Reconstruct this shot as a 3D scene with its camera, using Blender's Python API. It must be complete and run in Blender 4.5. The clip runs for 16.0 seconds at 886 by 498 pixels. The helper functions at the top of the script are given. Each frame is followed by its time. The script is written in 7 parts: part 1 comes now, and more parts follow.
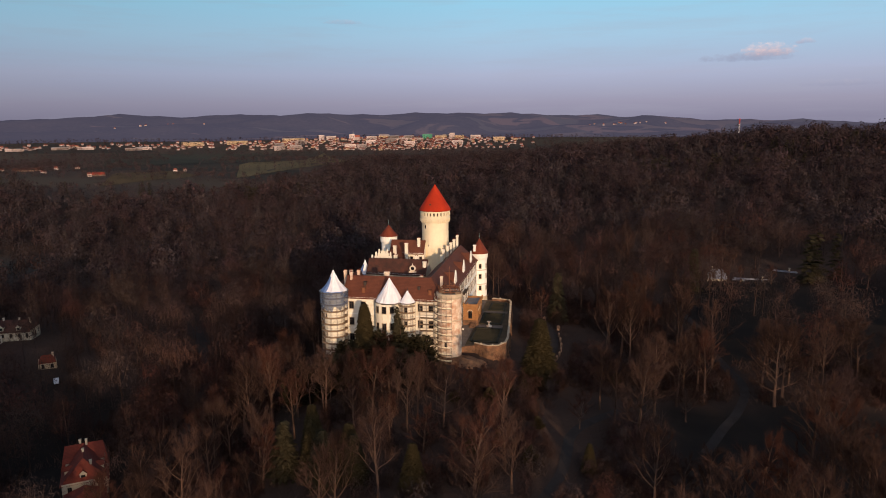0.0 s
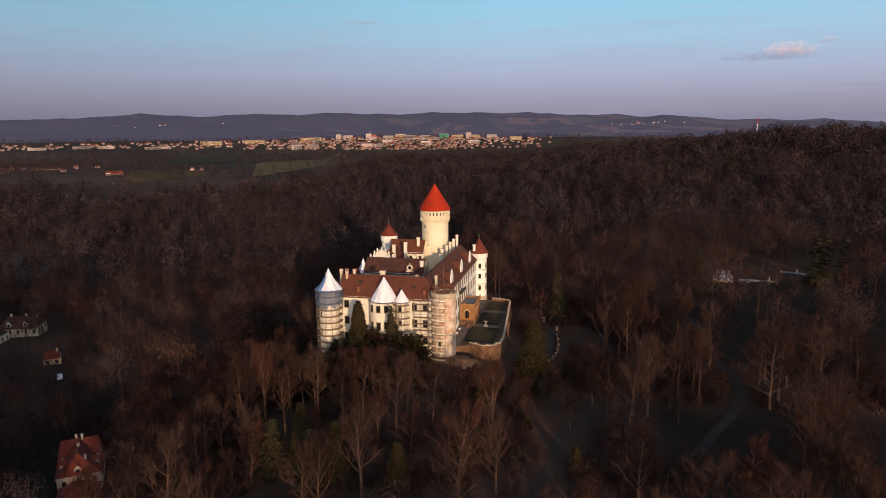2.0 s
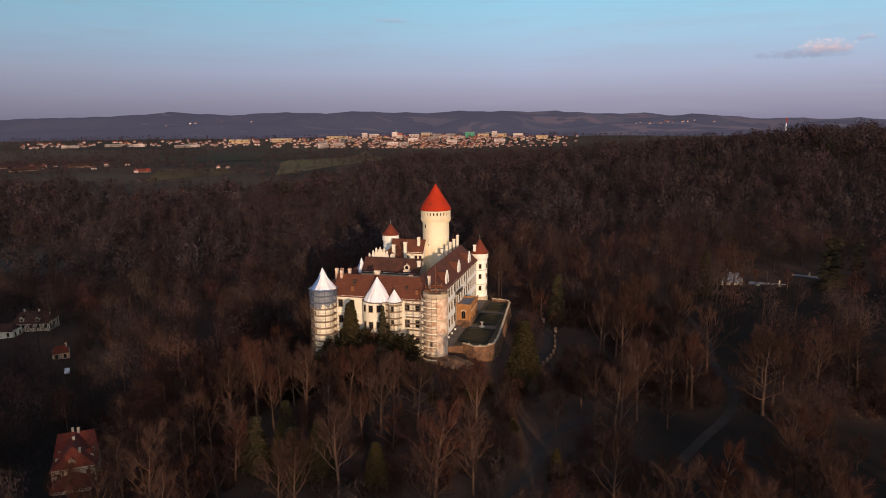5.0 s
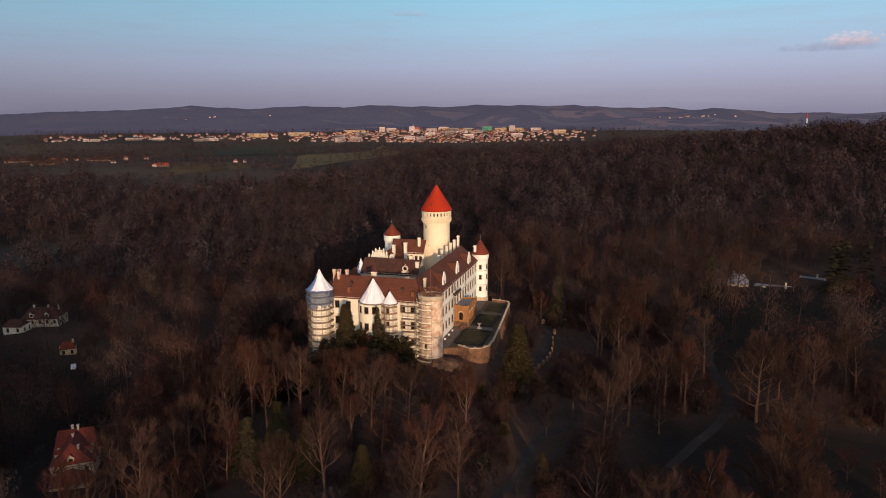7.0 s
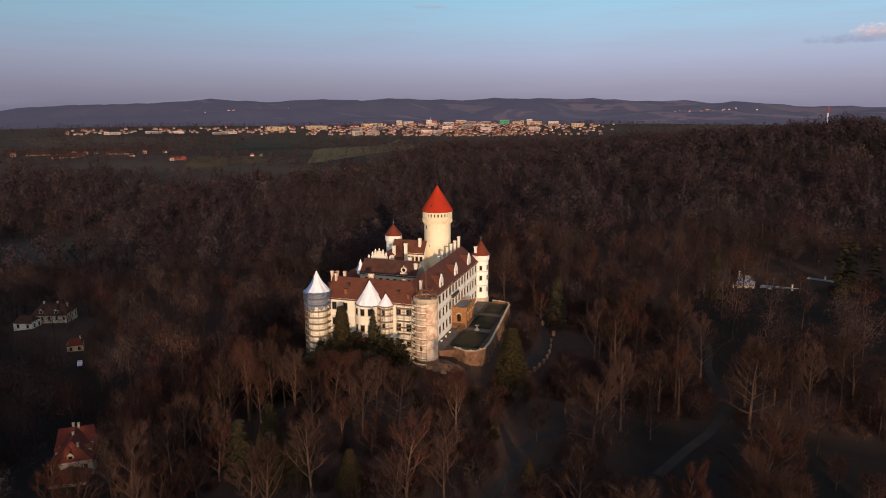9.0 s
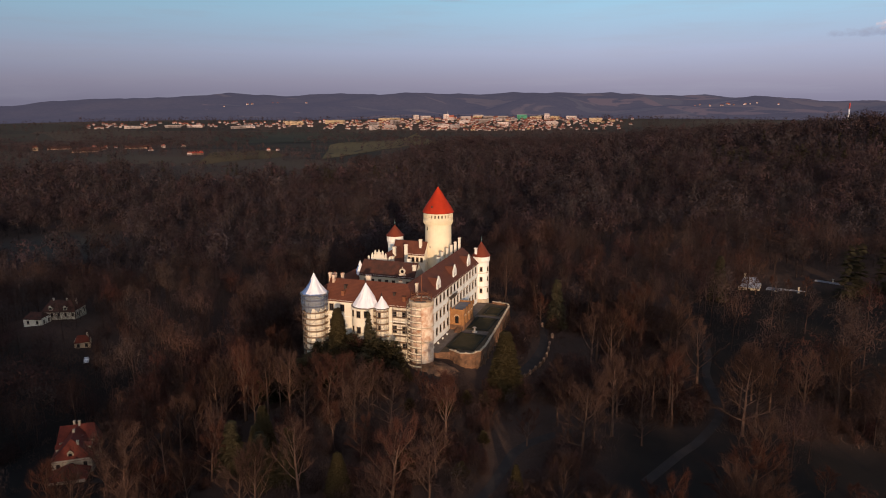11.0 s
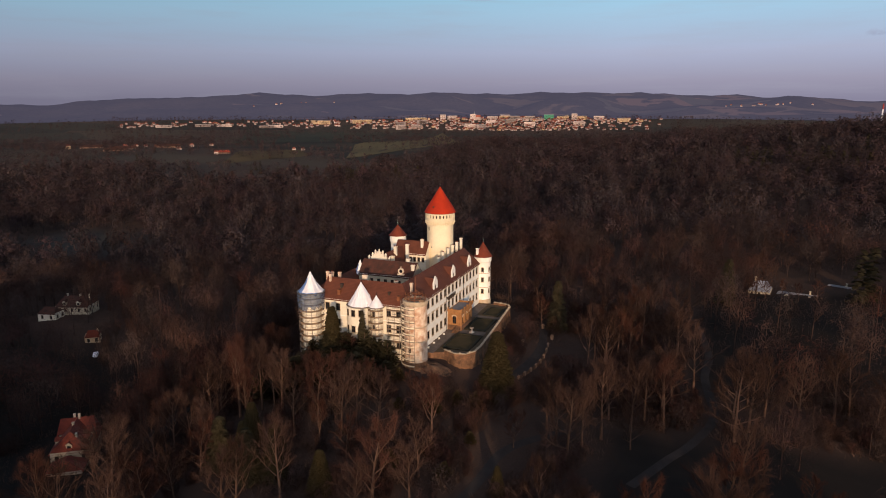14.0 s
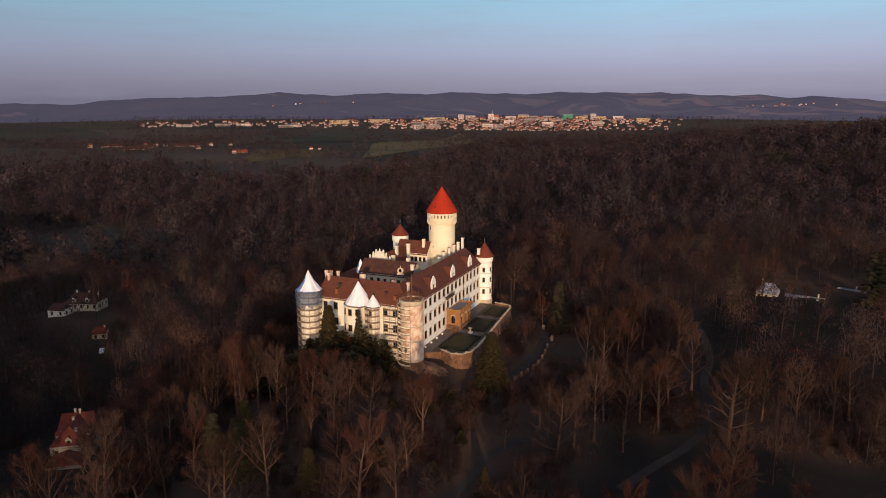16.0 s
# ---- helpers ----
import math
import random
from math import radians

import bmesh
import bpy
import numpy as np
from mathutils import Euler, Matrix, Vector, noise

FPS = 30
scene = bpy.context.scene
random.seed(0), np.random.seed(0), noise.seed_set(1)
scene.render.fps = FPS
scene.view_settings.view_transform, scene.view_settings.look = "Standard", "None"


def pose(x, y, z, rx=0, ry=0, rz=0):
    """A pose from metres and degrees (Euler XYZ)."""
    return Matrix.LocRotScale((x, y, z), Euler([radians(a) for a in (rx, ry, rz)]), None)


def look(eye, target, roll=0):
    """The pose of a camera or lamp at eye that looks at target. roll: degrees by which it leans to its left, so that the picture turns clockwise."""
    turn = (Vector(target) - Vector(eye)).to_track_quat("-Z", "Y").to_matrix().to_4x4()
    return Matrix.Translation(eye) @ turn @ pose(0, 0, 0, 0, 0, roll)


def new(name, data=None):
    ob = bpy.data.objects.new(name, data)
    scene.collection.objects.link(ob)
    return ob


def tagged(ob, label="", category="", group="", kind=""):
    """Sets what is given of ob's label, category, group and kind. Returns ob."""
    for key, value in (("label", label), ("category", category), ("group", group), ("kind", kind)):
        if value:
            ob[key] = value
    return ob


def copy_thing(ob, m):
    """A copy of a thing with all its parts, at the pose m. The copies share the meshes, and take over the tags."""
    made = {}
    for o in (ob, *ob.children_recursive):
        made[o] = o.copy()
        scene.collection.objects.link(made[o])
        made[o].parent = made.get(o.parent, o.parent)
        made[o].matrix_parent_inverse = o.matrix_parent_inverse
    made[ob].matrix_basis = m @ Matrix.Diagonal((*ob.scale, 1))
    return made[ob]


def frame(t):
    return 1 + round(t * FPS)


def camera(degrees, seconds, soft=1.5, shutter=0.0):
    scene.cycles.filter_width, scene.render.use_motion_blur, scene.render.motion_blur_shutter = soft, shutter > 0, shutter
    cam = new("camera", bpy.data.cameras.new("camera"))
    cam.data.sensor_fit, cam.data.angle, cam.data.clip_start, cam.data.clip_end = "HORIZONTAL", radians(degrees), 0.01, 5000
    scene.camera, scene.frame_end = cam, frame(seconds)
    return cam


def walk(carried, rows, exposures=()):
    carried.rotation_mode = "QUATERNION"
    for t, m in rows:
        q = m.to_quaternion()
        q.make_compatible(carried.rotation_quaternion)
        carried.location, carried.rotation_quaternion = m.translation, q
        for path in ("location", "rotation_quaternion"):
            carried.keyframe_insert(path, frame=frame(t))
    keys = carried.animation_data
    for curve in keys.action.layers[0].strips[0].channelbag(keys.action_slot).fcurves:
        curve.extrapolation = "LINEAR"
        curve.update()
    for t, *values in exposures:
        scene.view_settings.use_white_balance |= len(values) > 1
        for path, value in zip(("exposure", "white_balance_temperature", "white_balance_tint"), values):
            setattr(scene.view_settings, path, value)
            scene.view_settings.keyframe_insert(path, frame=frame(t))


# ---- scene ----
import functools

cam = camera(64.9, 16.0, soft=1.0)
METRES, EYE, TILT, LEAN, TURN = 56.0, 68.0, 3.7, 0.0, 10.7
ROWS = [
    (0.0, 0.0, 0.0, 0.0, -0.1, -14.13, 0.42),
    (0.5, 0.03, -0.0006, -0.0009, 0.26, -14.13, 0.43),
    (1.0, 0.0616, -0.0004, -0.0012, 0.63, -14.15, 0.44),
    (1.5, 0.0917, -0.0003, -0.0013, 0.99, -14.15, 0.48),
    (2.0, 0.1229, -0.0005, -0.0011, 1.36, -14.15, 0.49),
    (2.5, 0.1529, 0.0003, -0.0014, 1.73, -14.16, 0.51),
    (3.0, 0.1846, 0.0011, -0.0028, 2.12, -14.15, 0.53),
    (3.5, 0.2137, 0.0017, -0.0038, 2.48, -14.16, 0.53),
    (4.0, 0.2451, 0.0023, -0.0027, 2.87, -14.15, 0.56),
    (6.5, 0.3971, 0.0108, 0.0416, 4.77, -14.59, 0.57),
    (7.0, 0.4278, 0.0141, 0.0546, 5.16, -14.74, 0.58),
    (7.5, 0.457, 0.0174, 0.0675, 5.52, -14.88, 0.59),
    (8.0, 0.4884, 0.0206, 0.0813, 5.92, -15.02, 0.63),
    (8.5, 0.5174, 0.0243, 0.0949, 6.29, -15.16, 0.62),
    (9.0, 0.5477, 0.0282, 0.1085, 6.67, -15.3, 0.65),
    (11.5, 0.6969, 0.0478, 0.1622, 8.55, -15.83, 0.71),
    (12.0, 0.7274, 0.0515, 0.1625, 8.94, -15.81, 0.73),
    (12.5, 0.7562, 0.0554, 0.1614, 9.33, -15.79, 0.75),
    (13.0, 0.7863, 0.0595, 0.1603, 9.72, -15.77, 0.77),
    (13.5, 0.8152, 0.0642, 0.159, 10.1, -15.76, 0.78),
    (14.0, 0.8455, 0.0693, 0.1586, 10.5, -15.76, 0.8),
    (14.5, 0.8747, 0.0753, 0.1578, 10.89, -15.76, 0.81),
    (15.0, 0.9048, 0.0811, 0.1574, 11.3, -15.75, 0.83),
    (15.5, 0.9332, 0.0867, 0.1572, 11.69, -15.75, 0.83),
    (16.0, 0.9631, 0.0923, 0.1569, 12.08, -15.75, 0.85),
]
walk(cam, [(t, pose(0, 0, EYE, TILT, LEAN, TURN) @ pose(METRES * x, METRES * y, METRES * z, 90 + pitch, roll, yaw)) for t, x, y, z, yaw, pitch, roll in ROWS])

# ---- sky, sun ----
SUN_AZ, SUN_EL = 26.0, 8.5          # degrees east of straight behind the first view, and above the horizon
world = bpy.data.worlds.new("evening_sky")
scene.world = world
world.use_nodes = True
wn, wl = world.node_tree.nodes, world.node_tree.links
wn.clear()


def wnode(kind, **values):
    n = wn.new(kind)
    for key, value in values.items():
        n.inputs[key].default_value = value
    return n


def wmath(op, a, b=0.0, c=0.0, clamp=False):
    n = wn.new("ShaderNodeMath")
    n.operation, n.use_clamp = op, clamp
    for k, v in enumerate((a, b, c)):
        if isinstance(v, (int, float)):
            n.inputs[k].default_value = v
        else:
            wl.new(v, n.inputs[k])
    return n.outputs[0]


def wramp(source, stops):
    n = wn.new("ShaderNodeValToRGB")
    while len(n.color_ramp.elements) < len(stops):
        n.color_ramp.elements.new(0.5)
    for e, (p, c) in zip(n.color_ramp.elements, stops):
        e.position, e.color = p, (*c, 1)
    wl.new(source, n.inputs[0])
    return n.outputs[0]


def wmix(fac, a, b):
    n = wn.new("ShaderNodeMix")
    n.data_type = "RGBA"
    for k, v in ((0, fac), (6, a), (7, b)):
        if isinstance(v, (int, float)):
            n.inputs[k].default_value = v
        elif isinstance(v, tuple):
            n.inputs[k].default_value = (*v, 1)
        else:
            wl.new(v, n.inputs[k])
    return n.outputs[2]


coord = wn.new("ShaderNodeTexCoord")
split = wn.new("ShaderNodeSeparateXYZ")
wl.new(coord.outputs["Generated"], split.inputs[0])
dx, dy, dz = split.outputs
nishita = wn.new("ShaderNodeTexSky")
nishita.sky_type, nishita.sun_disc = "NISHITA", False
nishita.sun_elevation, nishita.sun_rotation = radians(SUN_EL), radians(180 - SUN_AZ)
nishita.altitude, nishita.dust_density, nishita.ozone_density = 400, 1.5, 2.0
dim = wn.new("ShaderNodeVectorMath")
dim.operation = "SCALE"
dim.inputs["Scale"].default_value = 0.15
wl.new(nishita.outputs[0], dim.inputs[0])
# the band of dusk colours that stands opposite the low sun
band = wramp(wmath("MULTIPLY", dz, 4.0, clamp=True), [(0.0, (0.225, 0.212, 0.298)), (0.10, (0.300, 0.284, 0.380)), (0.25, (0.375, 0.412, 0.555)), (0.45, (0.340, 0.520, 0.680)), (0.68, (0.270, 0.560, 0.740)), (1.0, (0.22, 0.50, 0.72))])
# thin streaks of cirrus
mapping = wn.new("ShaderNodeMapping")
mapping.inputs["Scale"].default_value = (3.0, 3.0, 34.0)
wl.new(coord.outputs["Generated"], mapping.inputs[0])
streak = wnode("ShaderNodeTexNoise", Scale=1.6, Detail=5.0, Roughness=0.6)
wl.new(mapping.outputs[0], streak.inputs["Vector"])
streaks = wmath("MULTIPLY", wmath("SUBTRACT", streak.outputs[0], 0.5, clamp=True), 1.1, clamp=True)
band = wmix(streaks, band, (0.36, 0.36, 0.44))


def cloud(direction, wide, high, seed, strength, lit):
    """A small cumulus in a direction of the sky: (soft mask, colour)."""
    d = Vector(direction).normalized()
    side = Vector((d.y, -d.x, 0)).normalized()
    up = side.cross(d)
    dots = []
    for axis in (side, up, d):
        n = wn.new("ShaderNodeVectorMath")
        n.operation = "DOT_PRODUCT"
        n.inputs[1].default_value = axis
        wl.new(coord.outputs["Generated"], n.inputs[0])
        dots.append(n.outputs["Value"])
    u, v = wmath("DIVIDE", dots[0], wide), wmath("DIVIDE", dots[1], high)
    below = wmath("MULTIPLY", wmath("MINIMUM", v, 0.0), 1.6)
    r2 = wmath("ADD", wmath("MULTIPLY", u, u), wmath("ADD", wmath("MULTIPLY", v, v), wmath("MULTIPLY", below, below)))
    puff = wnode("ShaderNodeTexNoise", Scale=85.0, Detail=5.0, Roughness=0.62)
    m = wn.new("ShaderNodeMapping")
    m.inputs["Location"].default_value, m.inputs["Scale"].default_value = (seed, 0, 0), (1, 1, 1.7)
    wl.new(coord.outputs["Generated"], m.inputs[0])
    wl.new(m.outputs[0], puff.inputs["Vector"])
    body_ = wmath("SUBTRACT", wmath("ADD", 1.0, wmath("MULTIPLY", wmath("SUBTRACT", puff.outputs[0], 0.5), 3.0)), wmath("MULTIPLY", r2, 1.0))
    front = wmath("GREATER_THAN", dots[2], 0.0)
    mask = wmath("MULTIPLY", wmath("MULTIPLY", wmath("MULTIPLY", body_, 0.9, clamp=True), strength), front)
    shade = wmath("MULTIPLY_ADD", v, 0.55, wmath("MULTIPLY_ADD", puff.outputs[0], 0.9, 0.02), clamp=True)
    return mask, wmix(shade, (0.20, 0.22, 0.34), lit)


for args in (((0.2112, 0.9746, 0.0752), 0.062, 0.0075, 3.1, 0.5, (0.30, 0.29, 0.38)), ((0.2374, 0.9679, 0.0823), 0.034, 0.0120, 0.0, 0.95, (0.80, 0.62, 0.62)), ((0.2743, 0.9572, 0.0925), 0.014, 0.0050, 1.7, 0.6, (0.62, 0.52, 0.58)),
             ((-0.3139, 0.9404, 0.1311), 0.030, 0.0045, 2.2, 0.35, (0.55, 0.45, 0.52)), ((0.3177, 0.9473, 0.0412), 0.060, 0.0060, 5.2, 0.35, (0.42, 0.40, 0.48))):
    mask, tone = cloud(*args)
    band = wmix(mask, band, tone)
side_gain = wmath("MINIMUM", wmath("MULTIPLY_ADD", dx, 0.48, 1.19), 1.13)
lift = wn.new("ShaderNodeVectorMath")
lift.operation = "SCALE"
wl.new(band, lift.inputs[0])
wl.new(side_gain, lift.inputs["Scale"])
band = lift.outputs[0]
low = wmath("SUBTRACT", 1.0, wmath("MULTIPLY", wmath("SUBTRACT", dz, 0.22), 3.2, clamp=True))
sky_colour = wmix(low, dim.outputs[0], band)
# the wide warm glow of the sky round the low sun
towards = wn.new("ShaderNodeVectorMath")
towards.operation = "DOT_PRODUCT"
towards.inputs[1].default_value = (math.sin(radians(SUN_AZ)) * math.cos(radians(SUN_EL)), -math.cos(radians(SUN_AZ)) * math.cos(radians(SUN_EL)), math.sin(radians(SUN_EL)))
wl.new(coord.outputs["Generated"], towards.inputs[0])
halo = wmath("POWER", wmath("MAXIMUM", towards.outputs["Value"], 0.0), 3.0)
halo = wmath("MULTIPLY", halo, wmath("MULTIPLY_ADD", dz, 6.0, 1.0, clamp=True))
glow = wn.new("ShaderNodeVectorMath")
glow.operation = "MULTIPLY_ADD"
glow.inputs[1].default_value = (1.20, 0.93, 0.80)
wl.new(halo, glow.inputs[0])
wl.new(sky_colour, glow.inputs[2])
sky_colour = glow.outputs[0]
background = wn.new("ShaderNodeBackground")
wl.new(sky_colour, background.inputs[0])
background.inputs[1].default_value = 1.0
wl.new(background.outputs[0], wn.new("ShaderNodeOutputWorld").inputs[0])

sun = new("sun", bpy.data.lights.new("sun", "SUN"))
sun.data.energy, sun.data.angle, sun.data.color = 4.05, radians(0.6), (1.0, 0.69, 0.44)
az, el = radians(SUN_AZ), radians(SUN_EL)
sun.matrix_world = look((math.sin(az) * math.cos(el) * 500, -math.cos(az) * math.cos(el) * 500, math.sin(el) * 500 + 60), (0, 0, 60))

# ---- materials ----
def material(name, a, b, rough=0.9, scale=0.4, fine=6.0, grain=0.35, bump=0.25, metal=0.0, rows=0.0, courses=None, per_object=0.0, gloss=0.25):
    """A surface between the colours a and b: broad patches, fine grain, relief; rows: height of tile rows; courses: (w, h) of masonry."""
    m = bpy.data.materials.new(name)
    m.use_nodes = True
    nodes, links = m.node_tree.nodes, m.node_tree.links
    bsdf = nodes["Principled BSDF"]
    bsdf.inputs["Roughness"].default_value, bsdf.inputs["Metallic"].default_value = rough, metal
    bsdf.inputs["Specular IOR Level"].default_value = gloss
    tc = nodes.new("ShaderNodeTexCoord")
    big, small = nodes.new("ShaderNodeTexNoise"), nodes.new("ShaderNodeTexNoise")
    for n, s, d in ((big, scale, 4.0), (small, fine, 6.0)):
        n.inputs["Scale"].default_value, n.inputs["Detail"].default_value, n.inputs["Roughness"].default_value = s, d, 0.6
        links.new(tc.outputs["Object"], n.inputs["Vector"])
    ramp = nodes.new("ShaderNodeMapRange")
    ramp.inputs[1].default_value, ramp.inputs[2].default_value = 0.32, 0.68
    links.new(big.outputs[0], ramp.inputs[0])
    mix = nodes.new("ShaderNodeMix")
    mix.data_type = "RGBA"
    mix.inputs[6].default_value, mix.inputs[7].default_value = (*a, 1), (*b, 1)
    links.new(ramp.outputs[0], mix.inputs[0])
    out = mix.outputs[2]
    val = nodes.new("ShaderNodeMapRange")
    val.inputs[3].default_value, val.inputs[4].default_value = 1 - grain, 1 + grain
    links.new(small.outputs[0], val.inputs[0])
    hsv = nodes.new("ShaderNodeHueSaturation")
    links.new(out, hsv.inputs["Color"])
    if per_object:
        info, mul = nodes.new("ShaderNodeObjectInfo"), nodes.new("ShaderNodeMapRange")
        mul.inputs[3].default_value, mul.inputs[4].default_value = 1 - per_object, 1 + per_object
        links.new(info.outputs["Random"], mul.inputs[0])
        both = nodes.new("ShaderNodeMath")
        both.operation = "MULTIPLY"
        links.new(mul.outputs[0], both.inputs[0])
        links.new(val.outputs[0], both.inputs[1])
        links.new(both.outputs[0], hsv.inputs["Value"])
    else:
        links.new(val.outputs[0], hsv.inputs["Value"])
    out = hsv.outputs[0]
    height = small.outputs[0]
    if rows:
        wave = nodes.new("ShaderNodeTexWave")
        wave.bands_direction, wave.wave_profile = "Z", "SAW"
        wave.inputs["Scale"].default_value, wave.inputs["Distortion"].default_value = 0.314 / rows, 0.4
        links.new(tc.outputs["Object"], wave.inputs["Vector"])
        dark = nodes.new("ShaderNodeMix")
        dark.data_type, dark.blend_type = "RGBA", "MULTIPLY"
        dark.inputs[0].default_value = 0.3
        links.new(out, dark.inputs[6])
        links.new(wave.outputs[0], dark.inputs[7])
        out, height = dark.outputs[2], wave.outputs[0]
    if courses:
        brick = nodes.new("ShaderNodeTexBrick")
        brick.inputs["Scale"].default_value, brick.inputs["Brick Width"].default_value, brick.inputs["Row Height"].default_value = 1.0, *courses
        brick.inputs["Mortar Size"].default_value = 0.03
        brick.inputs["Color1"].default_value, brick.inputs["Color2"].default_value, brick.inputs["Mortar"].default_value = (1, 1, 1, 1), (0.72, 0.72, 0.72, 1), (0.5, 0.5, 0.5, 1)
        turn = nodes.new("ShaderNodeVectorRotate")
        turn.inputs["Axis"].default_value, turn.inputs["Angle"].default_value = (1, 0, 0), radians(90)
        links.new(tc.outputs["Object"], turn.inputs["Vector"])
        links.new(turn.outputs[0], brick.inputs["Vector"])
        dark = nodes.new("ShaderNodeMix")
        dark.data_type, dark.blend_type = "RGBA", "MULTIPLY"
        dark.inputs[0].default_value = 0.65
        links.new(out, dark.inputs[6])
        links.new(brick.outputs[0], dark.inputs[7])
        out = dark.outputs[2]
    links.new(out, bsdf.inputs["Base Color"])
    if bump:
        relief = nodes.new("ShaderNodeBump")
        relief.inputs["Strength"].default_value, relief.inputs["Distance"].default_value = bump, 0.06
        links.new(height, relief.inputs["Height"])
        links.new(relief.outputs[0], bsdf.inputs["Normal"])
    return m


plaster = material("cream_plaster", (0.76, 0.70, 0.58), (0.63, 0.56, 0.45), 0.92, 0.25, 3.0, 0.14, 0.15)
plaster_white = material("white_plaster", (0.83, 0.80, 0.74), (0.74, 0.70, 0.63), 0.92, 0.22, 3.0, 0.12, 0.15)
plaster_worn = material("worn_plaster", (0.72, 0.62, 0.50), (0.46, 0.34, 0.25), 0.95, 0.45, 2.5, 0.25, 0.3)
villa_plaster = material("grey_cream_plaster", (0.52, 0.45, 0.34), (0.42, 0.35, 0.26), 0.92, 0.25, 3.0, 0.14, 0.15)
tower_plaster = material("tower_plaster", (0.76, 0.66, 0.47), (0.66, 0.56, 0.39), 0.92, 0.18, 3.0, 0.12, 0.12)
stone_trim = material("sandstone_trim", (0.52, 0.42, 0.30), (0.40, 0.31, 0.22), 0.9, 0.8, 6.0, 0.25, 0.3)
pillar_stone = material("weathered_pillar_stone", (0.34, 0.205, 0.135), (0.20, 0.125, 0.085), 0.9, 0.8, 6.0, 0.3, 0.3)
sandstone = material("orange_sandstone", (0.38, 0.185, 0.075), (0.28, 0.13, 0.05), 0.9, 0.5, 4.0, 0.3, 0.4, courses=(0.9, 0.45))
# dark patches put some tree shade on the terrace wall into the stone
rubble = material("terrace_masonry", (0.24, 0.122, 0.068), (0.085, 0.050, 0.032), 0.95, 0.4, 3.0, 0.4, 0.6, courses=(0.8, 0.4))
rock = material("bare_rock", (0.29, 0.150, 0.080), (0.12, 0.070, 0.045), 0.95, 0.35, 2.0, 0.45, 0.8)
roof_red = material("bright_red_tile", (0.47, 0.032, 0.007), (0.37, 0.025, 0.006), 0.85, 0.3, 5.0, 0.15, 0.4, rows=0.35)
roof_brown = material("old_brown_tile", (0.150, 0.048, 0.026), (0.105, 0.034, 0.020), 0.8, 0.35, 4.0, 0.3, 0.4, rows=0.35)
# worn tile made darker: the courtyard roof's shade is put into its colour
roof_worn_shaded = material("worn_shaded_brown_tile", (0.105, 0.038, 0.025), (0.048, 0.024, 0.019), 0.85, 0.5, 4.0, 0.35, 0.4, rows=0.35)
roof_dark = material("dark_red_tile", (0.20, 0.040, 0.018), (0.14, 0.028, 0.014), 0.8, 0.4, 4.0, 0.25, 0.4, rows=0.3)
roof_villa = material("faded_red_tile", (0.21, 0.042, 0.026), (0.14, 0.030, 0.020), 0.8, 0.4, 4.0, 0.3, 0.4, rows=0.3)
roof_pale = material("pale_sheet_roof", (0.27, 0.29, 0.35), (0.19, 0.21, 0.26), 0.6, 0.3, 3.0, 0.2, 0.2)
roof_grey = material("grey_sheet_roof", (0.22, 0.21, 0.22), (0.15, 0.145, 0.16), 0.6, 0.3, 3.0, 0.25, 0.2)
canvas_white = material("white_canvas", (0.80, 0.78, 0.80), (0.72, 0.70, 0.74), 0.7, 0.5, 2.0, 0.1, 0.35)
patched = material("patched_stone", (0.74, 0.62, 0.49), (0.42, 0.225, 0.135), 0.95, 0.55, 2.0, 0.25, 0.4)
canvas_blue = material("blue_sheet", (0.10, 0.17, 0.36), (0.15, 0.23, 0.42), 0.8, 0.6, 3.0, 0.3, 0.3)
netting = material("blue_netting", (0.060, 0.090, 0.155), (0.12, 0.155, 0.22), 0.8, 0.6, 3.0, 0.3, 0.3)
netting.node_tree.nodes["Principled BSDF"].inputs["Alpha"].default_value = 0.58
scaffold_metal = material("scaffold_steel", (0.17, 0.14, 0.12), (0.25, 0.21, 0.18), 0.5, 1.0, 8.0, 0.2, 0.1, metal=0.5)
board = material("scaffold_board", (0.25, 0.165, 0.10), (0.17, 0.11, 0.07), 0.85, 1.0, 8.0, 0.3, 0.2, per_object=0.25)
pale_board = material("pale_new_board", (0.74, 0.64, 0.48), (0.62, 0.52, 0.38), 0.85, 1.0, 8.0, 0.2, 0.1, per_object=0.15)
timber = material("reddish_timber", (0.20, 0.075, 0.035), (0.14, 0.05, 0.025), 0.85, 1.0, 8.0, 0.3, 0.2)
window_wood = material("dark_window_wood", (0.055, 0.038, 0.028), (0.035, 0.024, 0.018), 0.6, 1.0, 10.0, 0.2, 0.1)
green_copper = material("green_copper", (0.16, 0.24, 0.22), (0.11, 0.18, 0.17), 0.7, 0.6, 5.0, 0.25, 0.2)
iron = material("dark_iron", (0.03, 0.03, 0.03), (0.045, 0.04, 0.038), 0.5, 2.0, 9.0, 0.2, 0.1, metal=0.6)
gravel = material("gravel_path", (0.190, 0.150, 0.125), (0.130, 0.102, 0.088), 0.95, 0.5, 9.0, 0.35, 0.4, gloss=0.0)
asphalt = material("asphalt_road", (0.062, 0.050, 0.045), (0.046, 0.038, 0.035), 0.9, 0.3, 8.0, 0.25, 0.3, gloss=0.0)
lawn = material("winter_lawn", (0.058, 0.049, 0.029), (0.078, 0.060, 0.037), 0.95, 0.3, 7.0, 0.4, 0.6, gloss=0.0)
garden_soil = material("garden_turf", (0.130, 0.098, 0.066), (0.088, 0.068, 0.048), 0.95, 0.35, 6.0, 0.4, 0.4, gloss=0.0)
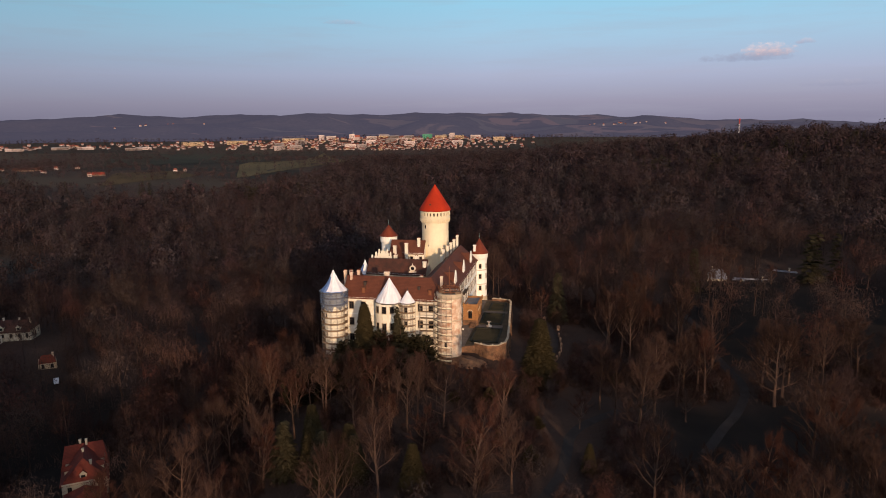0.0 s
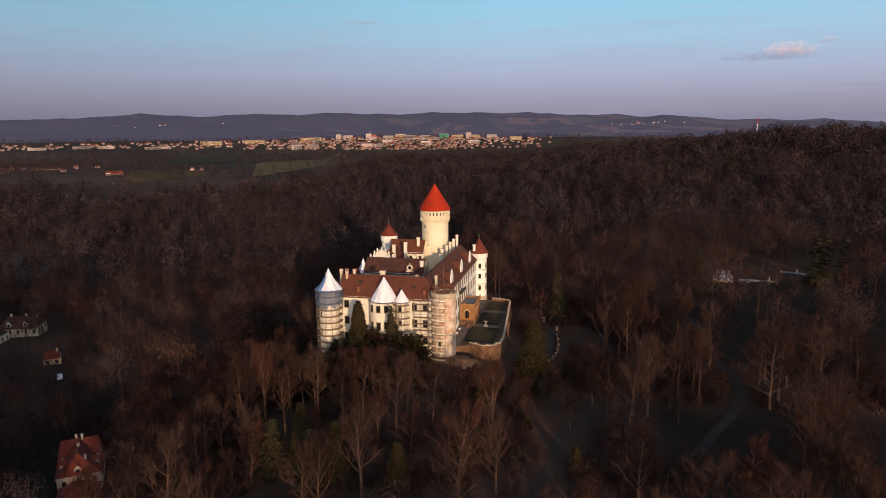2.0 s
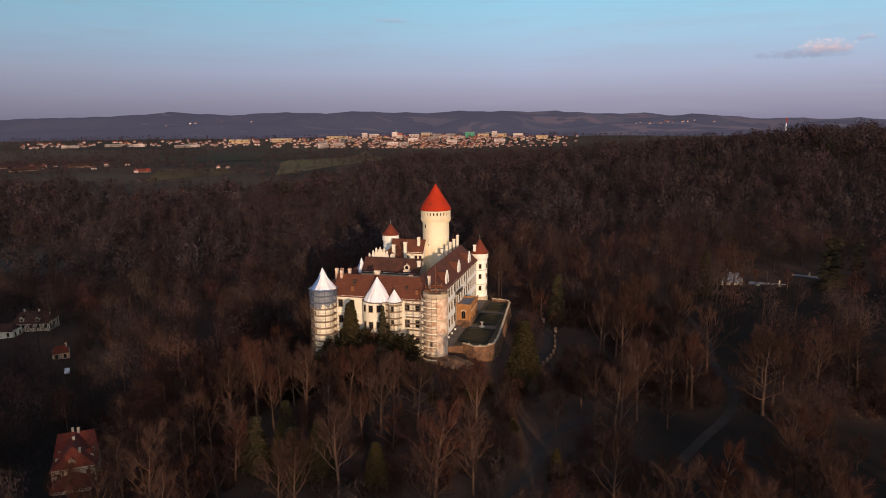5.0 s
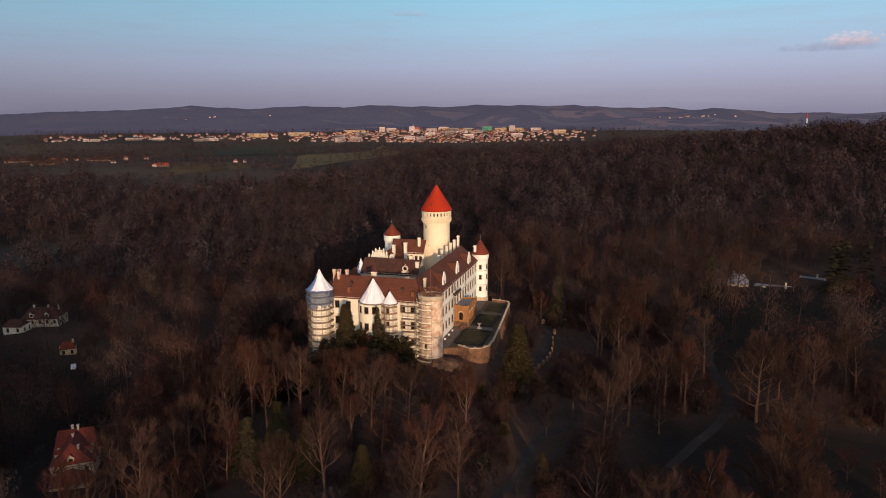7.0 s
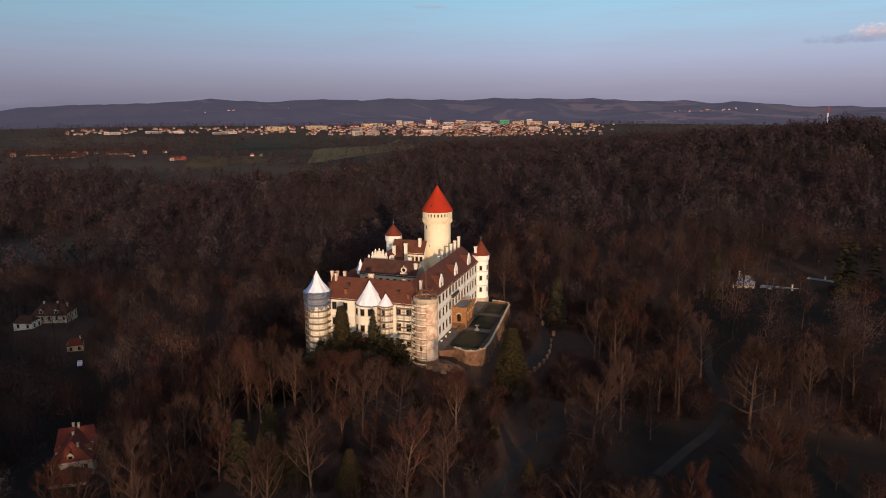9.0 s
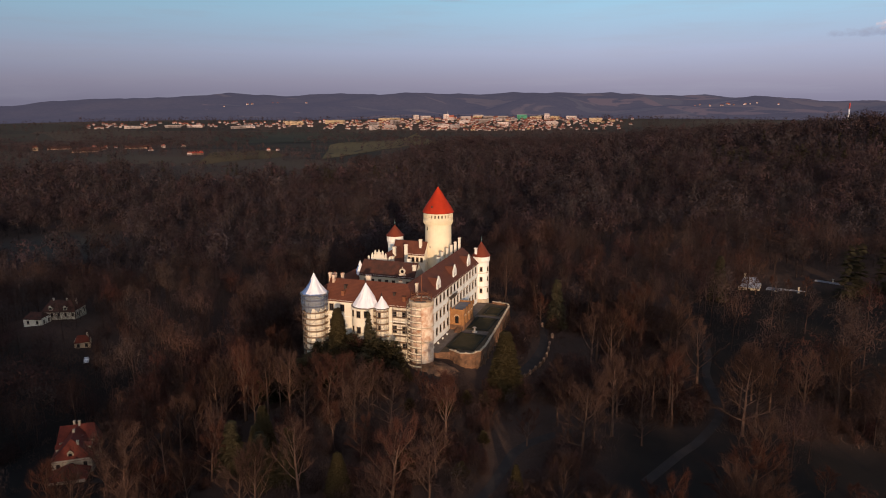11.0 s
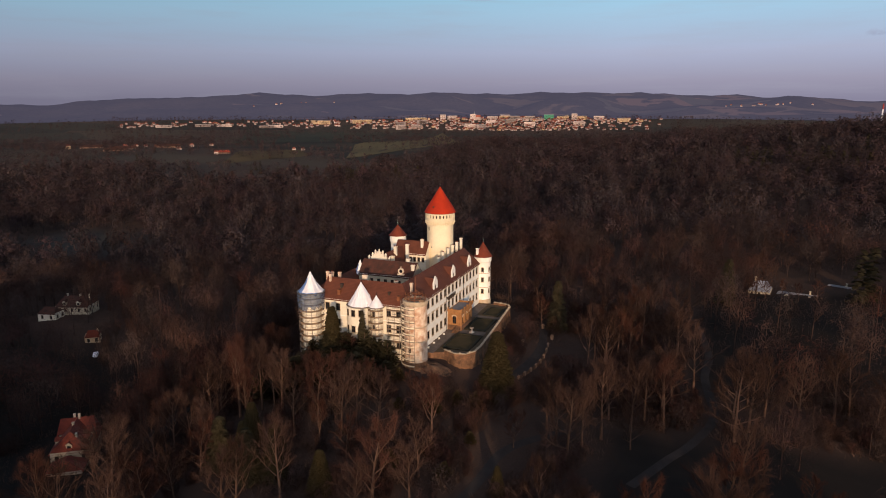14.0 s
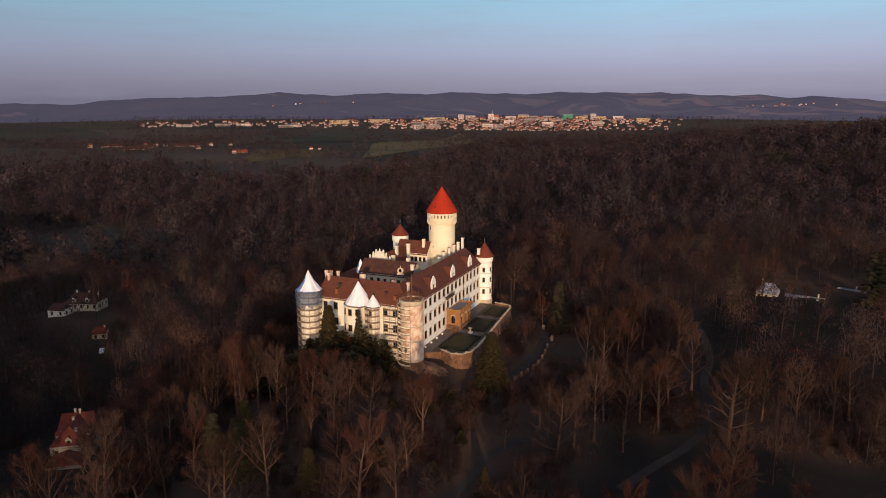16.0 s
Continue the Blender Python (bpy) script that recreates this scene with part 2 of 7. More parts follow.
hedge_leaf = material("clipped_hedge", (0.020, 0.019, 0.011), (0.030, 0.025, 0.015), 0.9, 1.2, 9.0, 0.5, 0.8)
bark = material("grey_brown_bark", (0.108, 0.060, 0.041), (0.056, 0.035, 0.027), 0.95, 0.5, 5.0, 0.35, 0.5, per_object=0.35)
twig = material("bare_twigs", (0.056, 0.031, 0.024), (0.035, 0.022, 0.019), 0.95, 0.07, 1.5, 0.35, 0.0, per_object=0.40, gloss=0.0)
twig_red = material("russet_twigs", (0.064, 0.028, 0.020), (0.046, 0.022, 0.018), 0.95, 0.07, 1.5, 0.35, 0.0, per_object=0.35, gloss=0.0)
forest_bark = material("forest_bark", (0.056, 0.036, 0.031), (0.036, 0.025, 0.024), 0.95, 0.05, 2.0, 0.4, 0.0, gloss=0.0)
forest_twig = material("forest_twigs", (0.053, 0.0345, 0.034), (0.025, 0.0195, 0.023), 0.95, 0.045, 1.2, 0.4, 0.0, gloss=0.0)

near_twig = material("russet_brown_twigs", (0.062, 0.0340, 0.0275), (0.034, 0.0208, 0.0192), 0.95, 0.045, 1.2, 0.4, 0.0, gloss=0.0)


def tree_tints(m):
    """Every crown of a wood gets a shade of its own."""
    nodes, links = m.node_tree.nodes, m.node_tree.links
    base = nodes["Principled BSDF"].inputs["Base Color"]
    source = base.links[0].from_socket
    own, rgb, hsv = [nodes.new("ShaderNode" + k) for k in ("Attribute", "SeparateColor", "HueSaturation")]
    own.attribute_name = "tint"
    links.new(own.outputs["Color"], rgb.inputs[0])
    for k, slot, lo, hi in ((0, "Value", 0.50, 1.55), (1, "Saturation", 0.65, 1.25), (2, "Hue", 0.485, 0.512)):
        span = nodes.new("ShaderNodeMapRange")
        span.inputs[3].default_value, span.inputs[4].default_value = lo, hi
        links.new(rgb.outputs[k], span.inputs[0])
        links.new(span.outputs[0], hsv.inputs[slot])
    links.new(source, hsv.inputs["Color"])
    links.new(hsv.outputs[0], base)


tree_tints(forest_twig)
tree_tints(near_twig)
scrub_twig = material("scrub_twigs", (0.115, 0.070, 0.052), (0.080, 0.052, 0.042), 0.95, 0.07, 1.5, 0.4, 0.0, gloss=0.0)
scrub_red = material("russet_scrub", (0.092, 0.043, 0.027), (0.066, 0.034, 0.025), 0.95, 0.07, 1.5, 0.4, 0.0, gloss=0.0)
needle = material("dark_needles", (0.042, 0.036, 0.021), (0.056, 0.044, 0.025), 0.9, 0.4, 3.0, 0.4, 0.0, per_object=0.3, gloss=0.0)
needle_gold = material("olive_needles", (0.064, 0.047, 0.022), (0.048, 0.036, 0.018), 0.9, 0.3, 3.0, 0.4, 0.0, gloss=0.0)
town_white = material("town_plaster", (0.56, 0.45, 0.42), (0.36, 0.275, 0.255), 0.9, 0.02, 0.3, 0.1, 0.0, per_object=0.5)
town_yellow = material("town_ochre_plaster", (0.54, 0.39, 0.25), (0.46, 0.33, 0.21), 0.9, 0.02, 0.3, 0.1, 0.0, per_object=0.2)
town_green = material("town_green_cladding", (0.10, 0.34, 0.22), (0.08, 0.28, 0.18), 0.9, 0.02, 0.3, 0.1, 0.0)
farm_roof = material("farm_tile", (0.36, 0.06, 0.035), (0.28, 0.05, 0.03), 0.85, 0.05, 0.5, 0.2, 0.0)
barn_pale = material("barn_plaster", (0.34, 0.22, 0.17), (0.24, 0.16, 0.12), 0.9, 0.05, 0.5, 0.2, 0.0)
barn_wall = material("barn_boards", (0.20, 0.13, 0.10), (0.14, 0.09, 0.07), 0.9, 0.05, 0.5, 0.2, 0.0)
town_roof = material("town_tile", (0.25, 0.070, 0.045), (0.15, 0.055, 0.042), 0.9, 0.02, 0.3, 0.2, 0.0, per_object=0.45)

glass = bpy.data.materials.new("window_glass")
glass.use_nodes = True
gb = glass.node_tree.nodes["Principled BSDF"]
gb.inputs["Base Color"].default_value, gb.inputs["Roughness"].default_value = (0.010, 0.010, 0.012, 1), 0.12
gb.inputs["Specular IOR Level"].default_value = 0.06


def ground_material():
    """Leaf litter under the woods; meadows and ploughed land where the plan has fields."""
    m = material("leaf_litter", (0.082, 0.052, 0.040), (0.054, 0.037, 0.031), 0.95, 0.05, 2.5, 0.5, 0.6, gloss=0.0)
    nodes, links = m.node_tree.nodes, m.node_tree.links
    bsdf = nodes["Principled BSDF"]
    litter = bsdf.inputs["Base Color"].links[0].from_socket
    tc = nodes.new("ShaderNodeTexCoord")
    warp = nodes.new("ShaderNodeMapping")
    warp.inputs["Rotation"].default_value, warp.inputs["Scale"].default_value = (0, 0, 0.5), (1 / 420, 1 / 260, 0.0)
    links.new(tc.outputs["Object"], warp.inputs[0])
    cells = nodes.new("ShaderNodeTexVoronoi")
    cells.inputs["Scale"].default_value, cells.inputs["Randomness"].default_value = 1.0, 0.9
    links.new(warp.outputs[0], cells.inputs["Vector"])
    part_ = nodes.new("ShaderNodeSeparateColor")
    links.new(cells.outputs["Color"], part_.inputs[0])
    ramp = nodes.new("ShaderNodeValToRGB")
    ramp.color_ramp.interpolation = "CONSTANT"
    # field tones greyed, lifted and bluer: distance haze put into their colour
    tones = [(0.0, (0.066, 0.059, 0.051)), (0.30, (0.086, 0.070, 0.058)), (0.5, (0.056, 0.053, 0.048)), (0.66, (0.086, 0.066, 0.056)), (0.85, (0.072, 0.061, 0.051))]
    while len(ramp.color_ramp.elements) < len(tones):
        ramp.color_ramp.elements.new(0.5)
    for e, (p, c) in zip(ramp.color_ramp.elements, tones):
        e.position, e.color = p, (*c, 1)
    links.new(part_.outputs[0], ramp.inputs[0])
    kind = nodes.new("ShaderNodeAttribute")
    kind.attribute_name = "meadow"
    mix = nodes.new("ShaderNodeMix")
    mix.data_type = "RGBA"
    links.new(kind.outputs["Fac"], mix.inputs[0])
    links.new(litter, mix.inputs[6])
    links.new(ramp.outputs[0], mix.inputs[7])
    # near-black lawn colour: the deep shade there is put into the grass
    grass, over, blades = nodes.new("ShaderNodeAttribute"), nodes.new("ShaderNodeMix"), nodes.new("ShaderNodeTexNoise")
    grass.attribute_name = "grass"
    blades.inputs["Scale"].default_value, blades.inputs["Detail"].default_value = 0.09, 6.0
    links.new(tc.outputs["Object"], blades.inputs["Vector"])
    shaded_sward = nodes.new("ShaderNodeMix")
    shaded_sward.data_type = over.data_type = "RGBA"
    shaded_sward.inputs[6].default_value, shaded_sward.inputs[7].default_value = (0.021, 0.018, 0.017, 1), (0.038, 0.030, 0.025, 1)
    links.new(blades.outputs[0], shaded_sward.inputs[0])
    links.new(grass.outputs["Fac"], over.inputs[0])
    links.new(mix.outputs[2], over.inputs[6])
    links.new(shaded_sward.outputs[2], over.inputs[7])
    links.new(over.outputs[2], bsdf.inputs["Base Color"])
    return m


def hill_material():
    """Far hills: woods and fields, with distance haze put in as a bluish emission."""
    m = material("far_hills_with_haze", (0.020, 0.019, 0.024), (0.034, 0.029, 0.030), 1.0, 0.006, 0.05, 0.5, 0.0, gloss=0.0)
    nodes, links = m.node_tree.nodes, m.node_tree.links
    bsdf = nodes["Principled BSDF"]
    woods = bsdf.inputs["Base Color"].links[0].from_socket
    tc, warp, n = nodes.new("ShaderNodeTexCoord"), nodes.new("ShaderNodeMapping"), nodes.new("ShaderNodeTexNoise")
    warp.inputs["Scale"].default_value = (1 / 300, 1 / 210, 0.0)
    links.new(tc.outputs["Object"], warp.inputs[0])
    links.new(warp.outputs[0], n.inputs["Vector"])
    n.inputs["Scale"].default_value, n.inputs["Detail"].default_value, n.inputs["Distortion"].default_value = 1.0, 7.0, 0.6
    place_, east, more = nodes.new("ShaderNodeSeparateXYZ"), nodes.new("ShaderNodeMapRange"), nodes.new("ShaderNodeMath")
    links.new(tc.outputs["Object"], place_.inputs[0])
    for k, v in ((1, -2600), (2, 900), (3, -0.10), (4, 0.06)):
        east.inputs[k].default_value = v
    links.new(place_.outputs[0], east.inputs[0])
    links.new(n.outputs[0], more.inputs[0])
    links.new(east.outputs[0], more.inputs[1])
    cut = nodes.new("ShaderNodeMapRange")
    cut.inputs[1].default_value, cut.inputs[2].default_value = 0.535, 0.565
    links.new(more.outputs[0], cut.inputs[0])
    mix = nodes.new("ShaderNodeMix")
    mix.data_type = "RGBA"
    plots, tone, ramp = nodes.new("ShaderNodeTexVoronoi"), nodes.new("ShaderNodeSeparateColor"), nodes.new("ShaderNodeValToRGB")
    plots.inputs["Scale"].default_value = 0.8
    links.new(warp.outputs[0], plots.inputs["Vector"])
    links.new(plots.outputs["Color"], tone.inputs[0])
    links.new(tone.outputs[0], ramp.inputs[0])
    ramp.color_ramp.interpolation = "CONSTANT"
    ramp.color_ramp.elements.new(0.5)
    for e, (p, c) in zip(ramp.color_ramp.elements, ((0.0, (0.085, 0.056, 0.050)), (0.4, (0.044, 0.041, 0.040)), (0.7, (0.066, 0.050, 0.044)))):
        e.position, e.color = p, (*c, 1)
    links.new(ramp.outputs[0], mix.inputs[7])
    links.new(cut.outputs[0], mix.inputs[0])
    links.new(woods, mix.inputs[6])
    links.new(mix.outputs[2], bsdf.inputs["Base Color"])
    # the hills glow faintly blue in place of haze in the air
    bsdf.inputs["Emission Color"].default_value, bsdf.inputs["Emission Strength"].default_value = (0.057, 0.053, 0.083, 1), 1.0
    return m


# ---- shapes ----
HOME = {}


def thing(name, place, label, category, group="", kind=""):
    ob = new(name)
    ob.location = place
    HOME[ob.name] = Vector(place)
    return tagged(ob, label, category, group, kind)


def finish(name, data, materials):
    for m in materials if isinstance(materials, (list, tuple)) else (materials,):
        data.materials.append(m)
    return new(name, data)


def part(name, bm, mat, parent, label=""):
    """Links a bmesh, in world places, as one mesh object under a thing or a part."""
    data = bpy.data.meshes.new(name)
    bm.to_mesh(data)
    bm.free()
    ob = finish(name, data, mat)
    top = parent
    while top.parent:
        top = top.parent
    ob.parent = parent
    ob.matrix_parent_inverse = Matrix.Translation(-HOME[top.name]) if parent == top else Matrix.Identity(4)
    return tagged(ob, label) if label else ob


def alone(name, bm, mat, label, category, group="", kind=""):
    data = bpy.data.meshes.new(name)
    bm.to_mesh(data)
    bm.free()
    return tagged(finish(name, data, mat), label, category, group, kind)


def box(bm, x0, x1, y0, y1, z0, z1, mi=0, m=None):
    vs = [bm.verts.new(Vector(p) if m is None else m @ Vector(p)) for p in ((x0, y0, z0), (x1, y0, z0), (x1, y1, z0), (x0, y1, z0), (x0, y0, z1), (x1, y0, z1), (x1, y1, z1), (x0, y1, z1))]
    for q in ((3, 2, 1, 0), (4, 5, 6, 7), (0, 1, 5, 4), (1, 2, 6, 5), (2, 3, 7, 6), (3, 0, 4, 7)):
        bm.faces.new([vs[k] for k in q]).material_index = mi


def fbox(bm, f, u0, u1, z0, z1, d0, d1, mi=0):
    """A box on a wall surface f(u, z, d)."""
    vs = [bm.verts.new(f(*p)) for p in ((u0, z0, d1), (u1, z0, d1), (u1, z0, d0), (u0, z0, d0), (u0, z1, d1), (u1, z1, d1), (u1, z1, d0), (u0, z1, d0))]
    for q in ((3, 2, 1, 0), (4, 5, 6, 7), (0, 1, 5, 4), (1, 2, 6, 5), (2, 3, 7, 6), (3, 0, 4, 7)):
        bm.faces.new([vs[k] for k in q]).material_index = mi


def lathe(bm, cx, cy, profile, seg=24, mi=0, flute=0.0):
    """A turned shape from (radius, height) pairs, from below upwards; radius 0 closes it."""
    rings = []
    for r, z in profile:
        if r < 1e-6:
            rings.append([bm.verts.new((cx, cy, z))])
        else:
            rings.append([bm.verts.new((cx + r * (1 + flute * (k % 2)) * math.cos(2 * math.pi * k / seg), cy + r * (1 + flute * (k % 2)) * math.sin(2 * math.pi * k / seg), z)) for k in range(seg)])
    for lo, hi in zip(rings, rings[1:]):
        for k in range(seg):
            n = (k + 1) % seg
            if len(lo) == 1 and len(hi) == 1:
                continue
            if len(hi) == 1:
                q = (lo[k], lo[n], hi[0])
            elif len(lo) == 1:
                q = (lo[0], hi[n], hi[k])
            else:
                q = (lo[k], lo[n], hi[n], hi[k])
            bm.faces.new(q).material_index = mi
    return bm


def rod(bm, a, b, r, sides=5, r2=None, mi=0):
    a, b = Vector(a), Vector(b)
    q = (b - a).to_track_quat("Z", "Y")
    r2 = r if r2 is None else r2
    lo = [bm.verts.new(a + q @ Vector((r * math.cos(2 * math.pi * k / sides), r * math.sin(2 * math.pi * k / sides), 0))) for k in range(sides)]
    hi = [bm.verts.new(b + q @ Vector((r2 * math.cos(2 * math.pi * k / sides), r2 * math.sin(2 * math.pi * k / sides), 0))) for k in range(sides)]
    for k in range(sides):
        n = (k + 1) % sides
        bm.faces.new((lo[k], lo[n], hi[n], hi[k])).material_index = mi
    bm.faces.new(lo[::-1]).material_index = mi
    bm.faces.new(hi).material_index = mi


def straight(p, q):
    """A wall surface from p to q (as seen from outside, left to right): f(u, z, d) and its length."""
    p, q = Vector((*p, 0)), Vector((*q, 0))
    along = (q - p).normalized()
    out = Vector((along.y, -along.x, 0))
    return (lambda u, z, d: p + along * u + out * d + Vector((0, 0, z))), (q - p).length


def curved(cx, cy, r, a0):
    """A round wall surface that starts at the angle a0; u runs anticlockwise in metres along it."""
    return lambda u, z, d: Vector((cx + (r + d) * math.cos(a0 + u / r), cy + (r + d) * math.sin(a0 + u / r), z))


def wall(f, u0, u1, z0, z1, holes=(), step=None, thick=0.6, ring=False):
    """A wall with real openings (ua, ub, za, zb), an outer and an inner skin and reveals."""
    us = {u0, u1, *(h[k] for h in holes for k in (0, 1))}
    zs = {z0, z1, *(h[k] for h in holes for k in (2, 3))}
    if step:
        n = max(1, round((u1 - u0) / step))
        us |= {u0 + (u1 - u0) * k / n for k in range(n + 1)}
    us, zs = sorted(us), sorted(zs)
    us = [u for k, u in enumerate(us) if k == 0 or u - us[k - 1] > 1e-4]
    zs = [z for k, z in enumerate(zs) if k == 0 or z - zs[k - 1] > 1e-4]
    nu, nz = len(us) - 1, len(zs) - 1

    def solid(i, j):
        if ring:
            i %= nu
        if not (0 <= i < nu and 0 <= j < nz):
            return False
        u, z = (us[i] + us[i + 1]) / 2, (zs[j] + zs[j + 1]) / 2
        return not any(h[0] < u < h[1] and h[2] < z < h[3] for h in holes)

    bm, cache = bmesh.new(), {}

    def v(i, j, inner):
        if ring and i == nu:
            i = 0
        if (i, j, inner) not in cache:
            cache[i, j, inner] = bm.verts.new(f(us[i], zs[j], -thick if inner else 0.0))
        return cache[i, j, inner]

    for i in range(nu):
        for j in range(nz):
            if not solid(i, j):
                continue
            bm.faces.new((v(i, j, 0), v(i + 1, j, 0), v(i + 1, j + 1, 0), v(i, j + 1, 0)))
            bm.faces.new((v(i, j + 1, 1), v(i + 1, j + 1, 1), v(i + 1, j, 1), v(i, j, 1)))
            for di, dj, a, b in ((-1, 0, (i, j + 1), (i, j)), (1, 0, (i + 1, j), (i + 1, j + 1)), (0, -1, (i, j), (i + 1, j)), (0, 1, (i + 1, j + 1), (i, j + 1))):
                if not solid(i + di, j + dj):
                    bm.faces.new((v(*a, 0), v(*a, 1), v(*b, 1), v(*b, 0)))
    return bm


def window(f, h, parent, trim=True, hood=False):
    """One casement window set back in its opening: frame and bars, pane, stone surround with sill."""
    while parent.parent:
        parent = parent.parent
    ua, ub, za, zb = h
    bm, w, um = bmesh.new(), 0.09, (h[0] + h[1]) / 2
    for a, b, c, d in ((ua, ua + w, za, zb), (ub - w, ub, za, zb), (ua + w, ub - w, za, za + w), (ua + w, ub - w, zb - w, zb), (um - 0.05, um + 0.05, za + w, zb - w)):
        fbox(bm, f, a, b, c, d, -0.13, -0.04)
    zt = za + (zb - za) * 0.68
    for a, b in ((ua + w, um - 0.05), (um + 0.05, ub - w)):
        fbox(bm, f, a, b, zt - 0.04, zt + 0.04, -0.13, -0.04)
    bmesh.ops.remove_doubles(bm, verts=bm.verts, dist=0.001)
    ob = part("window", bm, window_wood, parent)
    bm = bmesh.new()
    fbox(bm, f, ua + 0.02, ub - 0.02, za + 0.02, zb - 0.02, -0.10, -0.08)
    part("pane", bm, glass, ob)
    if trim:
        bm = bmesh.new()
        for a, b in ((ua - 0.16, ua - 0.004), (ub + 0.004, ub + 0.16)):
            fbox(bm, f, a, b, za, zb, 0.004, 0.05)
        fbox(bm, f, ua - 0.16, ub + 0.16, zb, zb + 0.18, 0.004, 0.05)
        fbox(bm, f, ua - 0.18, ub + 0.18, za - 0.2, za, 0.004, 0.14)
        bmesh.ops.remove_doubles(bm, verts=bm.verts, dist=0.001)
        part("surround", bm, stone_trim, ob)
    if hood:
        bm = bmesh.new()
        fbox(bm, f, ua - 0.3, ub + 0.3, zb + 0.45, zb + 0.65, 0.004, 0.28)
        part("hood", bm, stone_trim, ob)
    return ob


def gable_roof(bm, x0, x1, y0, y1, z_eave, z_ridge, along="x", over=0.45, t=0.22, hips=(0.0, 0.0)):
    """A pitched roof slab with eaves; hips: how far the ridge stops short at either end."""
    if along == "x":
        put = lambda s, w, z: (s, w, z)
        s0, s1, w0, w1 = x0, x1, y0, y1
    else:
        put = lambda s, w, z: (-w, s, z)
        s0, s1, w0, w1 = y0, y1, -x1, -x0
    mid = (w0 + w1) / 2
    drop = over * (z_ridge - z_eave) / (mid - w0)
    for dz, rev in ((0.0, False), (-t, True)):
        e0, e1 = z_eave - drop + dz, z_ridge + dz
        a, b, c, d = [bm.verts.new(put(*p)) for p in ((s0, w0 - over, e0), (s1, w0 - over, e0), (s1, w1 + over, e0), (s0, w1 + over, e0))]
        r0, r1 = bm.verts.new(put(s0 + hips[0], mid, e1)), bm.verts.new(put(s1 - hips[1], mid, e1))
        for q in ((a, b, r1, r0), (c, d, r0, r1), (b, c, r1), (d, a, r0)):
            if len(q) == 4 or hips[0 if q[0] is d else 1] > 0:
                bm.faces.new(q[::-1] if rev else q)
        if not rev:
            top = (a, b, c, d, r0, r1)
    low = (a, b, c, d, r0, r1)
    ring_ = [0, 1, 2, 3] if hips[0] > 0 and hips[1] > 0 else None
    edges = [(0, 1), (2, 3)]
    edges += [(1, 2)] if hips[1] > 0 else [(1, 5), (5, 2)]
    edges += [(3, 0)] if hips[0] > 0 else [(3, 4), (4, 0)]
    for i, j in edges:
        bm.faces.new((top[j], top[i], low[i], low[j]))
    return bm


def chimney(parent, x, y, z0, z1, w=1.0, d=0.8, mat=None):
    bm = bmesh.new()
    box(bm, x - w / 2, x + w / 2, y - d / 2, y + d / 2, z0, z1 - 0.45)
    box(bm, x - w / 2 - 0.14, x + w / 2 + 0.14, y - d / 2 - 0.14, y + d / 2 + 0.14, z1 - 0.45, z1 - 0.2)
    box(bm, x - w / 2 - 0.03, x + w / 2 + 0.03, y - d / 2 - 0.03, y + d / 2 + 0.03, z1 - 0.2, z1)
    for s in (-0.26, 0.26):
        box(bm, x + s * w - 0.12, x + s * w + 0.12, y - 0.12, y + 0.12, z1, z1 + 0.3, 1)
    return part("chimney", bm, (mat or plaster, roof_dark), parent)


# ---- the lie of the land ----
SKYLINE = [(-75, 60), (-60, 50), (-56, 42), (-53, 54), (-50.3, 30), (-48.5, 58), (-46, 76), (-42, 86), (-35, 107), (-31, 100), (-26, 112), (-23, 106), (-20, 114), (-15, 104), (-12, 116), (-9, 118), (-5, 106), (0, 94), (5, 81), (12, 56), (16, 56), (21, 31), (35, 40), (50, 45)]


def ease(a, b, v):
    s = np.clip((v - a) / (b - a), 0, 1)
    return s * s * (3 - 2 * s)


@functools.lru_cache(None)
def wave_set(size, seed):
    r = np.random.RandomState(seed)
    rows_ = []
    for _ in range(7):
        a, p, s = r.uniform(0, 6.28), r.uniform(0, 6.28), size * r.uniform(0.6, 1.6)
        rows_.append((math.cos(a) * 6.28 / s, math.sin(a) * 6.28 / s, p))
    return rows_


def waves(x, y, size, seed):
    """Smooth rolling relief about -1 to 1."""
    sin = math.sin if isinstance(x, float) and isinstance(y, float) else np.sin
    return sum(sin(a * x + b * y + p) for a, b, p in wave_set(size, seed)) / 3.2


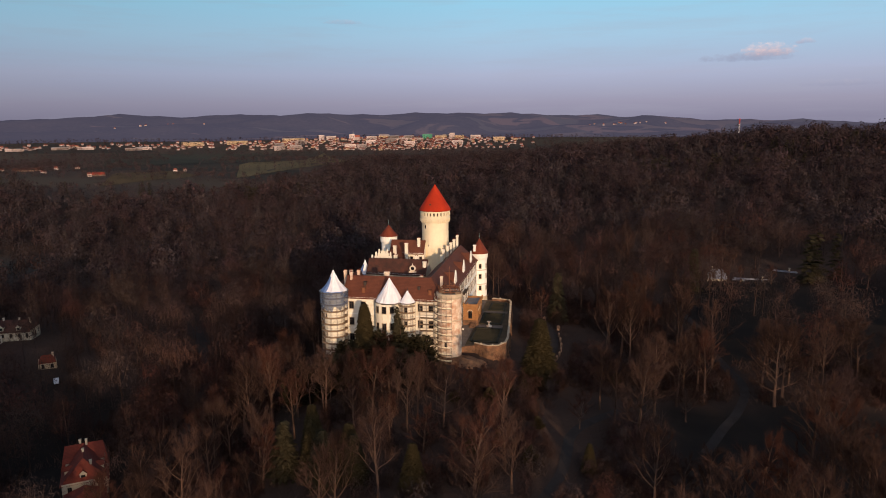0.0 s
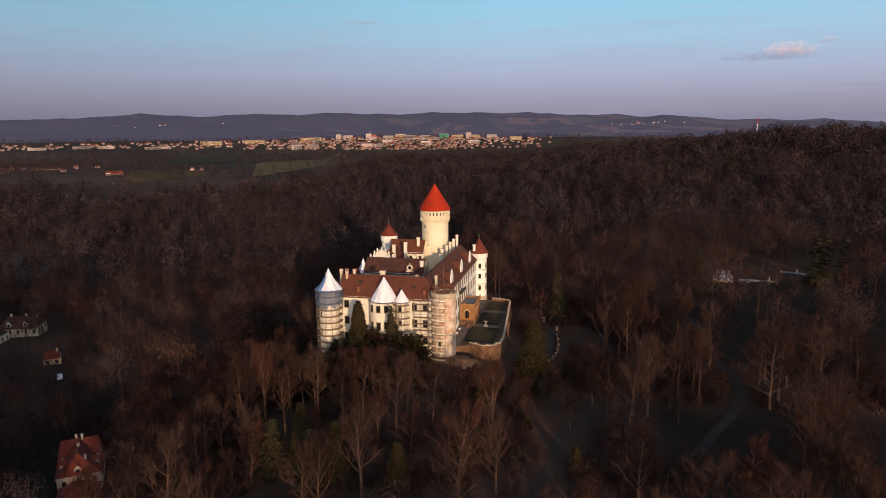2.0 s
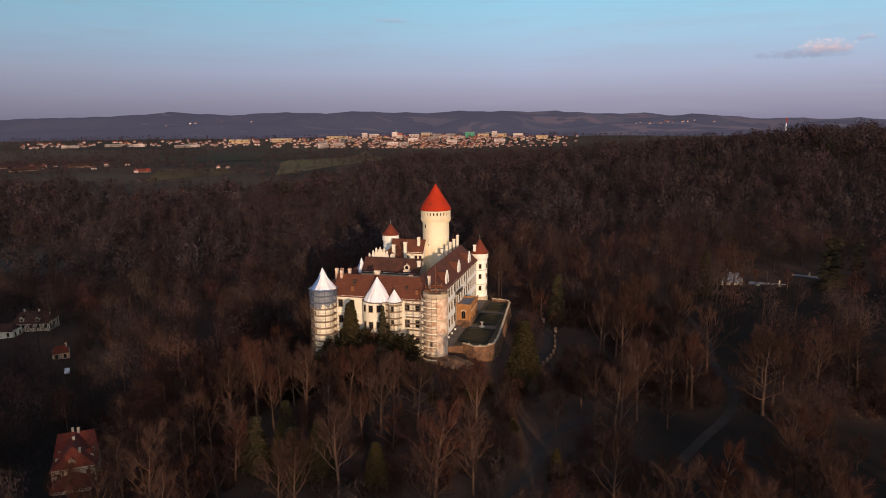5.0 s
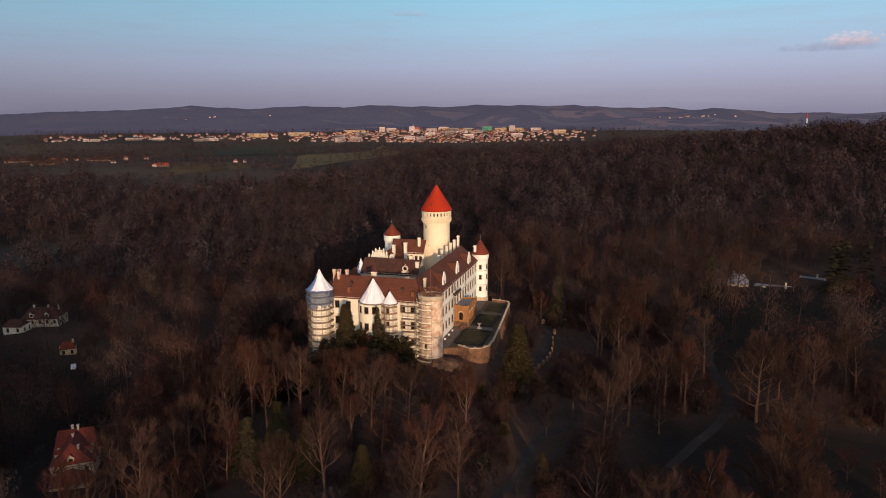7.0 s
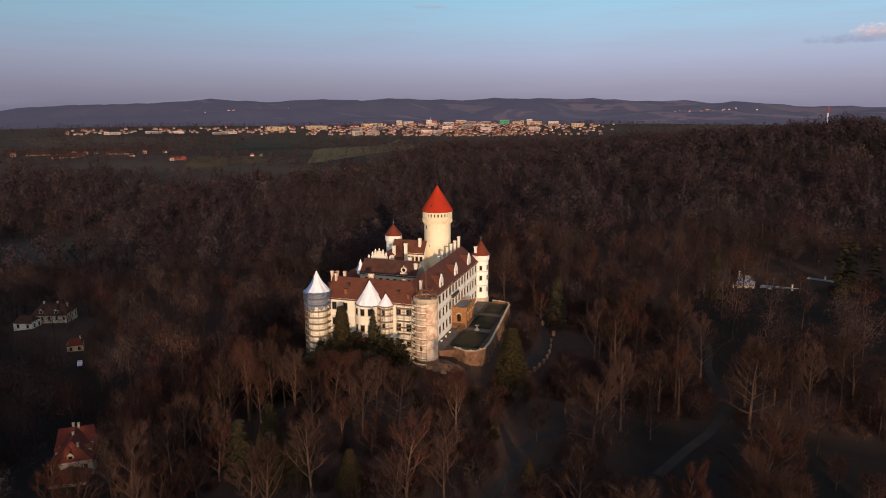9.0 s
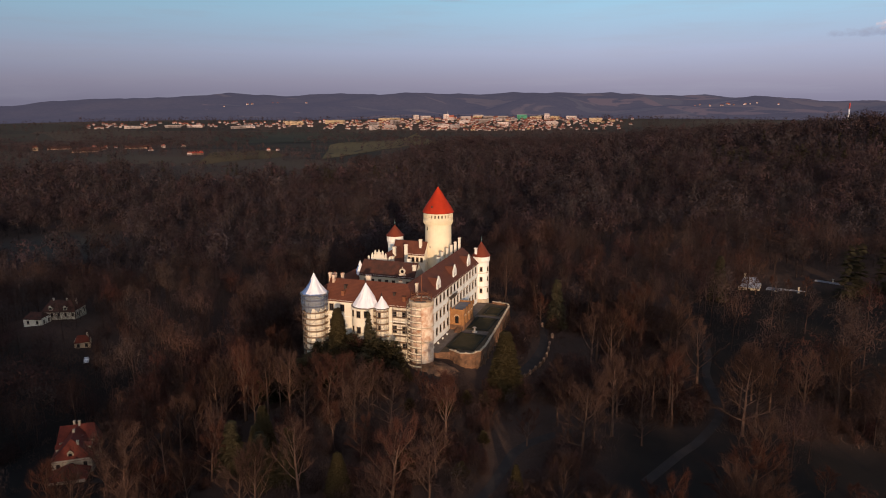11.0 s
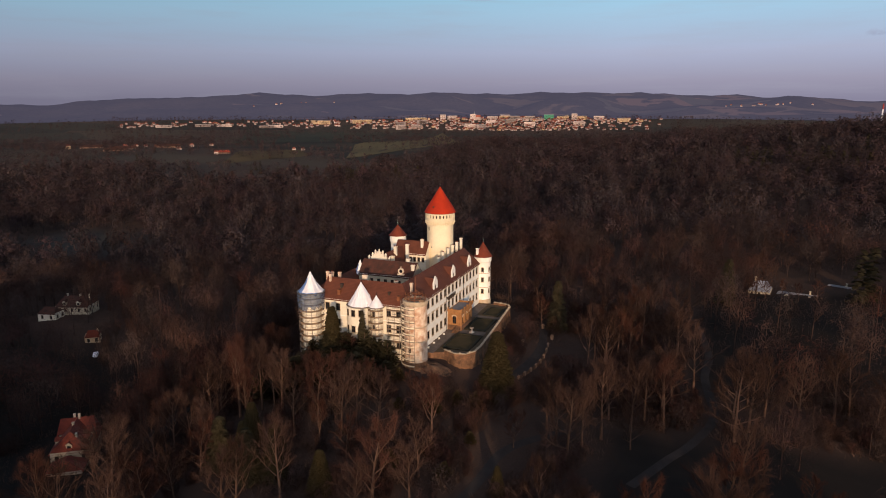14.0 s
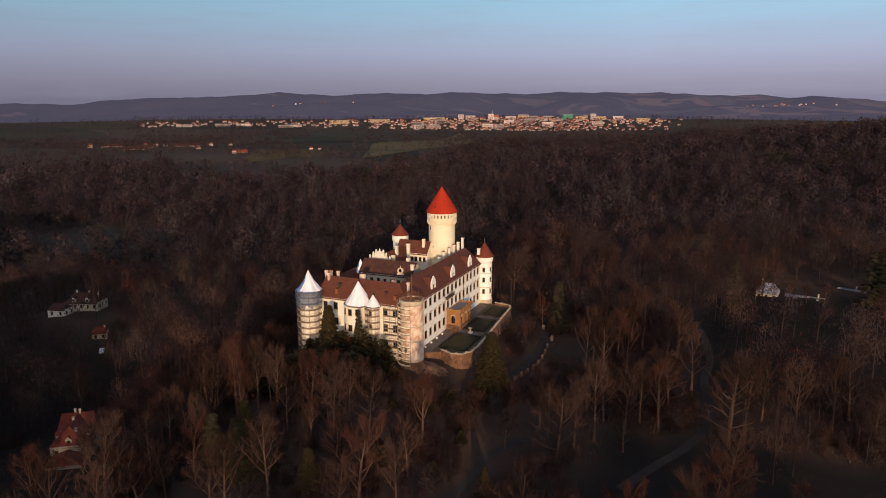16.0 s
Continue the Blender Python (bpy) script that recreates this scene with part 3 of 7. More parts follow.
def ground_z(x, y):
    x, y = np.asarray(x, float), np.asarray(y, float)
    r, az_ = np.hypot(x, y), np.degrees(np.arctan2(x, y))
    near = -23 + 11 * np.tanh((x + 70) / 70)
    near = near + 17.5 * np.exp(-((x + 52) / 45) ** 2 - ((y - 225) / 90) ** 2)
    near = near + 46 * np.exp(-((x - 420) / 420) ** 2 - ((y - 1050) / 520) ** 2)
    near = near + 13 * np.exp(-((x + 225) / 60) ** 2 - ((y - 240) / 60) ** 2)
    near = near + 46 * np.exp(-((x + 158) ** 2 + (y - 62) ** 2) / 52.0 ** 2)      # unseen knoll added to keep the sun off the village
    near = near + 95 * np.exp(-((x + 270) ** 2 + (y + 50) ** 2) / 105.0 ** 2)      # unseen high hill behind the viewpoint, added to shade the left woods
    near = near + 44 * np.exp(-((x - 255) / 85.0) ** 2 - ((y - 120) / 90.0) ** 2)      # unseen rise added on the sunny side to shade the park's east
    near = near + 1.2 * waves(x, y, 90, 3) * ease(60, 160, np.hypot(x + 50, y - 225)) + 4 * waves(x, y, 500, 4) * ease(300, 700, r)
    far = -48 - 8 * ease(1900, 2600, r) + 44 * ease(2600, 3450, r) + 5 * waves(x, y, 900, 5)
    z = near + (far - near) * ease(1650, 2250, r)
    top = np.interp(az_, [a for a, _ in SKYLINE], [h for _, h in SKYLINE])
    hill = ease(3500, 4750, r)
    return z + (top + 5 * waves(x, y, 520, 6) + 8 * np.maximum(waves(x, y, 260, 8), -0.3) - z) * hill + 30 * waves(x, y, 700, 7) * hill * (1 - hill) * 4


def gz(x, y):
    return float(ground_z(x, y))


def wood_edge(az_):
    """How far out the woods reach in a direction, in metres."""
    return np.interp(az_, [-90, -50, -44, -40, -36, -32, -29, -26, -24, -21, -19, -17, -10, -5, 2, 8, 40], [1200, 1200, 1150, 1000, 950, 990, 1020, 1070, 1170, 1340, 1520, 1740, 1850, 1850, 1800, 1700, 1500])


def meadow_mask(x, y):
    x, y = np.asarray(x, float), np.asarray(y, float)
    r, az_ = np.hypot(x, y), np.degrees(np.arctan2(x, y))
    m = ease(-10, 25, r - wood_edge(az_))
    pale = np.exp(-(((x + 412) / 58) ** 2 + ((y - 400) / 58) ** 2) ** 2)
    return np.maximum(m, pale)


def shaded_grass_mask(x, y):
    """Lawns of the park and round the village whose deep shade is painted into the grass."""
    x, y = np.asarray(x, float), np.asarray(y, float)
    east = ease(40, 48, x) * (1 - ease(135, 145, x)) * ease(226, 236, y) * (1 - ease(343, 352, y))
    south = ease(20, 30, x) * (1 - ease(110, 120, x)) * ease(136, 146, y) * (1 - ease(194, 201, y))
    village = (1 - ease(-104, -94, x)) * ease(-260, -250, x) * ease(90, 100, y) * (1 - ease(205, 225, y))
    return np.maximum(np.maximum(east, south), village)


def land():
    radii = [0.0] + [12.0 * k for k in range(1, 40)]
    while radii[-1] < 3380:
        radii.append(radii[-1] * 1.045)
    far_radii = [radii[-1] * 0.995]
    while far_radii[-1] < 4860:
        far_radii.append(far_radii[-1] + 34)
    seg = 420

    def sheet(name, rs, mat, label):
        a = np.arange(seg) * 2 * np.pi / seg
        xy = np.array([(r * np.sin(t), r * np.cos(t)) for r in rs for t in a])
        z = ground_z(xy[:, 0], xy[:, 1])
        faces = []
        for i in range(len(rs) - 1):
            for k in range(seg):
                n = (k + 1) % seg
                faces.append((i * seg + k, (i + 1) * seg + k, (i + 1) * seg + n, i * seg + n))
        data = bpy.data.meshes.new(name)
        data.from_pydata(np.column_stack((xy, z)).tolist(), [], faces)
        for p in data.polygons:
            p.use_smooth = True
        data.update()
        mask = data.attributes.new("meadow", "FLOAT", "POINT")
        mask.data.foreach_set("value", meadow_mask(xy[:, 0], xy[:, 1]).astype(np.float32))
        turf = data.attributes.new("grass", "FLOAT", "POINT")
        turf.data.foreach_set("value", shaded_grass_mask(xy[:, 0], xy[:, 1]).astype(np.float32))
        ob = finish(name, data, mat)
        if data.polygons[len(data.polygons) // 2].normal.z < 0:
            data.flip_normals()
        return tagged(ob, label, name, kind="structure")

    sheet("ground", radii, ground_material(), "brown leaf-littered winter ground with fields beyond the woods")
    sheet("backdrop", far_radii, hill_material(), "wooded hills with fields on the horizon, haze added as bluish glow")


land()


def road(name, points, width, mat, label, lift=0.12):
    """A strip that follows the ground through the points of its middle line."""
    pts = [Vector(p) for p in points]
    fine = []
    for k in range(len(pts) - 1):
        p0, p1, p2, p3 = pts[max(k - 1, 0)], pts[k], pts[k + 1], pts[min(k + 2, len(pts) - 1)]
        for s in range(8):
            t = s / 8
            fine.append(0.5 * (2 * p1 + (p2 - p0) * t + (2 * p0 - 5 * p1 + 4 * p2 - p3) * t * t + (3 * p1 - p0 - 3 * p2 + p3) * t ** 3))
    fine.append(pts[-1])
    bm, rows_ = bmesh.new(), []
    for k, p in enumerate(fine):
        d = (fine[min(k + 1, len(fine) - 1)] - fine[max(k - 1, 0)]).normalized()
        s = Vector((d.y, -d.x))
        row = []
        for w in (-0.5, -0.17, 0.17, 0.5):
            q = p + s * w * width
            row.append(bm.verts.new((q.x, q.y, gz(q.x, q.y) + lift)))
        rows_.append(row)
    for a, b in zip(rows_, rows_[1:]):
        for k in range(3):
            bm.faces.new((a[k], a[k + 1], b[k + 1], b[k]))
    return alone(name, bm, mat, label, "road", kind="structure"), fine


def field(corners, mat, label, lift=0.6, n=14):
    """A four-cornered field laid on the ground."""
    a, b, c, d = [Vector(q) for q in corners]
    bm, grid = bmesh.new(), []
    for i in range(n + 1):
        row = []
        for j in range(n + 1):
            q = a.lerp(b, i / n).lerp(d.lerp(c, i / n), j / n)
            row.append(bm.verts.new((q.x, q.y, gz(q.x, q.y) + lift)))
        grid.append(row)
    for i in range(n):
        for j in range(n):
            bm.faces.new((grid[i][j], grid[i][j + 1], grid[i + 1][j + 1], grid[i + 1][j]))
    bmesh.ops.recalc_face_normals(bm, faces=bm.faces)
    if sum(f.normal.z for f in bm.faces) < 0:
        bmesh.ops.reverse_faces(bm, faces=bm.faces)
    return alone("field", bm, mat, label, "field", "fields beyond the woods", kind="structure")


olive_field = material("olive_field", (0.150, 0.120, 0.072), (0.125, 0.102, 0.064), 0.95, 0.006, 0.1, 0.15, 0.0, gloss=0.0)
# green greyed and brightened to carry some distance haze in its colour
green_field = material("green_field", (0.070, 0.068, 0.056), (0.058, 0.059, 0.050), 0.95, 0.006, 0.1, 0.15, 0.0, gloss=0.0)
brown_field = material("ploughed_field", (0.120, 0.088, 0.054), (0.098, 0.074, 0.048), 0.95, 0.006, 0.1, 0.15, 0.0, gloss=0.0)
for corners, mat, label in (
        (((-600, 1170), (-790, 1560), (-960, 2600), (-600, 1900)), olive_field, "pale olive winter field between woods and town"),
        (((-780, 1040), (-915, 1270), (-850, 1400), (-700, 1220)), brown_field, "brown ploughed field at the wood's edge"),
        (((-1300, 1750), (-1700, 2350), (-1200, 2560), (-860, 1900)), green_field, "dark green field of young grain before the town")):
    field(corners, mat, label, 0.8)

ROADS = []
for name, pts, width, mat, label in (
        ("road_1", [(-16, 112), (-9, 128), (-4, 140), (-1, 150), (0, 160), (1, 168), (5, 176), (14, 187)], 2.6, asphalt, "narrow grey asphalt lane through the park"),
        ("road_2", [(33, 166), (40, 181), (45, 190), (50, 203), (51, 212), (50, 221), (48, 238), (49, 257), (46, 280), (40, 305)], 2.6, asphalt, "narrow grey asphalt lane between bare trees"),
        ("road_3", [(-108, 140), (-112, 165), (-122, 200), (-140, 240), (-180, 300)], 5.0, asphalt, "grey asphalt village road in deep shade"),
        ("path_1", [(-13, 200), (-9.2, 206), (-7.4, 212), (-6.2, 220), (-5.5, 230), (-6.0, 242), (-9.0, 256), (-11, 268)], 3.0, asphalt, "grey path beside a low balustrade")):
    ROADS += road(name, pts, width, mat, label)[1]

# ---- the castle ----
castle = thing("castle", (-52, 228, -2), "cream-walled hilltop castle with towers, brown tiled roofs and a red-capped keep", "castle")
FLOORS = (1.3, 6.4, 11.5)           # sills of the three storeys above the terrace
BASE = -0.9


def great_tower(cx, cy):
    r, z0, z1 = 5.15, -2.0, 30.6
    f, around = curved(cx, cy, r, -math.pi * 1.5), 2 * math.pi * r
    mid = around / 2                 # faces the south front
    holes = [(mid - 3.6, mid - 2.9, 27.4, 28.8), (mid - 1.9, mid - 1.55, 20.6, 21.3), (mid + 4.2, mid + 4.6, 17.0, 18.0)]
    body = part("tower", wall(f, 0, around, z0, z1, holes, 0.9, 0.9, True), tower_plaster, castle, "tall round cream-plastered keep")
    for h in holes[:2]:
        window(f, h, body, trim=False)
    # machicolated gallery on small corbels
    rg = 5.75
    g = curved(cx, cy, rg, -math.pi * 1.5)
    ga = 2 * math.pi * rg
    count = 26
    slots = [((k + 0.28) * ga / count, (k + 0.72) * ga / count, 32.3, 33.5) for k in range(count)]
    part("gallery", wall(g, 0, ga, 31.2, 34.3, slots, 0.9, 0.45, True), tower_plaster, body, "projecting gallery pierced by small square openings")
    bm = bmesh.new()
    lathe(bm, cx, cy, [(5.16, 30.0), (5.45, 30.35), (5.45, 31.19), (5.16, 31.19)], 48)
    part("floor_band", bm, tower_plaster, body)
    # ring behind the slots, coloured dark to stand in for their shade
    bm = bmesh.new()
    lathe(bm, cx, cy, [(5.18, 31.25), (5.18, 34.2)], 40)
    part("inner_wall", bm, window_wood, body, "dark ring put behind the gallery openings for their shade")
    for k in range(40):
        a = 2 * math.pi * k / 40
        bm = bmesh.new()
        m = Matrix.Translation((cx, cy, 0)) @ Matrix.Rotation(a, 4, "Z")
        box(bm, 5.1, 5.5, -0.2, 0.2, 29.5, 30.1, 0, m)
        box(bm, 5.1, 5.82, -0.2, 0.2, 30.1, 31.18, 0, m)
        part("corbel", bm, tower_plaster, body)
    bm = bmesh.new()
    lathe(bm, cx, cy, [(5.9, 34.05), (6.15, 34.3), (5.3, 35.9), (0.12, 44.0), (0.0, 44.1)], 40)
    lathe(bm, cx, cy, [(0.0, 34.31), (5.6, 34.31), (5.9, 34.05)], 40)
    roof = part("roof", bm, roof_red, body, "steep bright red conical tile roof")
    bm = bmesh.new()
    lathe(bm, cx, cy, [(0.10, 43.9), (0.10, 44.5), (0.28, 44.75), (0.10, 45.0), (0.05, 46.2), (0.0, 46.3)], 8)
    part("finial", bm, iron, body)
    for a in (-1.75,):
        bm = bmesh.new()
        m = Matrix.Translation((cx, cy, 0)) @ Matrix.Rotation(a, 4, "Z")
        box(bm, 4.1, 4.95, -0.3, 0.3, 36.2, 37.0, 0, m)
        part("hatch", bm, window_wood, body)


def round_turret(cx, cy, r, z0, z1, zr, roof_mat, over=0.5, label="", windows=(), body_mat=None, gallery=0.0, base_mat=None, seg=24):
    """A round turret with a corbelled head and a conical roof; windows: (angle in degrees, sill, height)."""
    f, around = curved(cx, cy, r, -math.pi * 1.5), 2 * math.pi * r
    holes = []
    for deg, sill, hgt in windows:
        u = ((math.radians(deg) + math.pi * 1.5) % (2 * math.pi)) * r
        holes.append((u - 0.45, u + 0.45, sill, sill + hgt))
    zb = z0 + (1.8 if base_mat else 0.0)
    body = part("turret", wall(f, 0, around, zb, z1, holes, 0.8, 0.5, True), body_mat or plaster_white, castle, label)
    for h in holes:
        window(f, h, body)
    if base_mat:
        bm = bmesh.new()
        lathe(bm, cx, cy, [(r + 0.25, z0 - 1.5), (r + 0.25, zb - 0.1), (r, zb), (0, zb)], seg)
        part("plinth", bm, base_mat, body)
    if gallery:
        bm = bmesh.new()
        lathe(bm, cx, cy, [(r + 0.02, z1 - gallery - 0.7), (r + 0.35, z1 - gallery), (r + 0.35, z1 + 0.02), (r - 0.4, z1 + 0.02)], seg * 2, 0, 0.012)
        part("gallery", bm, plaster_white, body)
    for z in (z0 + (z1 - z0) * 0.36, z0 + (z1 - z0) * 0.66):
        bm = bmesh.new()
        lathe(bm, cx, cy, [(r + 0.01, z - 0.15), (r + 0.1, z), (r + 0.01, z + 0.15)], seg)
        part("string_course", bm, stone_trim, body)
    e = r + gallery * 0.25 + over
    bm = bmesh.new()
    lathe(bm, cx, cy, [(0.0, z1 + 0.02), (e - 0.1, z1 + 0.02), (e, z1 + 0.1), (e * 0.82, z1 + (zr - z1) * 0.16), (0.08, zr - 0.1), (0.0, zr)], seg)
    part("roof", bm, roof_mat, body)
    bm = bmesh.new()
    lathe(bm, cx, cy, [(0.07, zr - 0.2), (0.07, zr + 0.5), (0.2, zr + 0.7), (0.07, zr + 0.9), (0.03, zr + 1.9), (0, zr + 2.0)], 8)
    part("finial", bm, green_copper, body)
    return body


def wing(name, x0, x1, y0, y1, z1, zr, along, sides, label, mat, base=BASE, gables=(True, True), thick=0.6, roof_mat=None, hips=(0.0, 0.0)):
    """One range of the castle: walls with windows, gable walls and a roof. sides: {'s','e','n','w': [(u, sill, width, height), ...]}"""
    corners = {"s": ((x0, y0), (x1, y0)), "e": ((x1, y0), (x1, y1)), "n": ((x1, y1), (x0, y1)), "w": ((x0, y1), (x0, y0))}
    body = None
    for side, (p, q) in corners.items():
        f, n = straight(p, q)
        lo, hi = (0.0, n) if side in "sn" else (thick, n - thick)
        holes = [(u - w / 2, u + w / 2, s, s + h) for u, s, w, h in sides.get(side, ())]
        ob = part(name if body is None else "wall", wall(f, lo, hi, base, z1, holes, None, thick), mat, castle if body is None else body, label if body is None else "")
        body = body or ob
        for h in holes:
            window(f, h, body, hood=(side == "e" and h[2] > 5))
        if holes:
            bm = bmesh.new()
            fbox(bm, f, 0.2, n - 0.2, z1 - 0.55, z1 - 0.12, 0.004, 0.28)
            part("cornice", bm, plaster_white, body)
            for z in (5.3, 9.9):
                bm = bmesh.new()
                fbox(bm, f, 0.2, n - 0.2, z, z + 0.22, 0.004, 0.07)
                part("string_course", bm, plaster_white, body)
    bm = bmesh.new()
    gable_roof(bm, x0, x1, y0, y1, z1 + 0.1, zr, along, hips=hips)
    roof = part("roof", bm, roof_mat or roof_brown, body, "brown clay tile roof")
    # gable triangles
    for end, on in zip((0, 1), gables):
        if not on or hips[end] > 0:
            continue
        bm = bmesh.new()
        if along == "x":
            xa = (x0, x0 + thick) if end == 0 else (x1 - thick, x1)
            tri_ = [(y0, z1), (y1, z1), ((y0 + y1) / 2, zr - 0.25)]
            vs = [[bm.verts.new((xx, w, z)) for w, z in tri_] for xx in xa]
        else:
            ya = (y0, y0 + thick) if end == 0 else (y1 - thick, y1)
            tri_ = [(x0, z1), (x1, z1), ((x0 + x1) / 2, zr - 0.25)]
            vs = [[bm.verts.new((w, yy, z)) for w, z in tri_] for yy in ya]
        bm.faces.new(vs[0])
        bm.faces.new(vs[1][::-1])
        for k in range(3):
            n = (k + 1) % 3
            bm.faces.new((vs[0][n], vs[0][k], vs[1][k], vs[1][n]))
        part("gable_wall", bm, mat, body)
    return body


def cols(start, stop, count, sills, w=1.55, h=2.4, skip=()):
    return [(start + (stop - start) * k / (count - 1), s, w, h) for k in range(count) for s in sills if (k, s) not in skip]


great_tower(-52.6, 262.3)
# front range: u runs from the left end
front_u = [u + 69.0 for u in (-66.2, -62.4, -44.6, -41.3)]
front = wing("front_range", -69.0, -36.9, 198.3, 209.3, 15.3, 20.8, "x",
             {"s": [(u, s, 1.45, 2.3) for u in front_u for s in FLOORS], "n": cols(4, 18, 5, FLOORS)}, "sunlit cream front range with three storeys of windows", plaster, base=-6.0, gables=(True, False), hips=(0.0, 5.5))
right = wing("garden_range", -48.9, -36.3, 199.0, 262.0, 15.3, 20.8, "y",
             {"e": cols(7.5, 60.0, 15, FLOORS, 1.8, 2.5), "w": cols(14, 58, 10, FLOORS[1:])}, "long white garden range with fifteen window bays", plaster_white, hips=(6.3, 0.0))
# darker tile and greyer plaster carry the shade of the front range
middle = wing("middle_range", -70.0, -48.9, 226.8, 235.2, 16.6, 20.9, "x", {"s": cols(2.5, 18.5, 7, (9.2, 13.2), 1.2, 1.8)}, "courtyard range of pale walls and worn tile, both darkened for shade", villa_plaster, roof_mat=roof_worn_shaded)
left = wing("side_range", -70.4, -62.4, 236.5, 256.0, 16.8, 21.0, "y", {}, "short side range behind a pinnacled gable", plaster)
back = wing("rear_range", -69.0, -55.5, 254.5, 261.8, 18.6, 22.9, "x", {"s": cols(7.0, 12.2, 4, (15.4,), 1.0, 1.7)}, "rear range beside the keep, brown tiled", plaster)
west = wing("west_range", -78.0, -69.0, 205.0, 239.0, 13.0, 17.0, "y", {}, "low west range hidden behind the corner tower", plaster, hips=(4.4, 4.4))

round_turret(-71.8, 264.2, 2.95, -2.0, 23.3, 27.8, roof_dark, 0.3, "small round white turret with a dark red cone", gallery=2.0)
round_turret(-35.7, 264.9, 2.95, -1.4, 17.3, 23.0, roof_dark, 0.35, "slim white corner turret above the terrace", gallery=1.6, base_mat=stone_trim,
             windows=[(a, s, 1.7) for a in (-75, -15) for s in (3.0, 7.6, 11.6)])
bm = bmesh.new()
box(bm, -37.6, -36.7, 261.9, 262.6, 18.3, 20.5)
box(bm, -37.8, -36.5, 261.7, 262.8, 20.5, 20.8)
part("chimney", bm, plaster_white, castle)


def dormer(x, y, z, parent):
    """White stepped dormer that faces the garden, with its own little roof."""
    bm = bmesh.new()
    w = 1.8
    box(bm, x - 0.35, x, y - w, y - 0.55, z, z + 2.3)
    box(bm, x - 0.35, x, y + 0.55, y + w, z, z + 2.3)
    box(bm, x - 0.35, x, y - 0.55, y + 0.55, z, z + 0.5)
    box(bm, x - 0.35, x, y - 0.55, y + 0.55, z + 1.9, z + 2.3)
    for k, (a, h) in enumerate(((1.8, 0.5), (1.3, 0.6), (0.8, 0.6), (0.32, 0.7))):
        box(bm, x - 0.35, x, y - a, y + a, z + 2.3 + sum((0.5, 0.6, 0.6)[:k]), z + 2.3 + sum((0.5, 0.6, 0.6, 0.7)[:k + 1]))
    for s in (-1, 1):
        for a, h in ((1.65, 2.8), (1.15, 3.4)):
            box(bm, x - 0.27, x - 0.08, y + s * a - 0.09, y + s * a + 0.09, z + h, z + h + 0.55)
    ob = part("dormer", bm, plaster_white, parent, "white stepped dormer gable")
    bm = bmesh.new()
    box(bm, x - 0.2, x - 0.16, y - 0.55, y + 0.55, z + 0.5, z + 1.9, 1)
    for a in (-0.55, -0.04, 0.47):
        box(bm, x - 0.26, x - 0.1, y + a, y + a + 0.08, z + 0.5, z + 1.9)
    part("window", bm, (window_wood, glass), parent)
    bm = bmesh.new()
    gable_roof(bm, x - 4.6, x - 0.36, y - 1.6, y + 1.6, z + 2.2, z + 4.0, "x", 0.1, 0.12)
    for s in (-1.6, 1.5):
        box(bm, x - 3.0, x - 0.36, y + s, y + s + 0.1, z + 0.1, z + 2.15)
    part("dormer_roof", bm, roof_brown, parent)


for y in (218.4, 235.5, 252.6):
    dormer(-37.0, y, 15.5, right)
# hatches and a brick stack in the front roof
for x, y, z, w, h, mat in ((-62.6, 201.6, 18.2, 0.8, 1.1, window_wood), (-62.6, 199.8, 16.4, 1.0, 1.5, timber), (-41.8, 199.8, 16.4, 0.9, 1.4, timber), (-45.5, 201.0, 17.6, 0.7, 0.8, window_wood)):
    bm = bmesh.new()
    box(bm, x - w / 2, x + w / 2, y - 0.5, y + 1.2, z - 0.6, z + h)
    box(bm, x - w / 2 - 0.1, x + w / 2 + 0.1, y - 0.65, y + 1.3, z + h, z + h + 0.12)
    part("roof_hatch", bm, mat, front, "small hatch box in the roof")
# a little balcony on the garden front
bm = bmesh.new()
f, n = straight((-36.3, 199.0), (-36.3, 262.0))
fbox(bm, f, 27.6, 33.2, 10.5, 10.75, 0.004, 1.3)
fbox(bm, f, 27.6, 33.2, 11.65, 11.77, 1.2, 1.3)
for k in range(15):
    fbox(bm, f, 27.65 + k * 0.39, 27.73 + k * 0.39, 10.75, 11.65, 1.21, 1.29)
for u in (28.2, 30.4, 32.4):
    fbox(bm, f, u, u + 0.3, 9.8, 10.5, 0.004, 0.9)
part("balcony", bm, window_wood, right, "dark iron balcony")
for u in (1.6, 27.0, 44.5):
    bm = bmesh.new()
    fbox(bm, f, u, u + 0.14, -0.8, 15.0, 0.07, 0.21)
    part("downpipe", bm, iron, right)

# chimneys on the ranges
for x, y, z0, z1, w in ((-47.6, 252.5, 16.0, 20.6, 0.9), (-46.4, 255.0, 17.2, 21.6, 0.9), (-45.6, 257.6, 17.8, 22.4, 0.9), (-44.8, 260.0, 18.4, 23.2, 0.9), (-44.0, 262.6, 18.0, 24.4, 0.8), (-47.2, 247.5, 16.5, 19.6, 1.1)):
    chimney(right, x, y, z0, z1, w, 0.9)
for x, y, z0, z1, w in ((-38.9, 203.0, 17.4, 21.6, 0.7), (-46.0, 207.0, 18.0, 20.6, 1.0), (-57.0, 206.8, 18.2, 21.6, 1.6), (-67.4, 202.8, 19.0, 22.0, 0.7), (-68.6, 206.0, 18.0, 21.9, 0.8), (-66.3, 206.8, 18.0, 21.8, 0.8), (-70.6, 206.5, 15.0, 21.7, 0.8)):
    chimney(front, x, y, z0, z1, w, 0.7, patched if x < -60 else plaster_worn)
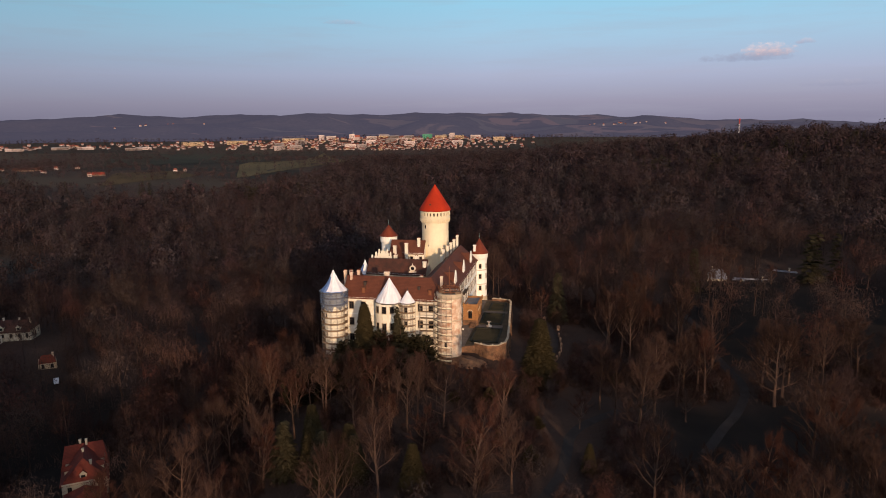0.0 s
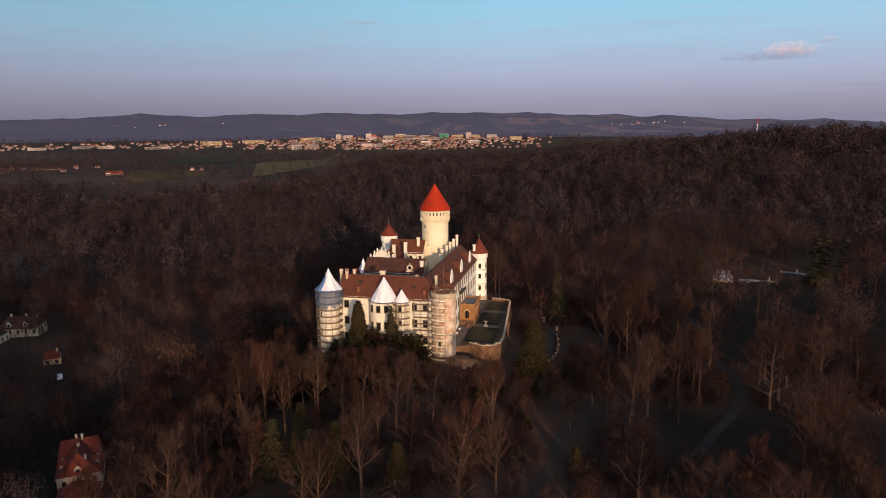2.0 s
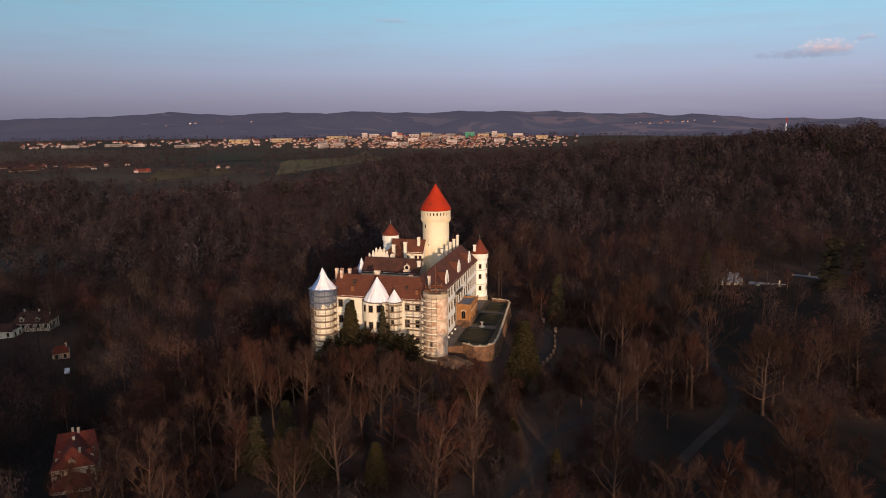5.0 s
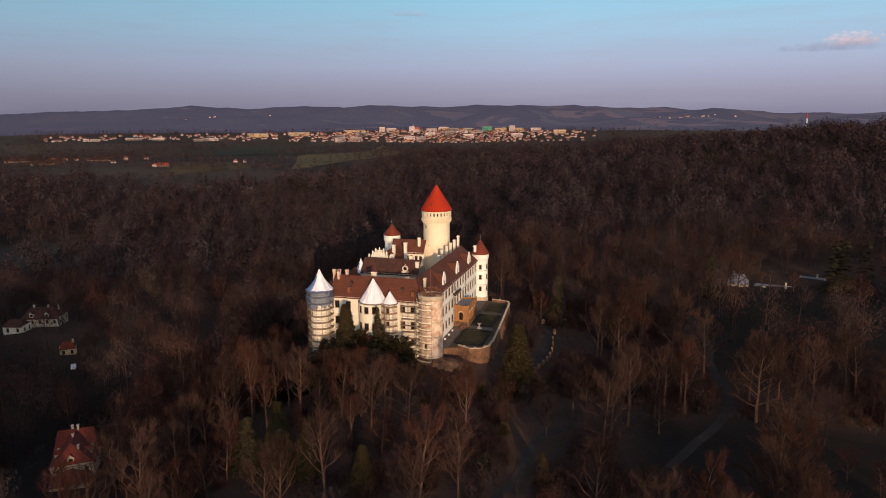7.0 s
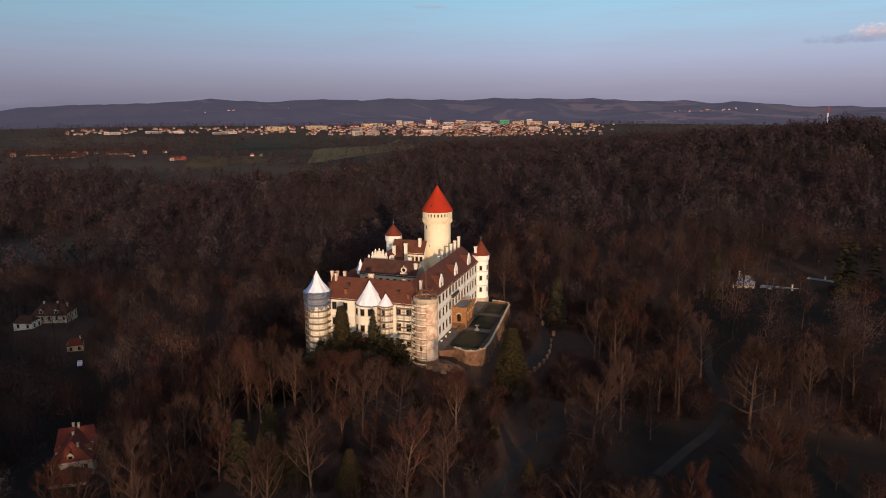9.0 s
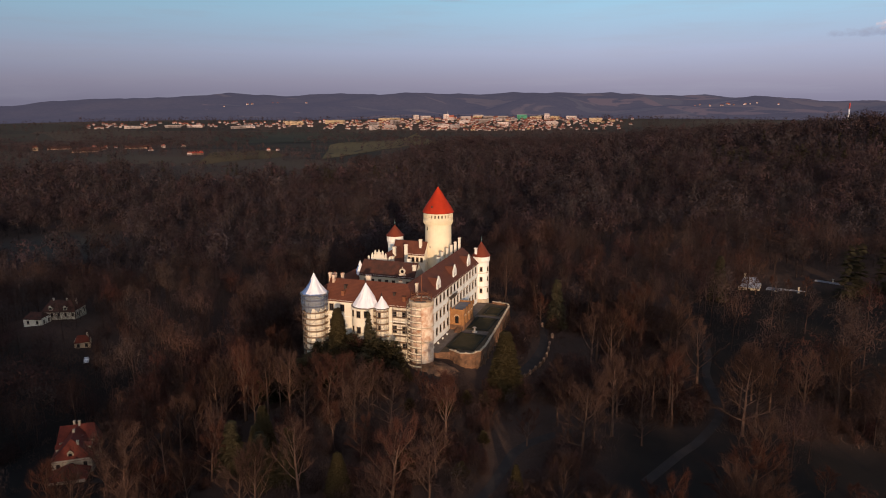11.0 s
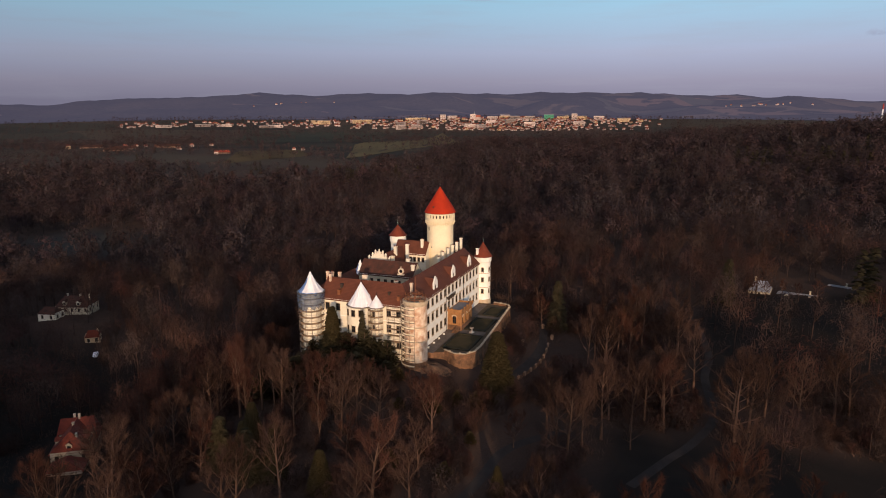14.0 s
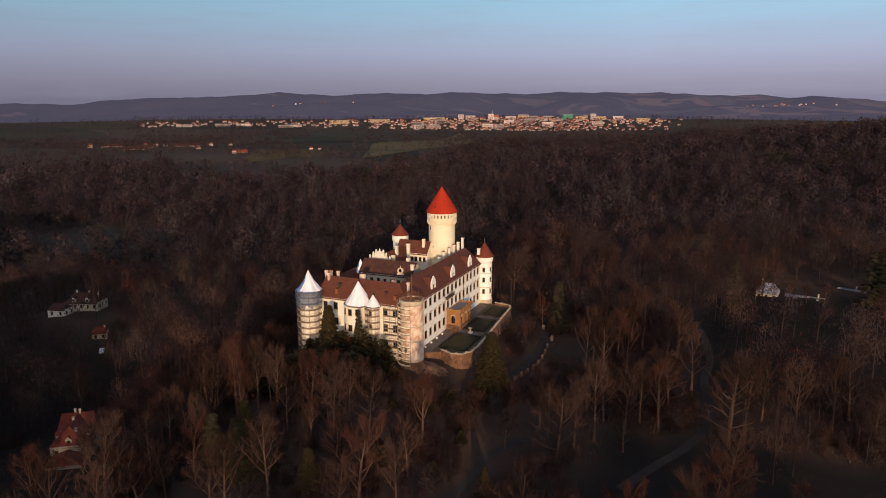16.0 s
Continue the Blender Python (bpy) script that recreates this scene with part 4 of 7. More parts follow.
for x, y, z0, z1, w in ((-64.9, 247.0, 17.5, 22.6, 1.1), (-61.1, 249.5, 15.0, 23.2, 1.1), (-57.9, 256.6, 19.8, 24.0, 1.0), (-63.0, 240.5, 16.0, 20.4, 1.2)):
    chimney(back if y > 245 else left, x, y, z0, z1, w, 0.9)
for x in (-53.5, -49.8):
    chimney(middle, x, 233.4 if x < -52 else 229.0, 17.5, 21.6 if x < -52 else 20.6, 1.2, 0.8)


def pinnacle_gable(x, y, z, w):
    """The white gable with pinnacles that closes the side range."""
    bm = bmesh.new()
    for a, z0, z1 in ((w, z - 3.2, z), (w * 0.72, z, z + 1.1), (w * 0.46, z + 1.1, z + 2.1), (w * 0.2, z + 2.1, z + 3.0)):
        box(bm, x - a, x + a, y - 0.3, y + 0.3, z0, z1)
    for s in (-1, 1):
        for a, zz in ((w - 0.3, z), (w * 0.6, z + 1.1), (w * 0.34, z + 2.1)):
            box(bm, x + s * a - 0.28, x + s * a + 0.28, y - 0.28, y + 0.28, zz + 0.004, zz + 1.0)
            lathe(bm, x + s * a, y, [(0.36, zz + 1.0), (0.36, zz + 1.12), (0.0, zz + 1.7)], 6)
    lathe(bm, x, y, [(0.3, z + 3.0), (0.34, z + 3.5), (0.0, z + 4.2)], 6)
    ob = part("pinnacle_gable", bm, plaster, left, "white stepped gable with small pinnacles")
    bm = bmesh.new()
    for a in (-1.6, 1.1):
        box(bm, x + a, x + a + 0.5, y - 0.34, y - 0.304, z - 1.8, z - 0.4)
    part("window", bm, glass, left)


pinnacle_gable(-66.3, 236.0, 19.6, 4.4)
# small eastern porch roof below the gable
bm = bmesh.new()
lathe(bm, -66.8, 233.5, [(2.2, 18.3), (0.0, 20.6)], 4)
part("porch_roof", bm, roof_dark, left)
# round dormer in the courtyard roof
bm = bmesh.new()
for k in range(16):
    a0, a1 = 2 * math.pi * k / 16, 2 * math.pi * (k + 1) / 16
    ring4 = [[(-53.6 + rr * math.cos(a), yy, 18.4 + rr * math.sin(a)) for rr, yy in ((0.65, 226.9), (1.05, 226.9), (1.05, 227.6), (0.65, 227.6))] for a in (a0, a1)]
    vs = [[bm.verts.new(p) for p in q] for q in ring4]
    for i in range(4):
        n = (i + 1) % 4
        bm.faces.new((vs[0][i], vs[0][n], vs[1][n], vs[1][i]))
box(bm, -54.9, -52.3, 227.0, 227.5, 16.7, 17.4)
lathe(bm, -53.6, 227.25, [(0.22, 19.45), (0.12, 19.9), (0.0, 20.2)], 6)
part("round_dormer", bm, plaster_worn, middle, "round stone dormer")
bm = bmesh.new()
box(bm, -54.3, -52.9, 227.2, 227.3, 17.7, 19.1)
part("pane", bm, glass, middle)

# left corner tower, round bay, oriel and right corner tower of the front


def shaft(name, cx, cy, r, z0, z1, mat, label, windows=()):
    f, around = curved(cx, cy, r, -math.pi * 1.5), 2 * math.pi * r
    holes = []
    for deg, sill, w, h in windows:
        u = ((math.radians(deg) + math.pi * 1.5) % (2 * math.pi)) * r
        holes.append((u - w / 2, u + w / 2, sill, sill + h))
    body = part(name, wall(f, 0, around, z0, z1, holes, 0.8, 0.6, True), mat, castle, label)
    for h in holes:
        window(f, h, body)
    bm = bmesh.new()
    lathe(bm, cx, cy, [(r - 0.7, z1 - 0.2), (0.0, z1 - 0.15)], 20)
    part("floor_slab", bm, board, body)
    return body


LT, BAY, ORIEL, RT = (-71.0, 196.4), (-54.6, 197.9), (-48.3, 197.4), (-35.7, 198.6)
shaft("corner_tower", *LT, 3.0, -9.0, 17.6, plaster, "round corner tower wrapped in scaffolding", [(-128, s, 0.8, 1.4) for s in (4.0, 9.4)])
shaft("round_bay", *BAY, 3.9, -7.0, 14.5, plaster, "broad round bay in the cream front", [(a, s, 1.3, 2.1) for a in (-128, -92, -56) for s in FLOORS])
shaft("oriel", *ORIEL, 1.7, 1.5, 14.6, plaster, "slender round oriel", [(a, s, 1.1, 1.8) for a in (-100,) for s in (3.2, 7.2, 11.4)])
bm = bmesh.new()
lathe(bm, *ORIEL, [(0.4, -1.0), (1.2, 0.4), (1.8, 1.5), (1.6, 1.52)], 20)
part("oriel_foot", bm, stone_trim, castle)
rt = shaft("corner_tower", *RT, 3.6, -5.5, 17.8, patched, "round corner tower of patched stone under repair", [(-98, 1.6, 0.8, 1.9)])
bm = bmesh.new()
lathe(bm, *RT, [(4.3, -7.5), (4.0, -3.0), (3.65, -1.4), (3.4, -1.4)], 24)
part("plinth", bm, rubble, rt)
for z in (5.2, 9.8):
    bm = bmesh.new()
    lathe(bm, *RT, [(3.61, z - 0.2), (3.76, z), (3.61, z + 0.2)], 32)
    part("string_course", bm, stone_trim, rt)
bm = bmesh.new()
lathe(bm, *RT, [(3.62, 16.3), (3.9, 16.9), (3.9, 17.85), (2.9, 17.85)], 32)
part("cornice", bm, stone_trim, rt)


def tent(cx, cy, r, z0, z1, label, ribs=11, blue=False, flare=0.0, hem=0.25):
    """A tarpaulin stretched to a cone over the roofless top, with folds between its ribs."""
    t = thing("tarpaulin", (cx, cy, z0), label, "tarpaulin", "covers on the castle towers")
    bm = bmesh.new()
    seg = ribs * 3
    prof = [(1.0, 0.0), (0.95, 0.04), (0.76 - flare, 0.22), (0.53 - flare, 0.44), (0.30 - 0.6 * flare, 0.68), (0.13 - 0.3 * flare, 0.87), (0.02, 1.0)]
    rr = random.Random(int(cx * 10))
    fold = [1 - (0.07 if k % 3 else 0.0) - rr.uniform(0, 0.05) for k in range(seg)]
    rings = []
    for s, h in prof:
        wob = [0.0 if h in (0.0, 1.0) else rr.uniform(-0.05, 0.05) for _ in range(seg)]
        rings.append([bm.verts.new((cx + r * (s * fold[k] + wob[k] * s) * math.cos(2 * math.pi * k / seg), cy + r * (s * fold[k] + wob[k] * s) * math.sin(2 * math.pi * k / seg),
                                    z0 + (z1 - z0) * h + (rr.uniform(-hem, 0.1) if h == 0.0 else 0.0))) for k in range(seg)])
    for lo, hi in zip(rings, rings[1:]):
        for k in range(seg):
            n = (k + 1) % seg
            q = bm.faces.new((lo[k], lo[n], hi[n], hi[k]))
            ang = math.degrees(2 * math.pi * (k + 0.5) / seg)
            q.material_index = 1 if blue and (172 < ang < 250 and lo in rings[:4] or lo in rings[:1] and 150 < ang < 330) else 0
    bm.faces.new(rings[-1])
    part("cover", bm, (canvas_white, canvas_blue), t)
    bm = bmesh.new()
    lathe(bm, cx, cy, [(r * 1.0, z0 - 0.25), (r * 1.03, z0), (r * 0.9, z0 + 0.02)], seg)
    part("rim", bm, scaffold_metal, t)
    bm = bmesh.new()
    lathe(bm, cx, cy, [(0.12, z1 - 0.1), (0.06, z1 + 0.8), (0, z1 + 0.85)], 6)
    part("tip", bm, iron, t)


tent(*LT, 4.35, 17.6, 24.0, "crumpled white tarpaulin tent with blue sheet over the corner tower", 9, True, 0.09, 0.7)
tent(BAY[0] + 0.5, BAY[1] + 0.6, 4.6, 14.5, 21.6, "broad white tarpaulin cone over the round bay", 12)
tent(*ORIEL, 2.5, 14.6, 18.2, "small crooked white tarpaulin cone over the oriel", 5, hem=0.6)


def scaffold(cx, cy, r, z0, z1, a0, a1, label, lift=2.0, bays=10, net=None, edge=None, rise=0.3):
    """Tube scaffolding round a tower: standards, ledgers and a board deck at every lift."""
    t = thing("scaffolding", (cx, cy, z0), label, "scaffolding", "scaffolds on the castle")
    angles = [a0 + (a1 - a0) * k / bays for k in range(bays + 1)]
    if abs(a1 - a0 - 2 * math.pi) < 1e-6:
        angles = angles[:-1]
    pt = lambda a, rr, z: (cx + rr * math.cos(a), cy + rr * math.sin(a), z)
    for a in angles:
        for rr in (r, r - 0.95):
            bm = bmesh.new()
            rod(bm, pt(a, rr, z0), pt(a, rr, z1 + 0.6), 0.042, 5)
            part("standard", bm, scaffold_metal, t)
    closed = len(angles) == bays
    pairs = list(zip(angles, angles[1:] + ([angles[0]] if closed else [])))
    if not closed:
        pairs = list(zip(angles, angles[1:]))
    z = z0 + 1.6
    level = 0
    while z < z1:
        for k, (a, b) in enumerate(pairs):
            bm = bmesh.new()
            va = [bm.verts.new(p) for p in (pt(a, r - 0.95, z), pt(a, r, z), pt(b, r, z), pt(b, r - 0.95, z))]
            vb = [bm.verts.new((v.co.x, v.co.y, v.co.z + 0.08)) for v in va]
            bm.faces.new(va[::-1])
            bm.faces.new(vb)
            for i in range(4):
                n = (i + 1) % 4
                bm.faces.new((va[i], va[n], vb[n], vb[i]))
            part("deck", bm, board, t)
            bm = bmesh.new()
            va = [bm.verts.new(p) for p in (pt(a, r - 0.02, z + 0.084), pt(b, r - 0.02, z + 0.084), pt(b, r - 0.02, z + 0.084 + rise), pt(a, r - 0.02, z + 0.084 + rise))]
            vb = [bm.verts.new(p) for p in (pt(a, r - 0.06, z + 0.084), pt(b, r - 0.06, z + 0.084), pt(b, r - 0.06, z + 0.084 + rise), pt(a, r - 0.06, z + 0.084 + rise))]
            bm.faces.new(va)
            bm.faces.new(vb[::-1])
            for i in range(4):
                n = (i + 1) % 4
                bm.faces.new((va[n], va[i], vb[i], vb[n]))
            part("toe_board", bm, edge or board, t)
            bm = bmesh.new()
            rod(bm, pt(a, r, z + 1.0), pt(b, r, z + 1.0), 0.03, 4)
            part("guard_rail", bm, scaffold_metal, t)
            bm = bmesh.new()
            rod(bm, pt(a, r, z - 0.06), pt(b, r, z - 0.06), 0.06, 4)
            part("ledger", bm, scaffold_metal, t)
            if (k + level) % 4 == 0:
                bm = bmesh.new()
                rod(bm, pt(a, r + 0.08, z), pt(b, r + 0.08, z + lift), 0.03, 4)
                part("brace", bm, scaffold_metal, t)
        z += lift
        level += 1
    if net:
        zn0, zn1 = net
        bm = bmesh.new()
        rr = random.Random(4)
        seg = 40
        low = [bm.verts.new(pt(2 * math.pi * k / seg, r + 0.12, zn0 + rr.uniform(-1.2, 0.9))) for k in range(seg)]
        mid = [bm.verts.new(pt(2 * math.pi * k / seg, r + 0.2 + rr.uniform(-0.05, 0.12), (zn0 + zn1) / 2)) for k in range(seg)]
        top = [bm.verts.new(pt(2 * math.pi * k / seg, r + 0.3, zn1)) for k in range(seg)]
        for lo, hi in ((low, mid), (mid, top)):
            for k in range(seg):
                n = (k + 1) % seg
                bm.faces.new((lo[k], lo[n], hi[n], hi[k]))
        part("netting", bm, netting, t, "torn blue debris netting")
    return t


scaffold(*LT, 4.05, -8.0, 17.2, 0, 2 * math.pi, "steel tube scaffolding with board decks round the corner tower", bays=12, net=(12.6, 17.7))
scaffold(*ORIEL, 2.75, -4.0, 14.0, math.radians(-165), math.radians(-20), "steel tube scaffolding in front of the oriel", bays=5)
scaffold(*RT, 4.5, -4.0, 17.0, math.radians(-190), math.radians(-72), "steel tube scaffolding with pale boards on the patched tower", bays=6, edge=pale_board, rise=0.42)


def flat_scaffold(x0, x1, y, z0, z1, bays, label):
    t = thing("scaffolding", ((x0 + x1) / 2, y, z0), label, "scaffolding", "scaffolds on the castle")
    xs = [x0 + (x1 - x0) * k / bays for k in range(bays + 1)]
    for x in xs:
        for yy in (y, y - 1.0):
            bm = bmesh.new()
            rod(bm, (x, yy, z0), (x, yy, z1 + 0.7), 0.055, 5)
            part("standard", bm, scaffold_metal, t)
    z = z0 + 1.8
    while z < z1:
        for a, b in zip(xs, xs[1:]):
            bm = bmesh.new()
            box(bm, a + 0.02, b - 0.02, y - 0.98, y - 0.02, z, z + 0.08)
            part("deck", bm, board, t)
            bm = bmesh.new()
            rod(bm, (a, y - 1.0, z + 1.0), (b, y - 1.0, z + 1.0), 0.05, 4)
            part("guard_rail", bm, scaffold_metal, t)
            bm = bmesh.new()
            rod(bm, (a, y - 1.0, z - 0.06), (b, y - 1.0, z - 0.06), 0.06, 4)
            part("ledger", bm, scaffold_metal, t)
        z += 2.0


flat_scaffold(-44.6, -40.4, 197.9, -4.0, 14.6, 2, "flat steel scaffolding between the oriel and the patched tower")

# new roof timbers and a site hoist on the right tower
carcass = thing("roof_framework", (*RT, 17.8), "reddish timber framework of a new tower roof", "timber frame")
for k in range(10):
    a = 2 * math.pi * k / 10
    bm = bmesh.new()
    rod(bm, (RT[0] + 3.4 * math.cos(a), RT[1] + 3.4 * math.sin(a), 17.85), (RT[0] + 3.1 * math.cos(a), RT[1] + 3.1 * math.sin(a), 18.9 + 0.5 * (k % 3)), 0.12, 4)
    part("post", bm, timber, carcass)
    b = 2 * math.pi * (k + 1) / 10
    for z, r in ((18.4, 3.3), (18.9, 3.1)):
        bm = bmesh.new()
        rod(bm, (RT[0] + r * math.cos(a), RT[1] + r * math.sin(a), z), (RT[0] + r * math.cos(b), RT[1] + r * math.sin(b), z), 0.1, 4)
        part("rail", bm, timber, carcass)
    bm = bmesh.new()
    rod(bm, (RT[0] + 3.1 * math.cos(a), RT[1] + 3.1 * math.sin(a), 18.9), (RT[0] + 0.9 * math.cos(a + 0.5), RT[1] + 0.9 * math.sin(a + 0.5), 19.6 + 0.45 * (k % 3)), 0.10, 4)
    part("rafter", bm, timber, carcass)
bm = bmesh.new()
lathe(bm, *RT, [(1.1, 19.9), (1.1, 20.1), (0.2, 20.1)], 8)
part("collar", bm, timber, carcass)
bm = bmesh.new()
rod(bm, (*RT, 17.85), (*RT, 25.6), 0.16, 6, 0.1)
part("king_post", bm, timber, carcass)
for dx_, dy_ in ((-3.0, -1.5), (2.2, -2.4)):
    bm = bmesh.new()
    box(bm, RT[0] + dx_, RT[0] + dx_ + 1.6, RT[1] + dy_, RT[1] + dy_ + 1.0, 17.87, 18.5)
    alone("board_stack", bm, board, "stack of planks on the tower top", "planks")

# turret with a light tent at the west end of the courtyard range
shaft("bay_turret", -71.6, 231.0, 2.4, -2.0, 15.2, plaster_white, "small round turret at the courtyard range")
tent(-71.6, 231.0, 2.7, 15.3, 20.3, "pale blue-white tarpaulin over the small turret", 7, True, 0.08)

# ---- terrace garden ----
TERRACE = [(-36.2, 203.2), (-29.2, 206.0), (-25.0, 203.8), (-21.6, 204.6), (-19.6, 208.0), (-19.3, 213.0), (-20.2, 228.0), (-22.4, 258.0), (-24.0, 261.0), (-30.0, 262.2), (-36.2, 262.0)]


def terrace():
    bm = bmesh.new()
    top = [bm.verts.new((x, y, BASE)) for x, y in TERRACE]
    low = [bm.verts.new((x + (0.6 if 0 < k < len(TERRACE) - 2 else 0), y - (0.4 if 0 < k < 5 else 0), -12.0)) for k, (x, y) in enumerate(TERRACE)]
    bm.faces.new(top)
    for k in range(len(top)):
        n = (k + 1) % len(top)
        bm.faces.new((low[k], low[n], top[n], top[k]))
    body = alone("terrace_wall", bm, rubble, "tall rubble-stone retaining wall of the terrace garden", "retaining wall", kind="structure")
    HOME[body.name] = Vector((0, 0, 0))
    for k in range(1, len(TERRACE) - 2):
        (xa, ya), (xb, yb) = TERRACE[k], TERRACE[k + 1]
        f, n = straight((xa, ya), (xb, yb))
        bm = bmesh.new()
        fbox(bm, f, 0, n, BASE + 0.004, -0.05, -0.5, 0.06)
        fbox(bm, f, -0.05, n + 0.05, -0.05, 0.12, -0.58, 0.16, 1)
        part("parapet", bm, (rubble, stone_trim), body)
        for j in range(int(n // 3.2)):
            u = (j + 0.5) * n / int(n // 3.2)
            bm = bmesh.new()
            fbox(bm, f, u - 0.22, u + 0.22, 0.124, 0.42, -0.45, 0.08)
            part("merlon", bm, stone_trim, body)
            bm = bmesh.new()
            v = [bm.verts.new(f(uu, z, d)) for uu in (u - 0.45, u + 0.45) for z, d in ((-9.0, 0.0), (-9.0, 1.5), (-1.6, 0.1), (-1.6, 0.0))]
            for q in ((0, 3, 2, 1), (4, 5, 6, 7), (1, 2, 6, 5), (3, 7, 6, 2), (0, 1, 5, 4)):
                bm.faces.new([v[i] for i in q])
            part("buttress", bm, rubble, body)


terrace()
bm = bmesh.new()
mid_x, mid_y = -29.0, 232.0
bm.faces.new([bm.verts.new((mid_x + (x - mid_x) * 0.93, mid_y + (y - mid_y) * 0.975, BASE + 0.002)) for x, y in TERRACE])
alone("garden_ground", bm, garden_soil, "dark winter turf of the terrace garden", "lawn", kind="structure")
for x0, x1, y0, y1 in ((-31.5, -22.3, 209.5, 224.5), (-31.0, -23.2, 229.5, 243.0), (-30.0, -24.0, 247.0, 257.0)):
    bm = bmesh.new()
    box(bm, x0, x1, y0, y1, BASE + 0.006, BASE + 0.06)
    alone("lawn_bed", bm, lawn, "sunken winter lawn of the terrace garden", "lawn", "garden beds", kind="structure")
    rr = random.Random(int(x0 * 7 + y0))
    for side in range(4):
        bm = bmesh.new()
        t = 0.7
        a, b, c, d = ((x0, x1, y0, y0 + t), (x0, x1, y1 - t, y1), (x0, x0 + t, y0 + t, y1 - t), (x1 - t, x1, y0 + t, y1 - t))[side]
        nx, ny = max(1, int((b - a) / 0.7)), max(1, int((d - c) / 0.7))
        for i in range(nx):
            for j in range(ny):
                box(bm, a + (b - a) * i / nx, a + (b - a) * (i + 1) / nx, c + (d - c) * j / ny, c + (d - c) * (j + 1) / ny, BASE + 0.06, BASE + 0.38 + rr.uniform(-0.03, 0.04))
        alone("hedge", bm, hedge_leaf, "low clipped dark green box hedge", "hedge", "garden hedges")
bm = bmesh.new()
for y0, y1 in ((225.2, 228.8), (243.8, 246.4)):
    box(bm, -32.1, -22.6, y0, y1, BASE + 0.006, BASE + 0.05)
box(bm, -36.0, -32.2, 204.0, 260.5, BASE + 0.06, BASE + 0.10)
alone("garden_path", bm, gravel, "pale gravel garden paths along the castle", "path", kind="structure")
bm = bmesh.new()
lathe(bm, -27.2, 227.0, [(0.9, BASE + 0.05), (0.9, BASE + 0.35), (0.35, BASE + 0.5), (0.22, BASE + 1.4), (0.75, BASE + 1.7), (0.7, BASE + 1.8), (0.0, BASE + 1.7)], 14)
alone("stone_vase", bm, plaster_worn, "pale stone garden vase on a round foot", "vase")
for k in range(4):
    bm = bmesh.new()
    y = 207.5 + k * 4.6
    lathe(bm, -35.2, y, [(0.25, BASE + 0.1), (0.4, BASE + 0.6), (0.34, BASE + 0.6), (0.0, BASE + 0.5)], 10)
    alone("planter", bm, plaster_white, "small round white stone planter beside the castle wall", "planter", "planters along the wall")


